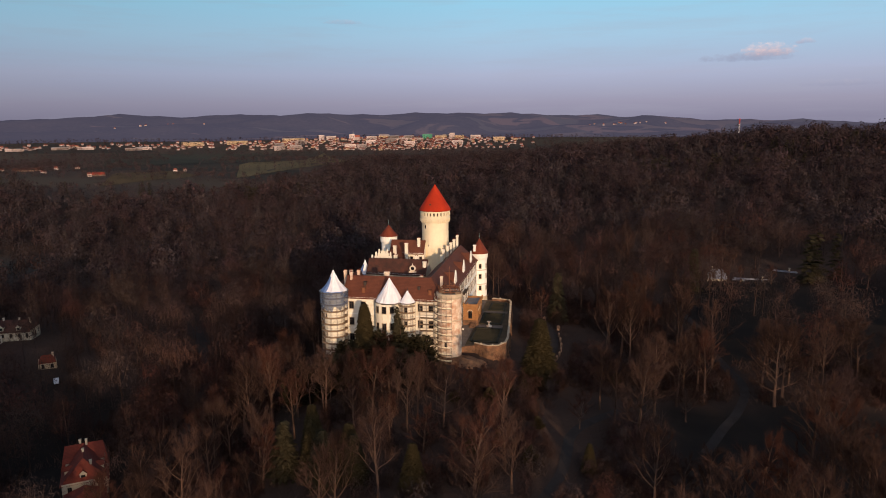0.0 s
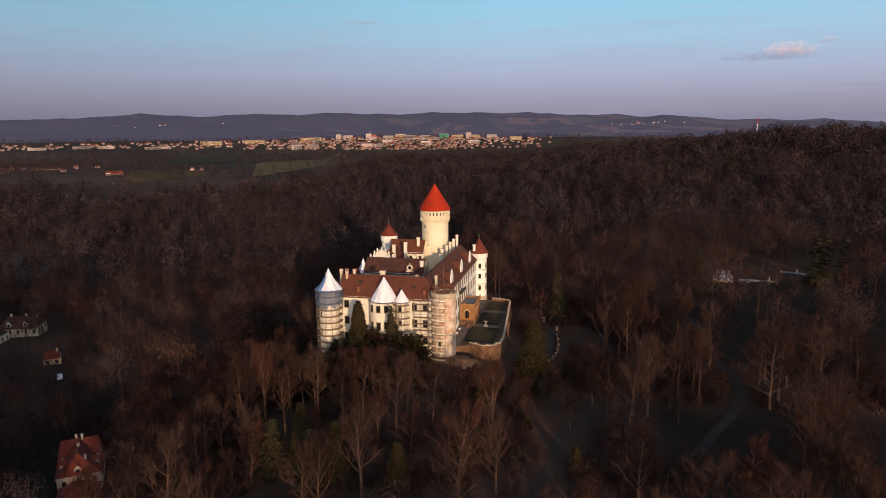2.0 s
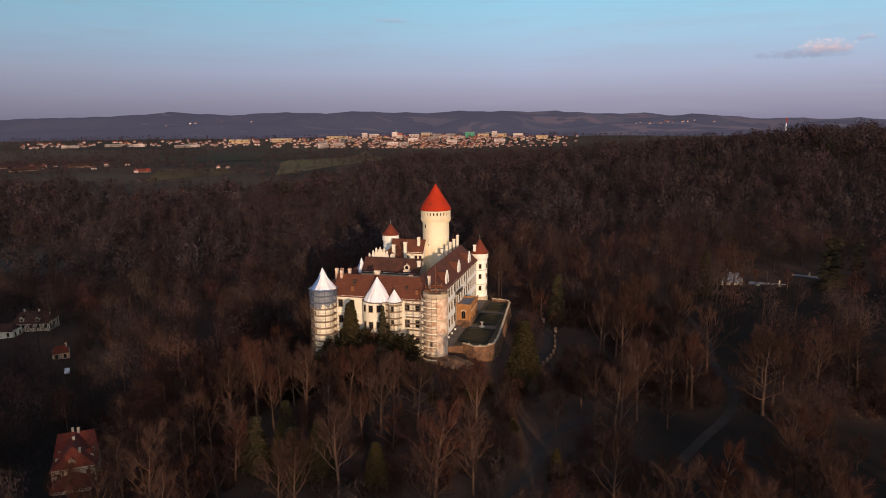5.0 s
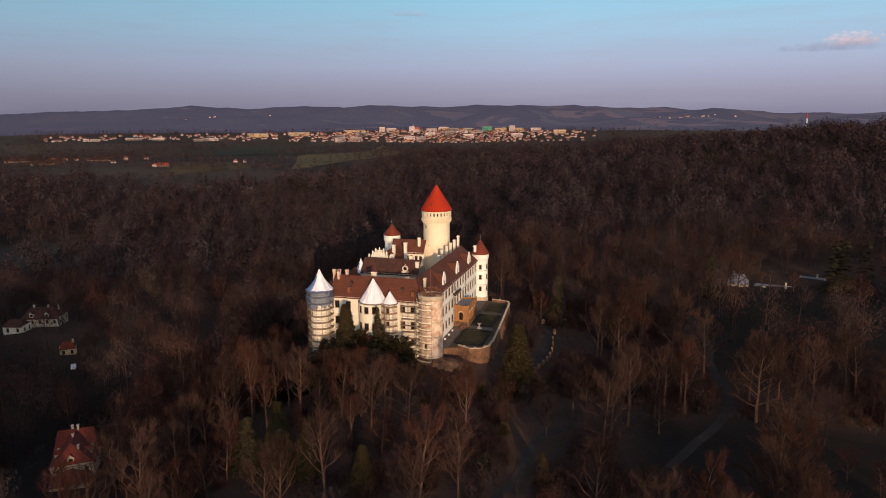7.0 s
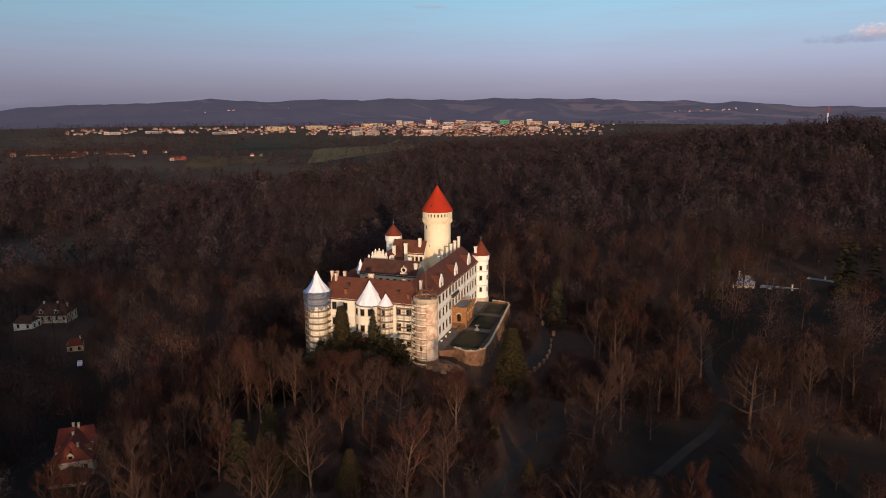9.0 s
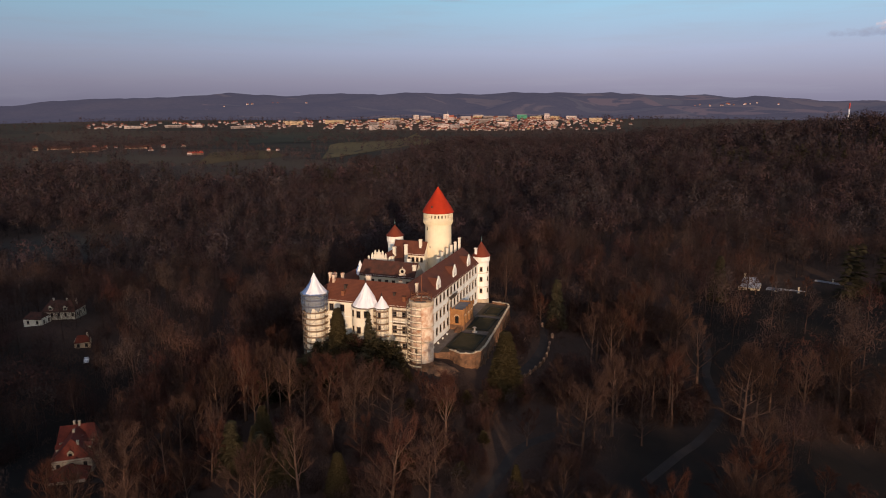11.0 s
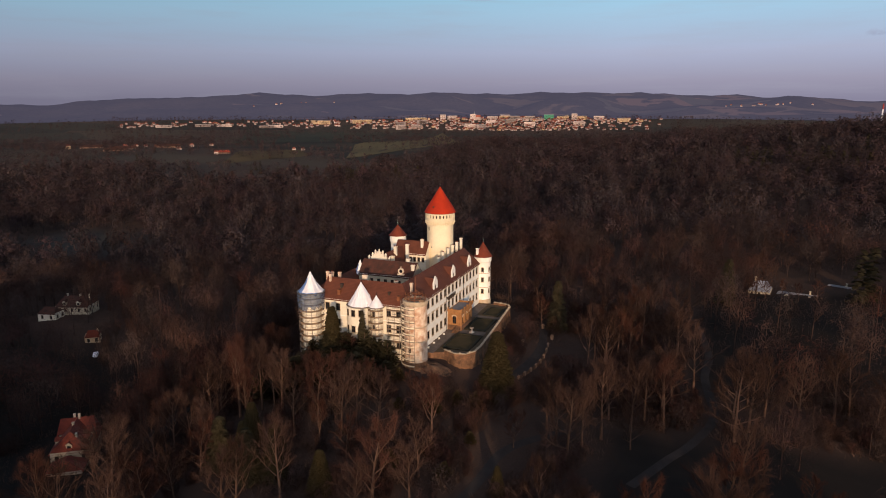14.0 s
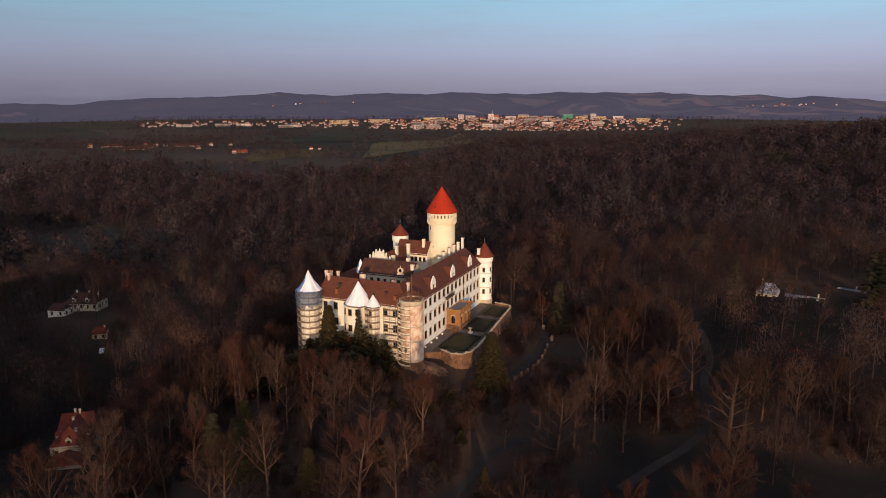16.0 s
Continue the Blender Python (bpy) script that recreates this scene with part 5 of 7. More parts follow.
def pavilion():
    """The orange sandstone portal pavilion on the terrace."""
    x0, x1, y0, y1, z1 = -36.2, -31.3, 227.6, 238.6, 5.6
    t = thing("pavilion", ((x0 + x1) / 2, (y0 + y1) / 2, BASE), "orange sandstone pavilion with arched windows against the castle", "pavilion")
    for (p, q), spots in ((((x0, y0), (x1, y0)), (2.4,)), (((x1, y0), (x1, y1)), (1.9, 5.5, 9.1)), (((x1, y1), (x0, y1)), ())):
        f, n = straight(p, q)
        holes = [(u - 0.65, u + 0.65, 1.4, 4.0) for u in spots]
        ob = part("wall", wall(f, 0.0 if p[0] != q[0] else 0.5, n if p[0] != q[0] else n - 0.5, BASE, z1, holes, None, 0.5), sandstone, t)
        for h in holes:
            bm = bmesh.new()
            fbox(bm, f, h[0], h[1], h[2], h[3], -0.34, -0.3, 1)
            fbox(bm, f, -0.05 + (h[0] + h[1]) / 2, 0.05 + (h[0] + h[1]) / 2, h[2], h[3], -0.3, -0.22)
            for k in range(8):
                a0, a1 = math.pi * k / 8, math.pi * (k + 1) / 8
                um = (h[0] + h[1]) / 2
                v = [bm.verts.new(f(um + r * math.cos(a), 3.7 + r * math.sin(a), d)) for a in (a0, a1) for r, d in ((0.66, 0.01), (0.9, 0.01), (0.9, 0.12), (0.66, 0.12))]
                for i, j in ((0, 1), (1, 2), (2, 3), (3, 0)):
                    bm.faces.new((v[i], v[j], v[j + 4], v[i + 4])).material_index = 2
            part("window", bm, (window_wood, glass, stone_trim), t)
        for u in [0.25] + [s + 1.6 for s in spots if s + 1.6 < n - 0.6] + [n - 0.25]:
            bm = bmesh.new()
            fbox(bm, f, u - 0.22, u + 0.22, BASE + 0.2, z1 - 0.6, 0.004, 0.16)
            part("pilaster", bm, sandstone, t)
    bm = bmesh.new()
    box(bm, x0 - 0.05, x1 + 0.35, y0 - 0.35, y1 + 0.35, z1 - 0.004, z1 + 0.35)
    part("cornice", bm, sandstone, t)
    bm = bmesh.new()
    box(bm, x0 + 0.4, x1 - 0.2, y0 + 0.3, y1 - 0.3, z1 + 0.355, z1 + 0.45)
    part("roof", bm, roof_grey, t, "flat dark sheet roof")
    for (a, b, c, d) in ((x0, x1 + 0.3, y0 - 0.3, y0 - 0.05), (x0, x1 + 0.3, y1 + 0.05, y1 + 0.3), (x1 + 0.05, x1 + 0.3, y0, y1)):
        bm = bmesh.new()
        box(bm, a, b, c, d, z1 + 0.36, z1 + 0.95)
        part("balustrade", bm, sandstone, t)
    for px, py in [(x1 + 0.18, y0 - 0.18 + k * (y1 - y0 + 0.36) / 4) for k in range(5)] + [(x0 + 1.6, y0 - 0.18), (x0 + 0.2, y0 - 0.18)]:
        bm = bmesh.new()
        box(bm, px - 0.24, px + 0.24, py - 0.24, py + 0.24, z1 + 0.37, z1 + 1.2)
        lathe(bm, px, py, [(0.2, z1 + 1.2), (0.26, z1 + 1.35), (0.0, z1 + 1.6)], 8)
        part("post", bm, sandstone, t)
    for (p, q) in (((x0, y0), (x1, y0)), ((x1, y0), (x1, y1))):
        f, n = straight(p, q)
        bm = bmesh.new()
        fbox(bm, f, 0.0, n + (0.18 if p[1] == q[1] else 0.0), BASE + 0.01, 0.9, 0.17, 0.32)
        part("plinth", bm, rubble, t, "dark rubble-stone plinth")
    bm = bmesh.new()
    for k in range(7):
        box(bm, -33.6 + k * 0.02, -31.6, y0 - 3.4 + k * 0.45, y0 - 0.02, BASE + 0.05 + k * 0.19, BASE + 0.05 + (k + 1) * 0.19)
    part("stair", bm, rubble, t)


pavilion()

# rock shelf under the right tower
bm = bmesh.new()
rr = random.Random(9)
rings = []
for s, z in ((1.0, -9.5), (0.93, -7.6), (0.84, -6.1), (0.72, -4.7), (0.6, -3.9), (0.42, -2.9), (0.0, -2.4)):
    rings.append([bm.verts.new((-32.4 + 11.0 * s * math.cos(a) * (1 + rr.uniform(-0.13, 0.13)), 199.0 + 8.2 * s * math.sin(a) * (1 + rr.uniform(-0.13, 0.13)), z + rr.uniform(-0.6, 0.5))) for a in [2 * math.pi * k / 34 for k in range(34)]])
for lo, hi in zip(rings, rings[1:]):
    for k in range(34):
        n = (k + 1) % 34
        bm.faces.new((lo[k], lo[n], hi[n]))
        bm.faces.new((lo[k], hi[n], hi[k]))
shelf = alone("rock_shelf", bm, rock, "bare orange-brown rock shelf below the tower", "rock", kind="structure")
for p in shelf.data.polygons:
    p.use_smooth = True

# low balustrade of pillars beside the gravel path
bal = thing("balustrade", (-4.0, 226, gz(-4.0, 226)), "low stone balustrade with small weathered pillars beside the path", "balustrade")
bal_pts = [(-5.8, 209.5), (-4.9, 213.5), (-4.0, 217.5), (-3.3, 221.5), (-2.9, 226.0), (-2.9, 231.0), (-3.3, 236.5), (-4.0, 242.0)]
for k, (x, y) in enumerate(bal_pts):
    z = gz(x, y)
    bm = bmesh.new()
    box(bm, x - 0.3, x + 0.3, y - 0.3, y + 0.3, z - 0.4, z + 1.0)
    box(bm, x - 0.38, x + 0.38, y - 0.38, y + 0.38, z + 1.0, z + 1.2)
    lathe(bm, x, y, [(0.22, z + 1.2), (0.3, z + 1.38), (0.0, z + 1.6)], 8)
    part("pillar", bm, pillar_stone, bal)
    if k + 1 < len(bal_pts):
        x2, y2 = bal_pts[k + 1]
        f, n = straight((x, y), (x2, y2))
        z2 = gz(x2, y2)
        bm = bmesh.new()
        g = lambda u, zz, d: f(u, zz + z + (z2 - z) * u / n, d)
        fbox(bm, g, 0.52, n - 0.52, 0.75, 0.95, -0.15, 0.15)
        fbox(bm, g, 0.52, n - 0.52, -0.3, 0.15, -0.15, 0.15)
        for j in range(int(n / 0.8)):
            fbox(bm, g, 0.7 + j * 0.8, 0.9 + j * 0.8, 0.154, 0.746, -0.1, 0.1)
        part("rail", bm, rubble, bal)
for x, y, h in ((-11.6, 236.0, 2.4), (-23.5, 316.5, 4.2), (-4.4, 250.0, 2.0), (-9.8, 259.0, 2.0)):
    z = gz(x, y)
    bm = bmesh.new()
    box(bm, x - 0.45, x + 0.45, y - 0.45, y + 0.45, z - 0.4, z + h - 0.9)
    box(bm, x - 0.6, x + 0.6, y - 0.6, y + 0.6, z + h - 0.9, z + h - 0.65)
    lathe(bm, x, y, [(0.45, z + h - 0.65), (0.5, z + h - 0.3), (0.0, z + h)], 8)
    alone("gate_pillar", bm, pillar_stone, "weathered orange-brown stone gate pillar beside the path", "pillar", "park pillars")

# ---- houses ----
def hip_house(name, x, y, turn, w, d, z_eave, z_ridge, wall_mat, roof_mat, label, category="house", rows=2, dormers=(), chimneys=(), half=0.25, cross=None):
    """A house with walls, windows and a hipped roof; w runs along its ridge."""
    z0 = gz(x, y) - 1.0
    t = thing(name, (x, y, z0), label, category)
    m = Matrix.Translation((x, y, 0)) @ Matrix.Rotation(radians(turn), 4, "Z")
    pts = [m @ Vector((a * w / 2, b * d / 2, 0)) for a, b in ((-1, -1), (1, -1), (1, 1), (-1, 1))]
    for k in range(4):
        p, q = pts[k], pts[(k + 1) % 4]
        f, n = straight(p.xy, q.xy)
        count = max(2, int(n // 3.0))
        holes = []
        for r in range(rows):
            zs = z_eave - 2.6 - r * 3.1
            for j in range(count):
                u = (j + 0.5) * n / count
                holes.append((u - 0.5, u + 0.5, zs, zs + 1.6))
        lo, hi = (0.0, n) if k % 2 == 0 else (0.4, n - 0.4)
        ob = part("wall", wall(f, lo, hi, z0, z_eave, [h for h in holes if h[0] > lo + 0.1 and h[1] < hi - 0.1], None, 0.4), wall_mat, t)
        for h in holes:
            if h[0] > lo + 0.1 and h[1] < hi - 0.1:
                window(f, h, ob)
    bm = bmesh.new()
    gable_roof(bm, -w / 2, w / 2, -d / 2, d / 2, z_eave + 0.1, z_ridge, "x", 0.5, 0.2, (d * half, d * half))
    bmesh.ops.transform(bm, matrix=m, verts=bm.verts)
    part("roof", bm, roof_mat, t)
    if cross:                         # a second roof that runs across the back of the house
        bm = bmesh.new()
        gable_roof(bm, cross[0], cross[1], -d / 2 - 0.6, d / 2 + 0.6, z_eave + 0.14, z_ridge + 0.12, "y", 0.3, 0.2, (1.2, 1.2))
        bmesh.ops.transform(bm, matrix=m, verts=bm.verts)
        part("cross_roof", bm, roof_mat, t)
    for u, v, face in dormers:
        bm = bmesh.new()
        loc = m @ Matrix.Translation((u, v, z_eave)) @ Matrix.Rotation(radians(face), 4, "Z")
        box(bm, -0.8, 0.8, -0.3, 2.4, 0.2, 1.7, 0, loc)
        box(bm, -0.5, 0.5, -0.34, -0.304, 0.5, 1.5, 2, loc)
        a = [bm.verts.new(loc @ Vector(p)) for p in ((-1.0, -0.5, 1.704), (1.0, -0.5, 1.704), (0, -0.5, 2.7), (-1.0, 2.6, 1.704), (1.0, 2.6, 1.704), (0, 2.6, 2.7))]
        for q in ((0, 1, 2), (3, 5, 4), (0, 2, 5, 3), (1, 4, 5, 2), (0, 3, 4, 1)):
            bm.faces.new([a[i] for i in q]).material_index = 1 if len(q) == 4 else 0
        part("dormer", bm, (wall_mat, roof_mat, glass), t)
    for u, v, top in chimneys:
        bm = bmesh.new()
        loc = m @ Matrix.Translation((u, v, 0))
        box(bm, -0.32, 0.32, -0.26, 0.26, z_eave + 0.6, top - 0.25, 0, loc)
        box(bm, -0.40, 0.40, -0.34, 0.34, top - 0.25, top, 0, loc)
        part("chimney", bm, wall_mat, t)
    return t


hip_house("villa", -125.0, 150.1, 126, 15.0, 10.4, -21.6, -16.4, villa_plaster, roof_villa, "cream villa with a faded red hipped roof and dormers", rows=2,
          dormers=((-6.6, 0.2, -90), (-2.6, 4.3, 180), (1.8, 4.3, 180), (-2.6, -4.3, 0), (1.8, -4.3, 0)), chimneys=((5.0, 0.9, -15.4), (4.2, -0.6, -15.2), (-0.5, 0.1, -15.7), (-5.4, -1.7, -17.0)), cross=(0.8, 7.6))
hip_house("annex", -118.2, 140.8, 126, 7.4, 9.0, -23.9, -21.4, villa_plaster, roof_villa, "low annex with a dark red hipped roof before the villa", rows=1)
hip_house("village_house", -233.0, 232.6, 14, 8.6, 6.5, -17.6, -15.4, plaster, roof_worn_shaded, "small white village house with a dark hipped roof", rows=1)
hip_house("village_house", -229.0, 243.5, 20, 15.5, 9.5, -16.4, -12.6, villa_plaster, roof_worn_shaded, "large village house with a dark red hipped roof and chimneys", rows=1, dormers=((-3.5, -4.2, 0), (3.0, -4.2, 0)), chimneys=((-4, 0, -11.6), (2, 0, -11.7), (6.2, 0, -11.8)))
hip_house("cottage", -196.4, 222.0, 40, 6.0, 5.0, -20.8, -18.8, town_yellow, roof_dark, "small ochre cottage among bare trees", rows=1, chimneys=((2, 0, -18.0),))
hip_house("manor", 69.6, 350.5, -10, 9.0, 8.0, -7.4, -3.8, villa_plaster, roof_pale, "small pale house with a bluish sheet roof among trees", rows=2, chimneys=((-2.4, 0, -2.2),))
hip_house("manor", 84.5, 347.5, -10, 19.0, 8.0, -10.0, -7.4, villa_plaster, roof_grey, "low grey-roofed house among trees with pale walls", rows=1, dormers=((-4, -3.4, 0), (5, -3.4, 0)), chimneys=((5, 0, -6.0),))
hip_house("manor", 104.0, 364.0, -22, 15.0, 9.0, -10.0, -6.4, villa_plaster, roof_grey, "low grey-roofed outbuilding among trees", rows=1, chimneys=((2, 0, -5.0),))

# parked car by the village road; the castle-side one stands in for a kiosk
def parked_car(x, y, turn, label):
    z = gz(x, y)
    t = thing("car", (x, y, z), label, "car", "parked cars")
    m = Matrix.Translation((x, y, z + 0.15)) @ Matrix.Rotation(radians(turn), 4, "Z")
    bm = bmesh.new()
    prof = [(-2.1, 0.25), (-2.1, 0.85), (-1.2, 1.0), (-0.6, 1.5), (1.2, 1.5), (1.9, 1.0), (2.1, 0.9), (2.1, 0.25)]
    sides_ = [[bm.verts.new(m @ Vector((u, s, h))) for u, h in prof] for s in (-0.85, 0.85)]
    bm.faces.new(sides_[0])
    bm.faces.new(sides_[1][::-1])
    for k in range(len(prof)):
        n = (k + 1) % len(prof)
        bm.faces.new((sides_[0][n], sides_[0][k], sides_[1][k], sides_[1][n]))
    part("body", bm, canvas_white, t)
    bm = bmesh.new()
    box(bm, -0.62, 1.2, -0.87, 0.87, 1.05, 1.4, 0, m)
    part("windows", bm, glass, t)
    for u in (-1.35, 1.35):
        for s in (-0.8, 0.62):
            bm = bmesh.new()
            rod(bm, m @ Vector((u, s, 0.2)), m @ Vector((u, s + 0.2, 0.2)), 0.33, 10)
            part("wheel", bm, iron, t)


# the second spot is a small sunlit kiosk, built here as a car
for x, y, a in ((-185.0, 212.3, 130), (-57.0, 184.5, 15)):
    parked_car(x, y, a, "white car parked by the lane")

# ---- the town in the valley ----
def block(kind, w, d, h, wall_mat, roof_mat, pitched):
    """One town building at the origin: wall, roof and rows of dark windows set into its long sides."""
    t = new(kind)
    HOME[t.name] = Vector((0, 0, 0))
    bm = bmesh.new()
    box(bm, -w / 2, w / 2, -d / 2, d / 2, -6, h)
    part("wall", bm, wall_mat, t)
    bm = bmesh.new()
    if pitched:
        gable_roof(bm, -w / 2, w / 2, -d / 2, d / 2, h + 0.2, h + d * 0.42, "x", 0.5, 0.3, (d * 0.2, d * 0.2))
    else:
        box(bm, -w / 2 - 0.3, w / 2 + 0.3, -d / 2 - 0.3, d / 2 + 0.3, h, h + 0.8)
    part("roof", bm, roof_mat, t)
    for s in range(int(h // 3)):
        bm = bmesh.new()
        box(bm, -w / 2 + 0.8, w / 2 - 0.8, -d / 2 - 0.03, -d / 2 + 0.1, 1.0 + s * 3.0, 2.2 + s * 3.0)
        part("window_band", bm, glass, t)
    return t


def town():
    rr = random.Random(12)
    kinds = []
    for kind, label, w, d, h, wm, rm, pitched in (
            ("town_house", "small pale town house with a tiled roof", 11, 8, 4.6, town_white, town_roof, True),
            ("town_house", "white town house with a steep tiled roof", 13, 10, 6.4, town_white, town_roof, True),
            ("town_house", "ochre town house with a tiled roof", 15, 10, 7.5, town_yellow, town_roof, True),
            ("apartment_block", "long pale panel apartment block", 46, 13, 17, town_white, roof_grey, False),
            ("apartment_block", "ochre panel apartment block", 52, 13, 15, town_yellow, roof_grey, False),
            ("apartment_block", "tall pale apartment tower", 24, 20, 26, town_white, roof_grey, False),
            ("apartment_block", "green-clad panel apartment block", 44, 14, 22, town_green, roof_grey, False),
            ("warehouse", "long white warehouse with a flat roof", 60, 20, 8, town_white, roof_grey, False),
            ("farmhouse", "low farmhouse with a bright red tile roof", 24, 10, 2.6, barn_wall, farm_roof, True),
            ("barn", "long low barn with a dull brown tile roof", 52, 11, 2.6, barn_pale, roof_worn_shaded, True)):
        kinds.append((block(kind, w, d, h, wm, rm, pitched), label, kind.replace("_", " ")))
    used = set()

    def place(k, az_, r, turn):
        x, y = r * math.sin(radians(az_)), r * math.cos(radians(az_))
        ob, label, category = kinds[k]
        m = pose(x, y, gz(x, y) + 0.3, 0, 0, turn)
        if k in used:
            c = copy_thing(ob, m)
        else:
            used.add(k)
            ob.matrix_basis = m
            c = ob
        if k < 3:
            c.scale = (rr.uniform(0.65, 1.0), rr.uniform(0.75, 1.0), rr.uniform(0.7, 1.0))
        tagged(c, label, category, "buildings of the town")

    # (azimuth, range, kind): the landmarks; then streets of houses between them
    for az_, r, k in ((-11.9, 3290, 6), (-13.4, 3270, 3), (-14.6, 3270, 3), (-16.4, 3250, 3), (-10.8, 3300, 4), (-9.9, 3300, 5), (-9.4, 3310, 4), (-8.0, 3280, 3), (-6.1, 3200, 4), (-15.4, 3300, 4),
                      (-22.2, 3230, 4), (-23.0, 3220, 4), (-26.6, 3150, 4), (-27.2, 3150, 4), (-29.9, 3120, 4), (-30.5, 3130, 4), (-33.7, 3020, 7), (-34.4, 3000, 7), (-37.6, 3050, 7), (-39.2, 3050, 7), (-42.0, 3030, 7),
                      (-20.4, 3240, 5), (-18.0, 3260, 5), (-12.8, 3240, 7), (-14.0, 3230, 7)):
        place(k, az_, r, -az_ + rr.uniform(-8, 8))
    bm = bmesh.new()
    for n in range(760):
        a = rr.choice((rr.gauss(-12.5, 4.0), rr.gauss(-19, 5), rr.uniform(-45, -4)))
        if not -46 < a < -1.5:
            continue
        r, turn = 3250 - 3.0 * abs(a + 12) + rr.uniform(-430, 150) * max(0.3, 1 - abs(a + 14) / 34), -a + rr.uniform(-50, 50)
        if n < 270:
            place(rr.choice((0, 0, 0, 1, 1, 2, 0 if a < -24 else rr.choice((0, 1, 3)))), a, r, turn)
        else:
            x, y = r * math.sin(radians(a)), r * math.cos(radians(a))
            m = pose(x, y, gz(x, y), 0, 0, turn)
            w, d, h = rr.uniform(7, 13), rr.uniform(6, 9), rr.uniform(3.5, 6)
            box(bm, -w / 2, w / 2, -d / 2, d / 2, -5, h, 0, m)
            v = [bm.verts.new(m @ Vector(q)) for q in ((-w / 2 - 0.4, -d / 2 - 0.5, h), (w / 2 + 0.4, -d / 2 - 0.5, h), (w / 2 + 0.4, d / 2 + 0.5, h), (-w / 2 - 0.4, d / 2 + 0.5, h), (-w / 2 + 2, 0, h + 4), (w / 2 - 2, 0, h + 4))]
            for q in ((0, 1, 5, 4), (2, 3, 4, 5), (1, 2, 5), (3, 0, 4)):
                bm.faces.new([v[i] for i in q]).material_index = 1
    alone("outskirts", bm, (town_white, town_roof), "many small pale houses with red roofs in the valley town", "houses", kind="stuff")
    for _ in range(15):
        place(rr.choice((0, 0, 1)), rr.gauss(3.5, 1.6), 4200 + rr.uniform(-60, 60), rr.uniform(0, 90))
    for _ in range(7):
        place(0, rr.gauss(-33, 1.5), 4150 + rr.uniform(-60, 60), rr.uniform(0, 90))
    # hamlet on the meadow this side of the town
    for az_, r, k in ((-36.9, 1500, 8), (-37.5, 1490, 0), (-44.9, 1755, 9), (-44.6, 1785, 9), (-44.3, 1815, 9), (-41.5, 1840, 9), (-41.2, 1870, 9), (-40.4, 1700, 0), (-42.9, 1880, 0), (-43.6, 1950, 0), (-44.4, 1990, 1), (-39.6, 1890, 0), (-46.6, 1900, 9), (-48.2, 2000, 2), (-31.6, 1600, 0), (-30.9, 1610, 0), (-45.5, 2050, 0), (-38.2, 1960, 0)):
        place(k, az_, r, -az_ + rr.uniform(-10, 10))


town()

# church on its rise in the town
cx_, cy_ = 3260 * math.sin(radians(-17.6)), 3260 * math.cos(radians(-17.6))
cz = gz(cx_, cy_)
church = thing("church", (cx_, cy_, cz), "pale church with a dark spire above the town roofs", "church")
bm = bmesh.new()
box(bm, cx_ - 14, cx_ + 14, cy_ - 7, cy_ + 7, cz - 4, cz + 14)
part("nave", bm, town_white, church)
bm = bmesh.new()
gable_roof(bm, cx_ - 14, cx_ + 14, cy_ - 7, cy_ + 7, cz + 14.1, cz + 23, "x")
part("roof", bm, town_roof, church)
bm = bmesh.new()
box(bm, cx_ - 19.5, cx_ - 14.1, cy_ - 2.8, cy_ + 2.8, cz - 4, cz + 27)
part("bell_tower", bm, town_white, church)
bm = bmesh.new()
lathe(bm, cx_ - 16.8, cy_, [(4.2, cz + 27), (3.0, cz + 31), (1.2, cz + 34), (0.0, cz + 43)], 8)
part("spire", bm, roof_grey, church)

# lattice mast on the wooded ridge
mx, my = 332.0, 1550.0
mz = gz(mx, my)
mast = thing("radio_mast", (mx, my, mz), "red and white lattice radio mast on the wooded ridge", "mast")
mast_red = material("mast_red", (0.5, 0.06, 0.04), (0.4, 0.05, 0.04), 0.6, 0.1, 1.0, 0.1, 0.0)
TOP = 68.0
for k in range(6):
    z0, z1 = mz - 1 + (TOP + 1 - mz) * k / 6, mz - 1 + (TOP + 1 - mz) * (k + 1) / 6
    bm = bmesh.new()
    for a in (0.3, 2.4, 4.5):
        rod(bm, (mx + 1.1 * math.cos(a), my + 1.1 * math.sin(a), z0), (mx + 1.1 * math.cos(a), my + 1.1 * math.sin(a), z1), 0.32, 4)
        rod(bm, (mx + 1.1 * math.cos(a), my + 1.1 * math.sin(a), z0), (mx + 1.1 * math.cos(a + 2.1), my + 1.1 * math.sin(a + 2.1), z1), 0.2, 4)
    part("section", bm, mast_red if k in (2, 5) else canvas_white, mast)
bm = bmesh.new()
box(bm, mx + 6, mx + 30, my - 8, my + 4, mz - 2, mz + 27)
alone("ridge_building", bm, town_yellow, "ochre technical building on the ridge by the mast", "building")


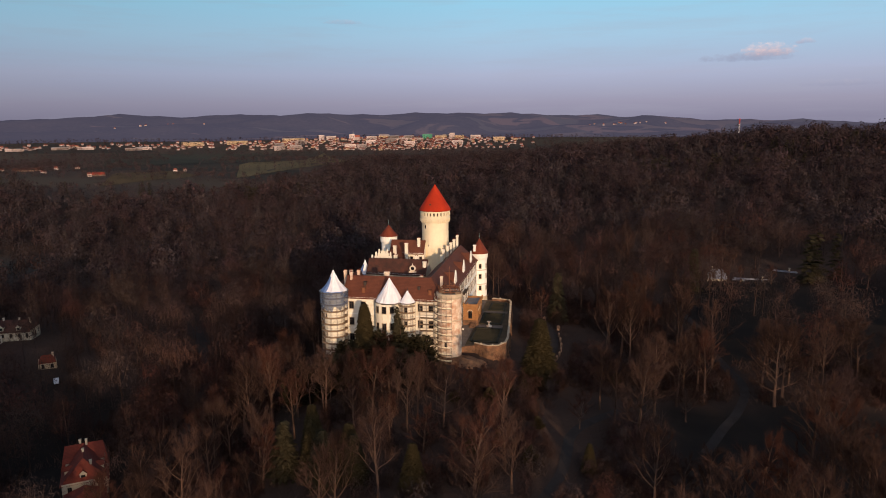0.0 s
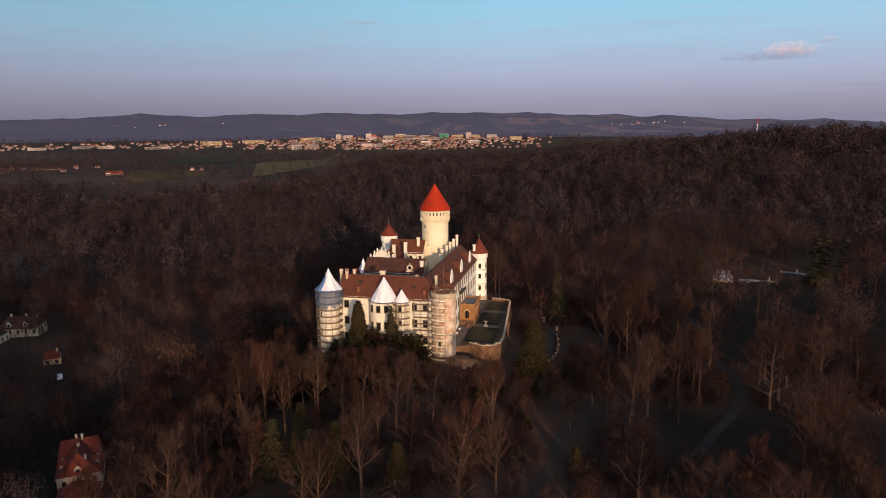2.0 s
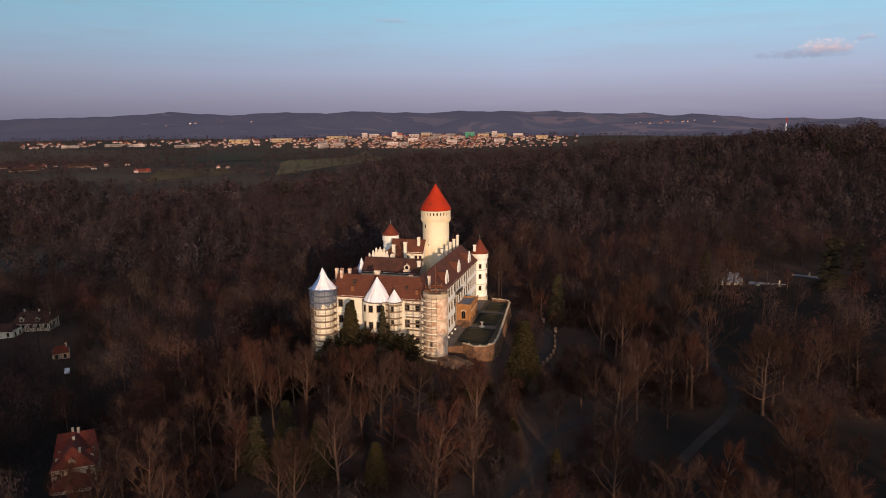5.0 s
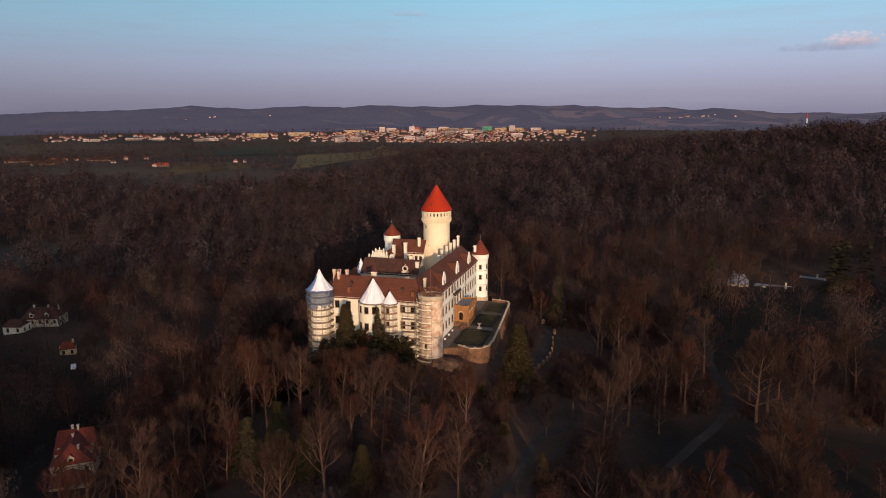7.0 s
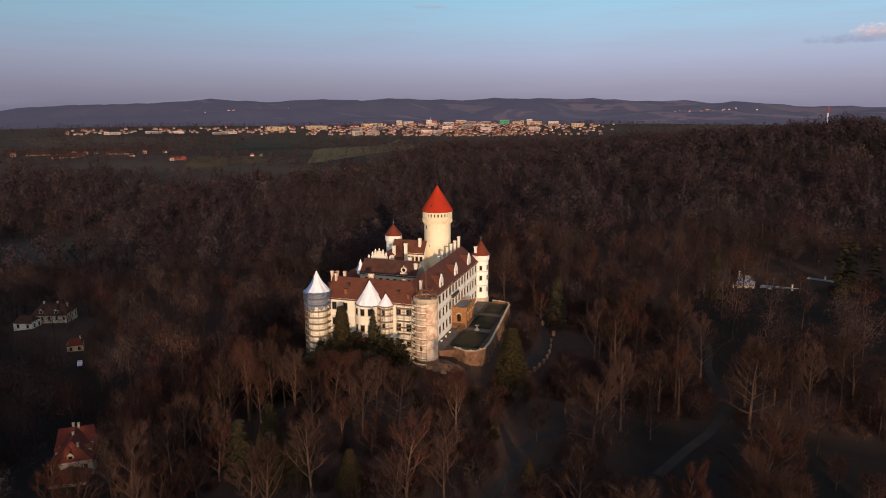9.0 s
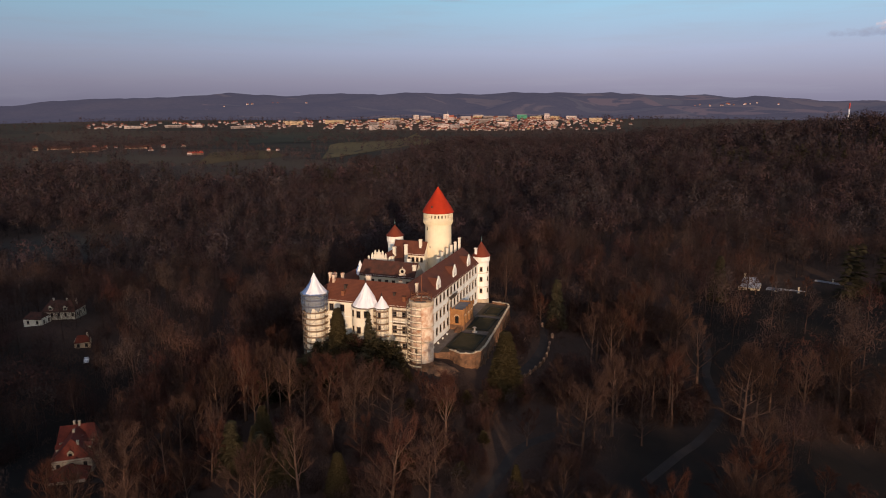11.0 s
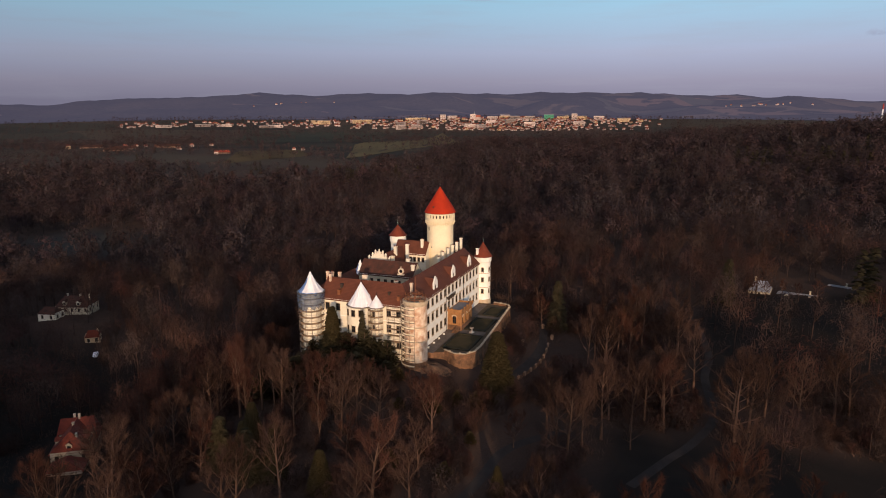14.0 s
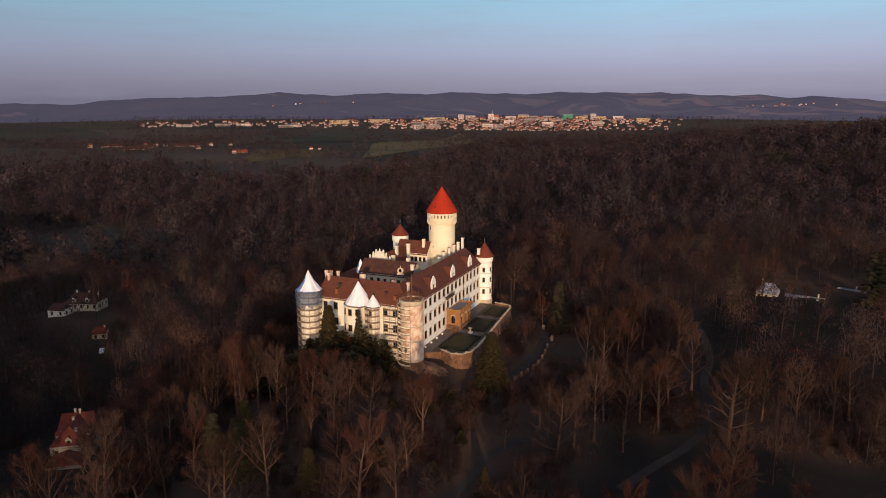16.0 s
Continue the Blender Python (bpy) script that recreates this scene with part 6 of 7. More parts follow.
# ---- trees ----
class Wood:
    """Collects the tubes and slivers of a tree as plain arrays."""

    def __init__(self):
        self.v, self.f = [], []

    def tube(self, pts, radii, sides):
        start = len(self.v)
        for i, (p, r) in enumerate(zip(pts, radii)):
            d = (pts[min(i + 1, len(pts) - 1)] - pts[max(i - 1, 0)]).normalized()
            q = d.to_track_quat("Z", "Y")
            for k in range(sides):
                a = 2 * math.pi * k / sides
                self.v.append(p + q @ Vector((r * math.cos(a), r * math.sin(a), 0)))
        for i in range(len(pts) - 1):
            for k in range(sides):
                n = (k + 1) % sides
                a = start + i * sides
                self.f.append((a + k, a + n, a + n + sides, a + k + sides))

    def leaf(self, a, b, c):
        s = len(self.v)
        self.v += [a, b, c]
        self.f.append((s, s + 1, s + 2))

    def sliver(self, p, d, length, width, rr):
        side = d.cross(Vector((rr.uniform(-1, 1), rr.uniform(-1, 1), rr.uniform(-1, 1)))).normalized() * width / 2
        self.leaf(p - side, p + side, p + d * length + Vector((0, 0, length * 0.08)))


def veer(d, angle, rr, up=0.0):
    axis = d.cross(Vector((rr.uniform(-1, 1), rr.uniform(-1, 1), rr.uniform(-1, 1)))).normalized()
    return (Matrix.Rotation(angle, 3, axis) @ d + Vector((0, 0, up))).normalized()


def bare_tree(seed, h, limbs, twigs, spread, fork):
    """A leafless broadleaf: (trunk and limbs, twigs)."""
    rr = random.Random(seed)
    wood, fine = Wood(), Wood()
    r0 = h * 0.017 + 0.05
    pts, p, d = [], Vector((0, 0, -0.6)), Vector((rr.uniform(-0.05, 0.05), rr.uniform(-0.05, 0.05), 1)).normalized()
    steps = 8
    for k in range(steps + 1):
        pts.append(p.copy())
        p = p + d * h * 0.88 / steps
        d = veer(d, rr.uniform(0, 0.09), rr, 0.03)
    radii = [r0 * (1.25 if k == 0 else 1.0) * (1 - 0.86 * k / steps) for k in range(steps + 1)]
    wood.tube(pts, radii, 6)
    for i in range(limbs):
        s = fork + (0.97 - fork) * (i + rr.uniform(0, 0.8)) / limbs
        k = min(int(s * steps), steps - 1)
        base = pts[k].lerp(pts[k + 1], s * steps - k)
        a = 2.4 * i + rr.uniform(-0.5, 0.5)
        tilt = spread * (1.15 - 0.55 * s) + rr.uniform(-0.12, 0.12)
        d = Vector((math.cos(a) * math.sin(tilt), math.sin(a) * math.sin(tilt), math.cos(tilt)))
        length = h * (0.52 - 0.34 * s) * rr.uniform(0.8, 1.15)
        lp, q = [base], base
        for _ in range(4):
            q = q + d * length / 4
            d = veer(d, rr.uniform(0.05, 0.25), rr, 0.10)
            lp.append(q)
        rl = r0 * (1 - 0.8 * s) * 0.40 + 0.02
        wood.tube(lp, [rl * (1 - 0.8 * j / 4) for j in range(5)], 4)
        for b in range(5):
            t = 0.25 + 0.75 * (b + rr.random()) / 5
            kk = min(int(t * 4), 3)
            bp = lp[kk].lerp(lp[kk + 1], t * 4 - kk)
            bd = veer((lp[kk + 1] - lp[kk]).normalized(), rr.uniform(0.4, 0.9), rr, 0.12)
            bl = length * rr.uniform(0.28, 0.5)
            mid_, end = bp + bd * bl * 0.5, bp + bd * bl * 0.5 + veer(bd, 0.3, rr, 0.1) * bl * 0.5
            wood.tube([bp, mid_, end], [rl * 0.30, rl * 0.2, rl * 0.08], 3)
            for _ in range(twigs):
                w = rr.random()
                tp = bp.lerp(mid_, w * 2) if w < 0.5 else mid_.lerp(end, w * 2 - 1)
                fine.sliver(tp, veer(bd, rr.uniform(0.2, 1.1), rr, 0.15), h * rr.uniform(0.05, 0.12), rr.uniform(0.020, 0.036), rr)
    return wood, fine


def crown_tree(seed, h, sprays, width, length, spread, limbs=0, low=0.1):
    """A leafless tree of the deep woods, seen from afar: a trunk, some limbs and a lumpy crown of fine sprays."""
    rr = random.Random(seed)
    t = Wood()
    top = Vector((rr.uniform(-0.8, 0.8), rr.uniform(-0.8, 0.8), h * 0.88))
    t.tube([Vector((0, 0, -1)), top * 0.5, top], [0.22, 0.15, 0.04], 3)
    lumps = []
    for k in range(7):
        a, q = 2.4 * k + rr.uniform(-0.5, 0.5), 0.0 if k == 0 else rr.uniform(0.35, 0.75)
        z = h * (0.80 if k == 0 else rr.uniform(0.44, 0.80) - 0.10 * q)
        lumps.append((Vector((math.cos(a) * q * spread, math.sin(a) * q * spread, z)), spread * rr.uniform(0.42, 0.68)))
    for k in range(limbs):
        c, r = lumps[1 + k % 6]
        foot = top * rr.uniform(0.32, 0.55)
        mid_ = foot.lerp(c, 0.55) + Vector((rr.uniform(-0.5, 0.5), rr.uniform(-0.5, 0.5), -0.4))
        t.tube([foot, mid_, c + Vector((0, 0, r * 0.8))], [0.12, 0.08, 0.025], 3)
    for k in range(sprays):
        c, r = lumps[rr.randrange(7)]
        u = Vector((rr.gauss(0, 1), rr.gauss(0, 1), rr.gauss(0.35, 1))).normalized()
        p = c + Vector((u.x, u.y, u.z * 1.15)) * r * rr.random() ** 0.4
        if rr.random() < low:         # low boughs and saplings
            p = Vector((u.x * spread * 0.8, u.y * spread * 0.8, h * rr.uniform(0.02, 0.4)))
        n = (u * 0.8 + (p - Vector((0, 0, h * 0.5))).normalized() * 0.55 + Vector((rr.gauss(0, 0.14), rr.gauss(0, 0.14), rr.gauss(0, 0.14)))).normalized()
        d = n.cross(Vector((rr.uniform(-1, 1), rr.uniform(-1, 1), rr.uniform(-0.5, 0.5)))).normalized()
        side = d.cross(n).normalized() * width * rr.uniform(0.3, 0.7)
        size = length * rr.uniform(0.5, 1.4)
        if k % 5 == 0:                # bare shoots that break the outline
            side, d, size = side * 0.4, (u + Vector((0, 0, 0.4))).normalized(), size * 1.2
        t.leaf(p - side, p + side, p + d * size)
    return t


def conifer(seed, h, r, tiers, per, sag, leaf, belly=0.85):
    """A spruce or yew: (trunk, needle sprays)."""
    rr = random.Random(seed)
    wood, fine = Wood(), Wood()
    wood.tube([Vector((0, 0, -0.6)), Vector((0, 0, h * 0.5)), Vector((0, 0, h))], [h * 0.018 + 0.05, h * 0.012, 0.03], 6)
    for k in range(tiers):
        s = (k + 0.5) / tiers
        z, rad = h * (0.06 + 0.94 * s), r * (1 - s) ** belly + 0.15
        for j in range(max(4, int(per * (1 - 0.6 * s)))):
            a = rr.uniform(0, 6.28)
            d = Vector((math.cos(a), math.sin(a), -sag + rr.uniform(-0.1, 0.15)))
            base = Vector((0, 0, z + rr.uniform(-0.3, 0.3)))
            length = rad * rr.uniform(0.75, 1.12)
            side = Vector((-math.sin(a), math.cos(a), 0))
            for q in range(5):
                t = rr.uniform(0.3, 1.0)
                p = base + d * length * t
                w = leaf * (1.1 - 0.5 * t) * rr.uniform(0.7, 1.3)
                tip = p + d * w + side * rr.uniform(-0.6, 0.6) * w + Vector((0, 0, rr.uniform(-0.3, 0.2) * w))
                fine.leaf(p - side * w * 0.45 + Vector((0, 0, rr.uniform(-0.2, 0.2))), p + side * w * 0.45 + Vector((0, 0, rr.uniform(-0.2, 0.2))), tip)
    return wood, fine


def as_mesh(name, wood):
    data = bpy.data.meshes.new(name)
    data.from_pydata([tuple(v) for v in wood.v], [], wood.f)
    data.update()
    return data


def tree_thing(name, trunk, crown, bark_mat, crown_mat):
    """A tree at the origin: an Empty with its trunk and its crown."""
    t = new(name)
    for part_name, wood, mat in (("trunk", trunk, bark_mat), ("crown", crown, crown_mat)):
        ob = finish(part_name, as_mesh(part_name, wood), mat)
        ob.parent = t
    return t


BARE = "leafless broadleaf tree with grey-brown twigs in the castle park"
KINDS = []
for k, (h, limbs, twigs, spread, fork, mat, label) in enumerate((
        (17, 12, 60, 0.85, 0.30, twig, BARE), (19, 13, 56, 0.75, 0.38, twig, "tall leafless tree with a long bare trunk"), (15, 14, 54, 1.05, 0.22, twig, "spreading leafless tree with a wide crown"),
        (18, 12, 60, 0.60, 0.40, twig_red, "slender leafless tree with russet twigs"), (13, 12, 60, 0.90, 0.20, twig_red, "small leafless tree with russet twigs"), (20, 15, 50, 0.70, 0.34, twig, "high leafless tree with upswept limbs"))):
    KINDS.append((h, label, tree_thing("broadleaf_tree", *bare_tree(40 + k, h, limbs, twigs, spread, fork), bark, mat)))
SPRUCE = tree_thing("conifer", *conifer(7, 16, 3.1, 32, 22, 0.26, 1.0, 0.8), bark, needle)
YEW = tree_thing("conifer", *conifer(8, 18, 3.9, 52, 80, 0.12, 1.15, 0.70), bark, needle_gold)
SHRUB = tree_thing("shrub", *conifer(9, 4.0, 2.6, 9, 22, -0.35, 0.8), bark, needle)
SHRUB_OLIVE = tree_thing("shrub", *conifer(10, 5.0, 2.8, 10, 22, -0.35, 0.8), bark, needle_gold)
taken = set()


def plant(ob, x, y, height, own, label, category, group, rr, sink=0.0, wide=1.0):
    s = height / own
    m = pose(x, y, gz(x, y) - sink, 0, 0, rr.uniform(0, 360))
    if ob.name in taken:
        own_scale = ob.scale.copy()
        ob.scale = (1, 1, 1)
        c = copy_thing(ob, m)
        ob.scale = own_scale
    else:
        taken.add(ob.name)
        c = ob
        c.matrix_basis = m
    c.scale = (s * wide * rr.uniform(0.92, 1.08), s * wide * rr.uniform(0.92, 1.08), s)
    tagged(c, label, category, group)
    return c


rr = random.Random(77)
PLACED = []
# conifers and shrubs that stand out
for ob, own, x, y, h, wide, label in (
        (YEW, 18, -8.6, 195.0, 19.5, 1.28, "tall olive-green conical conifer at the foot of the terrace"), (SPRUCE, 16, -5.2, 262.0, 19.0, 1.2, "dark spruce with drooping branches beside the path"),
        (YEW, 18, -59.2, 188.8, 21.5, 0.88, "tall olive-dark spruce in front of the castle"), (SPRUCE, 16, -50.0, 191.0, 18.5, 0.75, "dark spruce before the round bay"), (SPRUCE, 16, -42.0, 191.0, 6.0, 1.0, "young dark spruce before the castle front"),
        (YEW, 18, -33.0, 137.0, 10.5, 1.2, "olive-green conifer in the park"), (YEW, 18, -58.5, 143.0, 12.0, 1.2, "olive-green conifer in the park"), (YEW, 18, 5.0, 151.0, 7.0, 1.2, "small olive-green conifer by the lane"),
        (SPRUCE, 16, -65.0, 142.0, 14.0, 1.6, "dark spruce in the park"), (SPRUCE, 16, -54.0, 138.0, 13.0, 1.7, "dark spruce in the park"), (SPRUCE, 16, -47.0, 139.0, 11.0, 1.6, "dark spruce in the park"),
        (YEW, 18, -49.5, 143.5, 11.0, 1.3, "olive-green conifer in the park"), (YEW, 18, -61.0, 150.0, 13.0, 1.1, "olive-green conifer in the park"),
        (SPRUCE, 16, 55.0, 330.0, 20.0, 1.35, "dark spruce at the wood's edge")):
    plant(ob, x, y, h, own, label, "conifer", "park conifers", rr, wide=wide)
    PLACED.append((x, y, 4.0))
for k in range(46):
    x, y = rr.uniform(-77, -39), rr.uniform(181.5, 190.0)
    y -= 3.0 if x < -66 else 0.0
    plant(SHRUB, x, y, rr.uniform(6.0, 10.0) if x < -44 else rr.uniform(4.5, 7.0), 4.0, "dense dark evergreen shrub below the castle wall", "shrub", "shrubs at the castle foot", rr)
for k in range(12):
    plant(SHRUB, -68.0 + 2.4 * k + rr.uniform(-0.7, 0.7), 189.8 + rr.uniform(-1.2, 1.0), rr.uniform(9.5, 12.5), 4.0, "tall dark evergreen shrub close to the castle front", "shrub", "shrubs at the castle foot", rr, wide=0.6)
for x, y, h in ((-21.0, 176.0, 4.5), (-17.0, 184.0, 4.0), (-12.5, 186.0, 4.0), (-36.0, 187.0, 4.0), (-30.0, 174.0, 3.6), (-7.5, 168.0, 3.4), (-60.0, 180.0, 5.0), (-8.5, 152.0, 4.0), (-22.0, 150.0, 5.0), (-16.0, 160.0, 4.0), (-13.0, 205.0, 4.0), (14.0, 204.0, 4.0)):
    plant(SHRUB_OLIVE, x, y, h, 5.0, "olive-green evergreen shrub in the park", "shrub", "park shrubs", rr)

# broadleaf trees whose place is plain to see
for k, x, y, h in ((2, -30.7, 162.0, 17.0), (0, -38.0, 164.0, 17.5), (1, -52.7, 156.7, 18.0), (0, -14.0, 150.0, 15.0), (1, 12.3, 180.3, 17.0), (3, 13.0, 236.0, 20.0), (0, 17.0, 232.0, 21.0), (3, 25.0, 228.0, 20.0), (5, 36.0, 240.0, 20.0),
                   (1, -84.5, 177.5, 20.0), (0, -90.0, 171.0, 20.0), (2, -24.0, 148.0, 13.0), (3, -42.0, 152.0, 13.0), (4, -11.0, 262.0, 13.0), (5, -34.0, 300.0, 20.0), (4, 3.0, 172.0, 11.0), (3, -47.5, 172.0, 15.0), (4, -33.5, 150.0, 12.0), (1, 8.5, 186.0, 18.0), (0, 22.0, 205.0, 16.0), (2, 30.0, 212.0, 17.0), (5, 45.0, 225.0, 22.0), (1, 19.0, 222.0, 23.0),
                   (0, -71.0, 174.0, 15.0), (2, -66.0, 171.0, 15.5), (0, -60.0, 175.0, 14.0), (3, -56.0, 172.0, 15.0), (2, -50.0, 173.5, 14.0), (0, -45.0, 170.5, 15.0), (3, -40.0, 174.5, 12.5), (2, -34.5, 171.0, 13.0), (4, -53.5, 189.5, 12.5), (3, -62.5, 180.0, 11.0), (4, -51.0, 178.0, 10.0), (4, -66.5, 178.0, 11.0), (4, -38.5, 180.0, 8.0), (4, -27.0, 178.0, 9.0), (4, -24.0, 181.0, 8.5), (4, -30.0, 182.0, 8.0),
                   (5, 12.0, 229.0, 22.0), (2, 31.0, 184.0, 12.0), (4, 64.5, 341.0, 9.5), (4, 71.0, 339.5, 8.0), (3, 77.5, 338.0, 9.0), (4, 84.0, 337.0, 8.0), (4, 91.0, 338.0, 9.0), (4, 71.0, 168.0, 9.0), (4, 76.0, 162.0, 8.5), (5, 56.0, 209.0, 20.0), (0, 64.0, 212.0, 19.0), (5, 72.0, 208.0, 20.0), (1, 81.0, 213.0, 21.0), (0, 90.0, 209.0, 19.0), (5, 98.0, 215.0, 21.0), (2, 60.0, 219.0, 18.0), (2, 86.0, 221.0, 19.0), (2, -16.0, 278.0, 15.0), (5, 4.0, 284.0, 18.0), (3, -70.0, 160.0, 18.0), (1, -64.0, 168.0, 19.0), (0, -74.0, 172.0, 20.0)):
    own, label, ob = KINDS[k]
    plant(ob, x, y, h, own, label, "tree", "park trees", rr)
    PLACED.append((x, y, 5.0))

BARE_SPOTS = [(-127, 150, 14), (-116, 139, 12), (-108, 128, 13), (-100, 118, 11), (-136, 158, 12), (-133, 140, 11), (-122, 128, 12), (-232, 241, 12), (-225, 228, 8), (-215, 218, 8), (-199, 227, 6), (-192, 217, 7), (-186, 210, 7), (84, 352, 18), (82, 332, 17), (80, 312, 15), (98, 336, 16), (116, 368, 14), (112, 346, 15), (106, 322, 12), (4, 190, 9), (2, 202, 9)]
road_xy = np.array([(p.x, p.y) for p in ROADS])


def dark_lawn(x, y):
    """Open lawns in deep shade on the east side of the park."""
    return 42 < x < 135 and 230 < y < 345 or 24 < x < 110 and 142 < y < 197


def free(x, y):
    if -81 < x < -15 and 182 < y < 272:
        return False
    if np.min(np.hypot(road_xy[:, 0] - x, road_xy[:, 1] - y)) < (5.5 if x > 30 and y < 262 else 2.8):
        return False
    along = (y - 205) / -0.92            # a sunny glade runs from the terrace towards the low sun
    if y < 200 and abs((x + 20) - 0.39 * along) < 10 and rr.random() < 0.72:
        return False
    if waves(x, y, 80, 11) < -0.62 and y > 100:
        return False
    if dark_lawn(x, y) and rr.random() < (0.78 if y < 200 else 0.66):
        return False
    if any(math.hypot(x - a, y - b) < r for a, b, r in BARE_SPOTS) or any(math.hypot(x - a, y - b) < r for a, b, r in PLACED):
        return False
    if -62 < x < 12 and 104 < y < 200 and rr.random() < 0.76:
        return False
    return float(meadow_mask(x, y)) < 0.4 and not (-18 < x < 10 and 176 < y < 258)


def headroom(x, y):
    """Trees that stand between the lawn and the castle stay low enough to leave it free."""
    if y < 198 and -92 < x < 12:
        return (60.0 - 68.0 * y / 205.0) * 1.0 + 6.0 - gz(x, y)
    return 40.0


def scatter():
    """Jittered rows of trees over the wooded ground, thinning outwards: (x, y, distance)."""
    spots = []
    for r0, r1, gap in ((0, 430, 9.8), (430, 800, 11.5), (800, 1860, 16.0)):
        n = int(r1 / gap) + 1
        for i in range(-n, n + 1):
            for j in range(-20 if r0 == 0 else 0, n + 1):
                x, y = (i + rr.uniform(-0.45, 0.45)) * gap, (j + rr.uniform(-0.45, 0.45)) * gap
                r, a = math.hypot(x, y), math.degrees(math.atan2(x, y))
                if not r0 <= r < r1 or (r > 150 and not -66 < a < 33) or (r <= 150 and (y < -100 or abs(x + 20) > 130)):
                    continue
                if r < wood_edge(a) and free(x, y):
                    spots.append((x, y, r))
    return spots


spots = scatter()
park = [s for s in spots if s[1] > 104 and -95 < s[0] < 62 and s[2] < 262][:290]
inner = set(park)
for x, y, r in park:
    own, label, ob = KINDS[rr.choice((0, 0, 1, 1, 2, 3, 4, 5))]
    h = min(rr.uniform(15, 24), headroom(x, y))
    if h < 9:
        continue
    plant(ob, x, y, h, own, label, "tree", "park trees", rr)


def joined(name, vs, tris, quads=()):
    """One mesh out of arrays of corners, three- and four-cornered faces."""
    v, t, q = np.concatenate(vs).astype(np.float32), np.concatenate(tris), np.concatenate(quads) if len(quads) else np.zeros((0, 4), int)
    data = bpy.data.meshes.new(name)
    data.vertices.add(len(v))
    data.vertices.foreach_set("co", v.ravel())
    data.loops.add(t.size + q.size)
    data.loops.foreach_set("vertex_index", np.concatenate((t.ravel(), q.ravel())).astype(np.int32))
    data.polygons.add(len(t) + len(q))
    data.polygons.foreach_set("loop_start", np.concatenate((np.arange(len(t)) * 3, t.size + np.arange(len(q)) * 4)).astype(np.int32))
    data.polygons.foreach_set("material_index", np.concatenate((np.zeros(len(t)), np.ones(len(q)))).astype(np.int32))
    data.update(calc_edges=True)
    return data


def forest(name, chosen, protos, mat, label, heights, floor=0.55):
    """Many simple trees joined into one mesh."""
    vs, tris, quads, tints, count = [], [], [], [], 0
    ready = [(np.array([tuple(v) for v in t.v]), np.array([f for f in t.f if len(f) == 3]), np.array([f for f in t.f if len(f) == 4])) for t in protos]
    for x, y, r in chosen:
        v, t3, t4 = ready[rr.randrange(len(ready))]
        a, s = rr.uniform(0, 6.28), min(rr.uniform(*heights), headroom(x, y)) / 20.0 * (1 + 0.16 * float(waves(x, y, 70, 13)))
        if s < floor:
            continue
        w = max(s, 0.6 if floor > 0.5 else 0.0) * rr.uniform(0.75, 1.3)
        ca, sa = math.cos(a), math.sin(a)
        vs.append(np.column_stack(((v[:, 0] * ca - v[:, 1] * sa) * w + x, (v[:, 0] * sa + v[:, 1] * ca) * w + y, v[:, 2] * s + gz(x, y))))
        patch = 0.5 + 0.32 * float(waves(x, y, 110, 17))
        tints.append(np.tile(np.array((min(1.0, max(0.0, 0.6 * rr.random() + 0.4 * patch)), rr.random(), rr.random(), 1.0), np.float32), (len(v), 1)))
        tris.append(t3 + count)
        quads.append(t4 + count)
        count += len(v)
    data = joined(name, vs, tris, quads)
    data.attributes.new("tint", "FLOAT_COLOR", "POINT").data.foreach_set("color", np.concatenate(tints).ravel())
    return tagged(finish(name, data, (mat, forest_bark)), label, "woodland", kind="stuff")


rest = [s for s in spots if s not in inner]
close_protos = [crown_tree(700 + k, 20, 1500, 0.095, 0.95, sp, 9) for k, sp in enumerate((5.0, 6.2, 4.4, 6.6))]
near_protos = [crown_tree(100 + k, 20, 900, 0.155, 1.05, sp, 6) for k, sp in enumerate((5.0, 6.2, 4.2, 6.8, 5.4))]
mid_protos = [crown_tree(200 + k, 20, 280, 0.55, 1.4, sp, 3) for k, sp in enumerate((5.8, 7.0, 4.8, 6.4))]
far_protos = [crown_tree(300 + k, 20, 120, 1.1, 2.2, sp) for k, sp in enumerate((7.2, 8.4, 6.2))]
hedge_protos = [crown_tree(400 + k, 20, 22, 1.7, 3.2, sp) for k, sp in enumerate((6.4, 7.2))]
shade_protos = [crown_tree(500 + k, 20, 70, 0.8, 1.8, sp) for k, sp in enumerate((5.2, 6.0))]
brush_protos = [crown_tree(600 + k, 20, 460, 0.42, 3.6, sp, 4, 0.45) for k, sp in enumerate((11.0, 13.0, 9.0))]
# out-of-view trees, added for the long shadows they throw into the park
forest("home_woods", [s for s in rest if s[2] < 430 and s[1] < 62], shade_protos, forest_twig, "unseen bare winter woods below the viewpoint, added to shade the park", (17, 26))
forest("close_woods", [s for s in rest if s[2] < 225 and s[1] >= 62], close_protos, near_twig, "bare russet-brown winter woods on the slope below the castle", (13, 26))
forest("near_woods", [s for s in rest if 225 <= s[2] < 430 and s[1] >= 62], near_protos, near_twig, "bare brown winter woods around the castle hill", (13, 27))
forest("middle_woods", [s for s in rest if 430 <= s[2] < 800], mid_protos, forest_twig, "bare brown winter woods rolling over the hill", (13, 29))
thicket = []
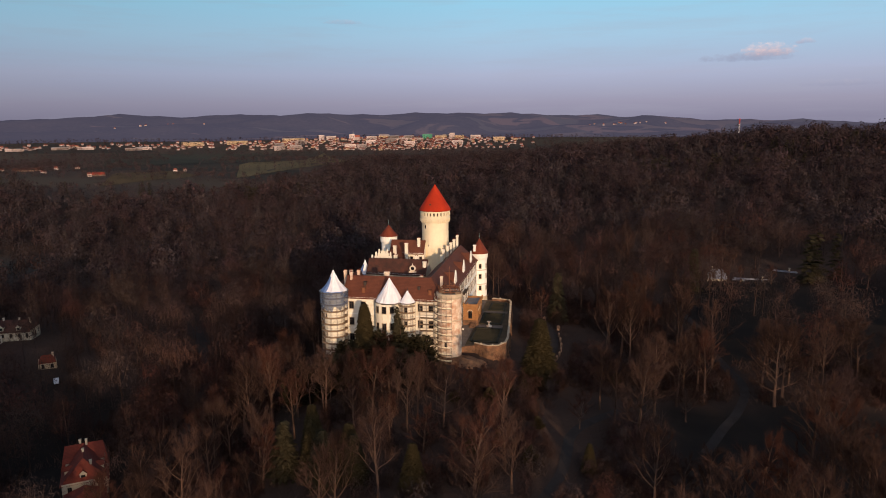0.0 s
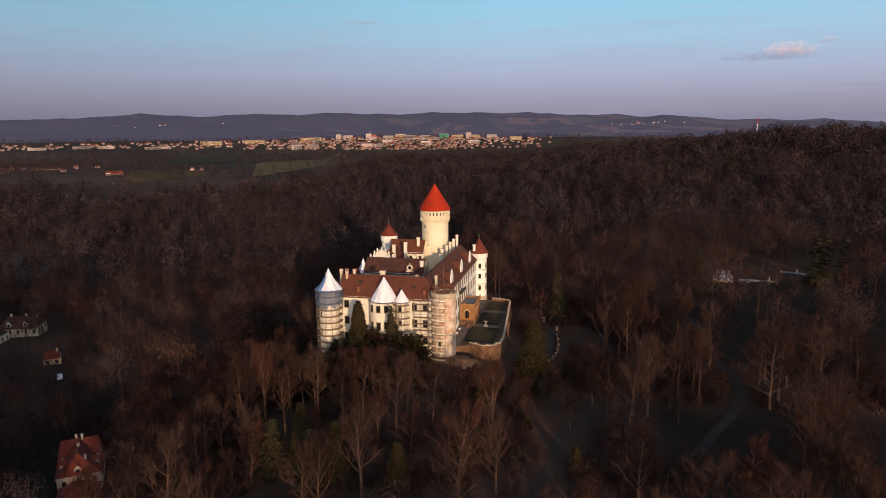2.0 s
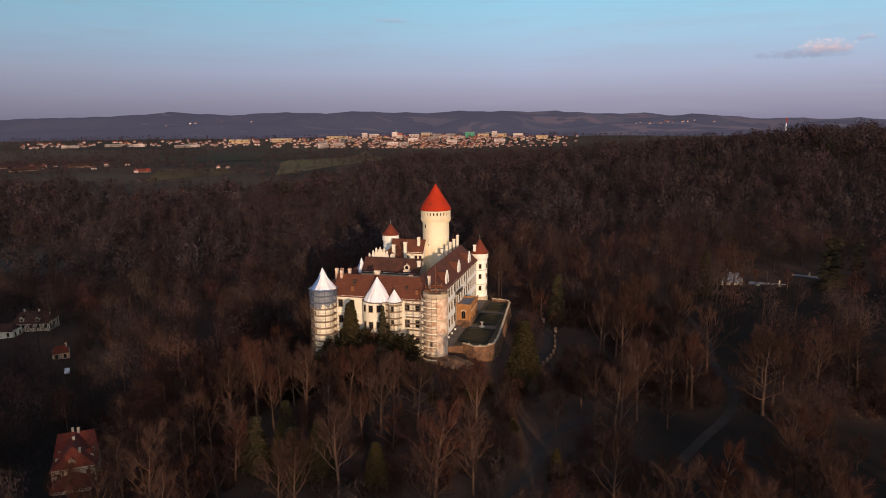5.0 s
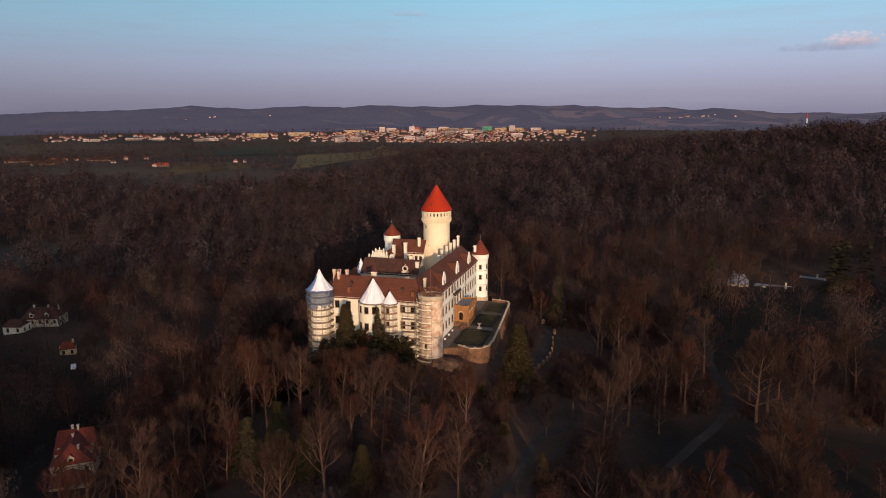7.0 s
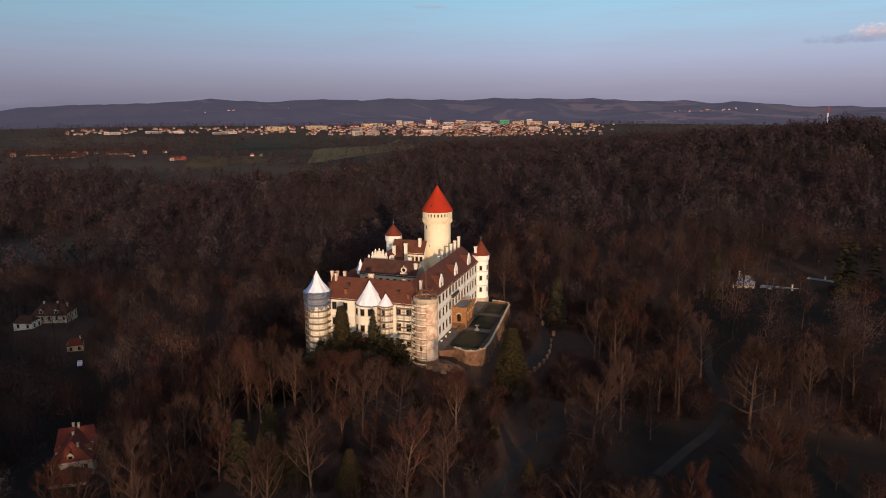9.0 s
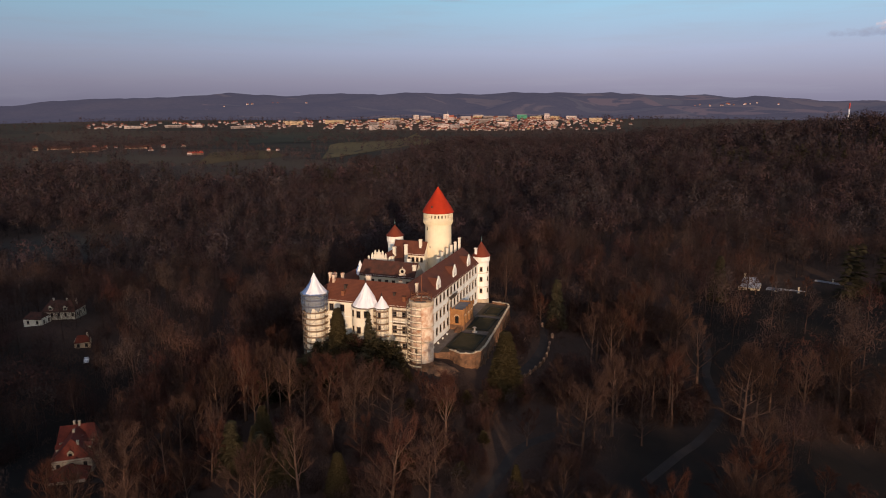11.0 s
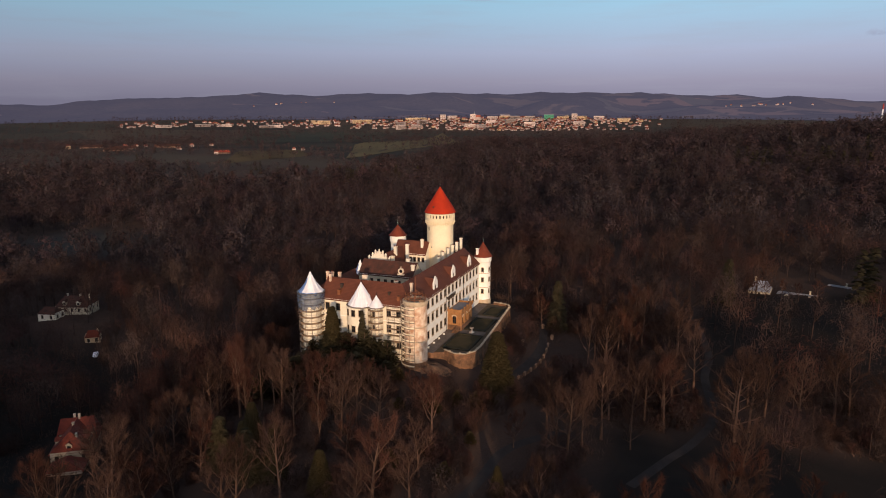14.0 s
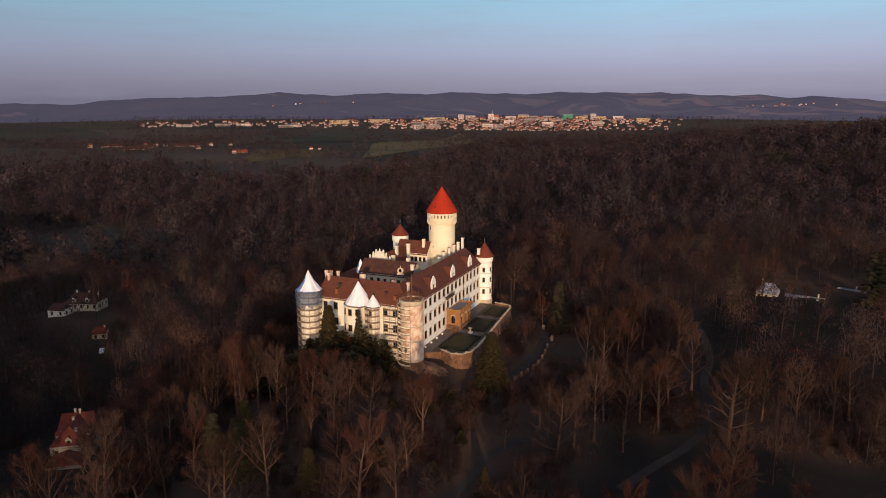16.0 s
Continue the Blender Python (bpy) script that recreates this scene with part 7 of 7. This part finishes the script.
for _ in range(4200):
    x, y = rr.uniform(-150, 95), rr.uniform(96, 300)
    if (-80 < x < -17 and (190 if x < -39 else 201) < y < 268) or (-43 < x < -25 and y > 181) or (-10 < x < 0 and 203 < y < 248) or np.min(np.hypot(road_xy[:, 0] - x, road_xy[:, 1] - y)) < 3.0 or any(math.hypot(x - a, y - b) < r for a, b, r in BARE_SPOTS[:7]):
        continue
    if math.exp(-((x - 3) / 9) ** 2 - ((y - 176) / 20) ** 2) > 0.35 or -39 < x < -16 and 201 < y < 262 or waves(x, y, 38, 41) < -0.35:
        continue
    if not dark_lawn(x, y):
        thicket.append((x, y, math.hypot(x, y)))
forest("thicket", thicket, brush_protos, near_twig, "low brown leafless thicket and saplings under the park trees", (2.0, 6.5), 0.0)
copses = []
for _ in range(16000):
    a, r = rr.uniform(-64, 2), math.sqrt(rr.uniform(900 ** 2, 2750 ** 2))
    x, y = r * math.sin(radians(a)), r * math.cos(radians(a))
    if r > wood_edge(a) + 15 and waves(x * 0.6, y, 300, 15) > (0.46 if a > -32 else 0.02) + 0.35 * math.sin(x / 97.0) * math.sin(y / 61.0):
        copses.append((x, y, r))
for _ in range(2600):
    a = rr.uniform(-46, -1)
    copses.append((*(lambda r: (r * math.sin(radians(a)), r * math.cos(radians(a)), r))(3190 + rr.uniform(-480, 240)),))
for _ in range(3300):                 # the woods run on towards the town
    a = rr.uniform(-17.5, 24)
    r = math.sqrt(rr.uniform((float(wood_edge(a)) - 40) ** 2, 2880 ** 2))
    if a > -16.8 + 1.2 * math.sin(r / 90):
        copses.append((r * math.sin(radians(a)), r * math.cos(radians(a)), r))
for a0, a1, r0, r1, n in ((-2.5, 24, 2850, 3360, 900), (-64, -44, 2150, 3360, 1000)):
    for _ in range(n):
        a, r = rr.uniform(a0, a1), rr.uniform(r0, r1)
        copses.append((r * math.sin(radians(a)), r * math.cos(radians(a)), r))
forest("copses", copses, hedge_protos, forest_twig, "dark copses and hedgerow trees on the fields", (10, 19))
forest("far_woods", [s for s in rest if s[2] >= 800], far_protos, forest_twig, "dark winter woods on the far ridge", (14, 30))


def dark_stand(chosen):
    """Patches of spruce among the bare woods."""
    wood, fine = conifer(21, 20, 3.4, 12, 11, 0.25, 2.2)
    v, f = np.array([tuple(p) for p in fine.v]), np.array(fine.f)
    vs, fs, count = [], [], 0
    for x, y in chosen:
        s = rr.uniform(0.8, 1.25)
        vs.append(v * s + np.array((x, y, gz(x, y))))
        fs.append(f + count)
        count += len(v)
    tagged(finish("spruce_stand", joined("spruce_stand", vs, fs), needle), "dark patches of spruce among the bare woods", "woodland", kind="stuff")


dark_stand([(cx + rr.gauss(0, sx), cy + rr.gauss(0, sy)) for cx, cy, sx, sy, n in ((150, 760, 60, 30, 60), (270, 900, 80, 40, 50), (300, 1250, 120, 60, 50), (118, 350, 10, 8, 4), (-420, 900, 140, 20, 40)) for _ in range(n)])


def undergrowth():
    """Low bare scrub, saplings and rough grass on the floor of the park."""
    scrub, russet = Wood(), Wood()
    for _ in range(10500):
        x, y = rr.uniform(-150, 110), rr.uniform(92, 300)
        if (-80 < x < -18 and 187 < y < 270) or np.min(np.hypot(road_xy[:, 0] - x, road_xy[:, 1] - y)) < 2.4 or math.hypot(x + 122, y - 145) < 16 or -39 < x < -12 and 192 < y < 260:
            continue
        if dark_lawn(x, y):
            continue
        slope = math.exp(-((x - 3) / 9) ** 2 - ((y - 176) / 20) ** 2)          # open slope of rough orange grass
        z, size = gz(x, y), rr.uniform(0.6, 2.2) * (0.65 if y < 165 else 1.0) * (1 + 0.5 * float(waves(x, y, 45, 31))) * (1 - 0.6 * slope)
        t = russet if rr.random() < 0.22 + 0.7 * slope + 0.35 * float(waves(x, y, 60, 32)) else scrub
        for _ in range(12):
            d = Vector((rr.uniform(-1, 1), rr.uniform(-1, 1), rr.uniform(0.5, 1.4))).normalized()
            t.sliver(Vector((x + rr.uniform(-0.9, 0.9) * size, y + rr.uniform(-0.9, 0.9) * size, z - 0.1)), d, size * rr.uniform(0.6, 1.3), 0.06 * size, rr)
    tagged(finish("undergrowth", as_mesh("undergrowth", scrub), scrub_twig), "brown leafless scrub under the park trees", "undergrowth", kind="stuff")
    tagged(finish("undergrowth", as_mesh("undergrowth", russet), scrub_red), "low russet scrub and rough grass on the park floor", "undergrowth", kind="stuff")


undergrowth()
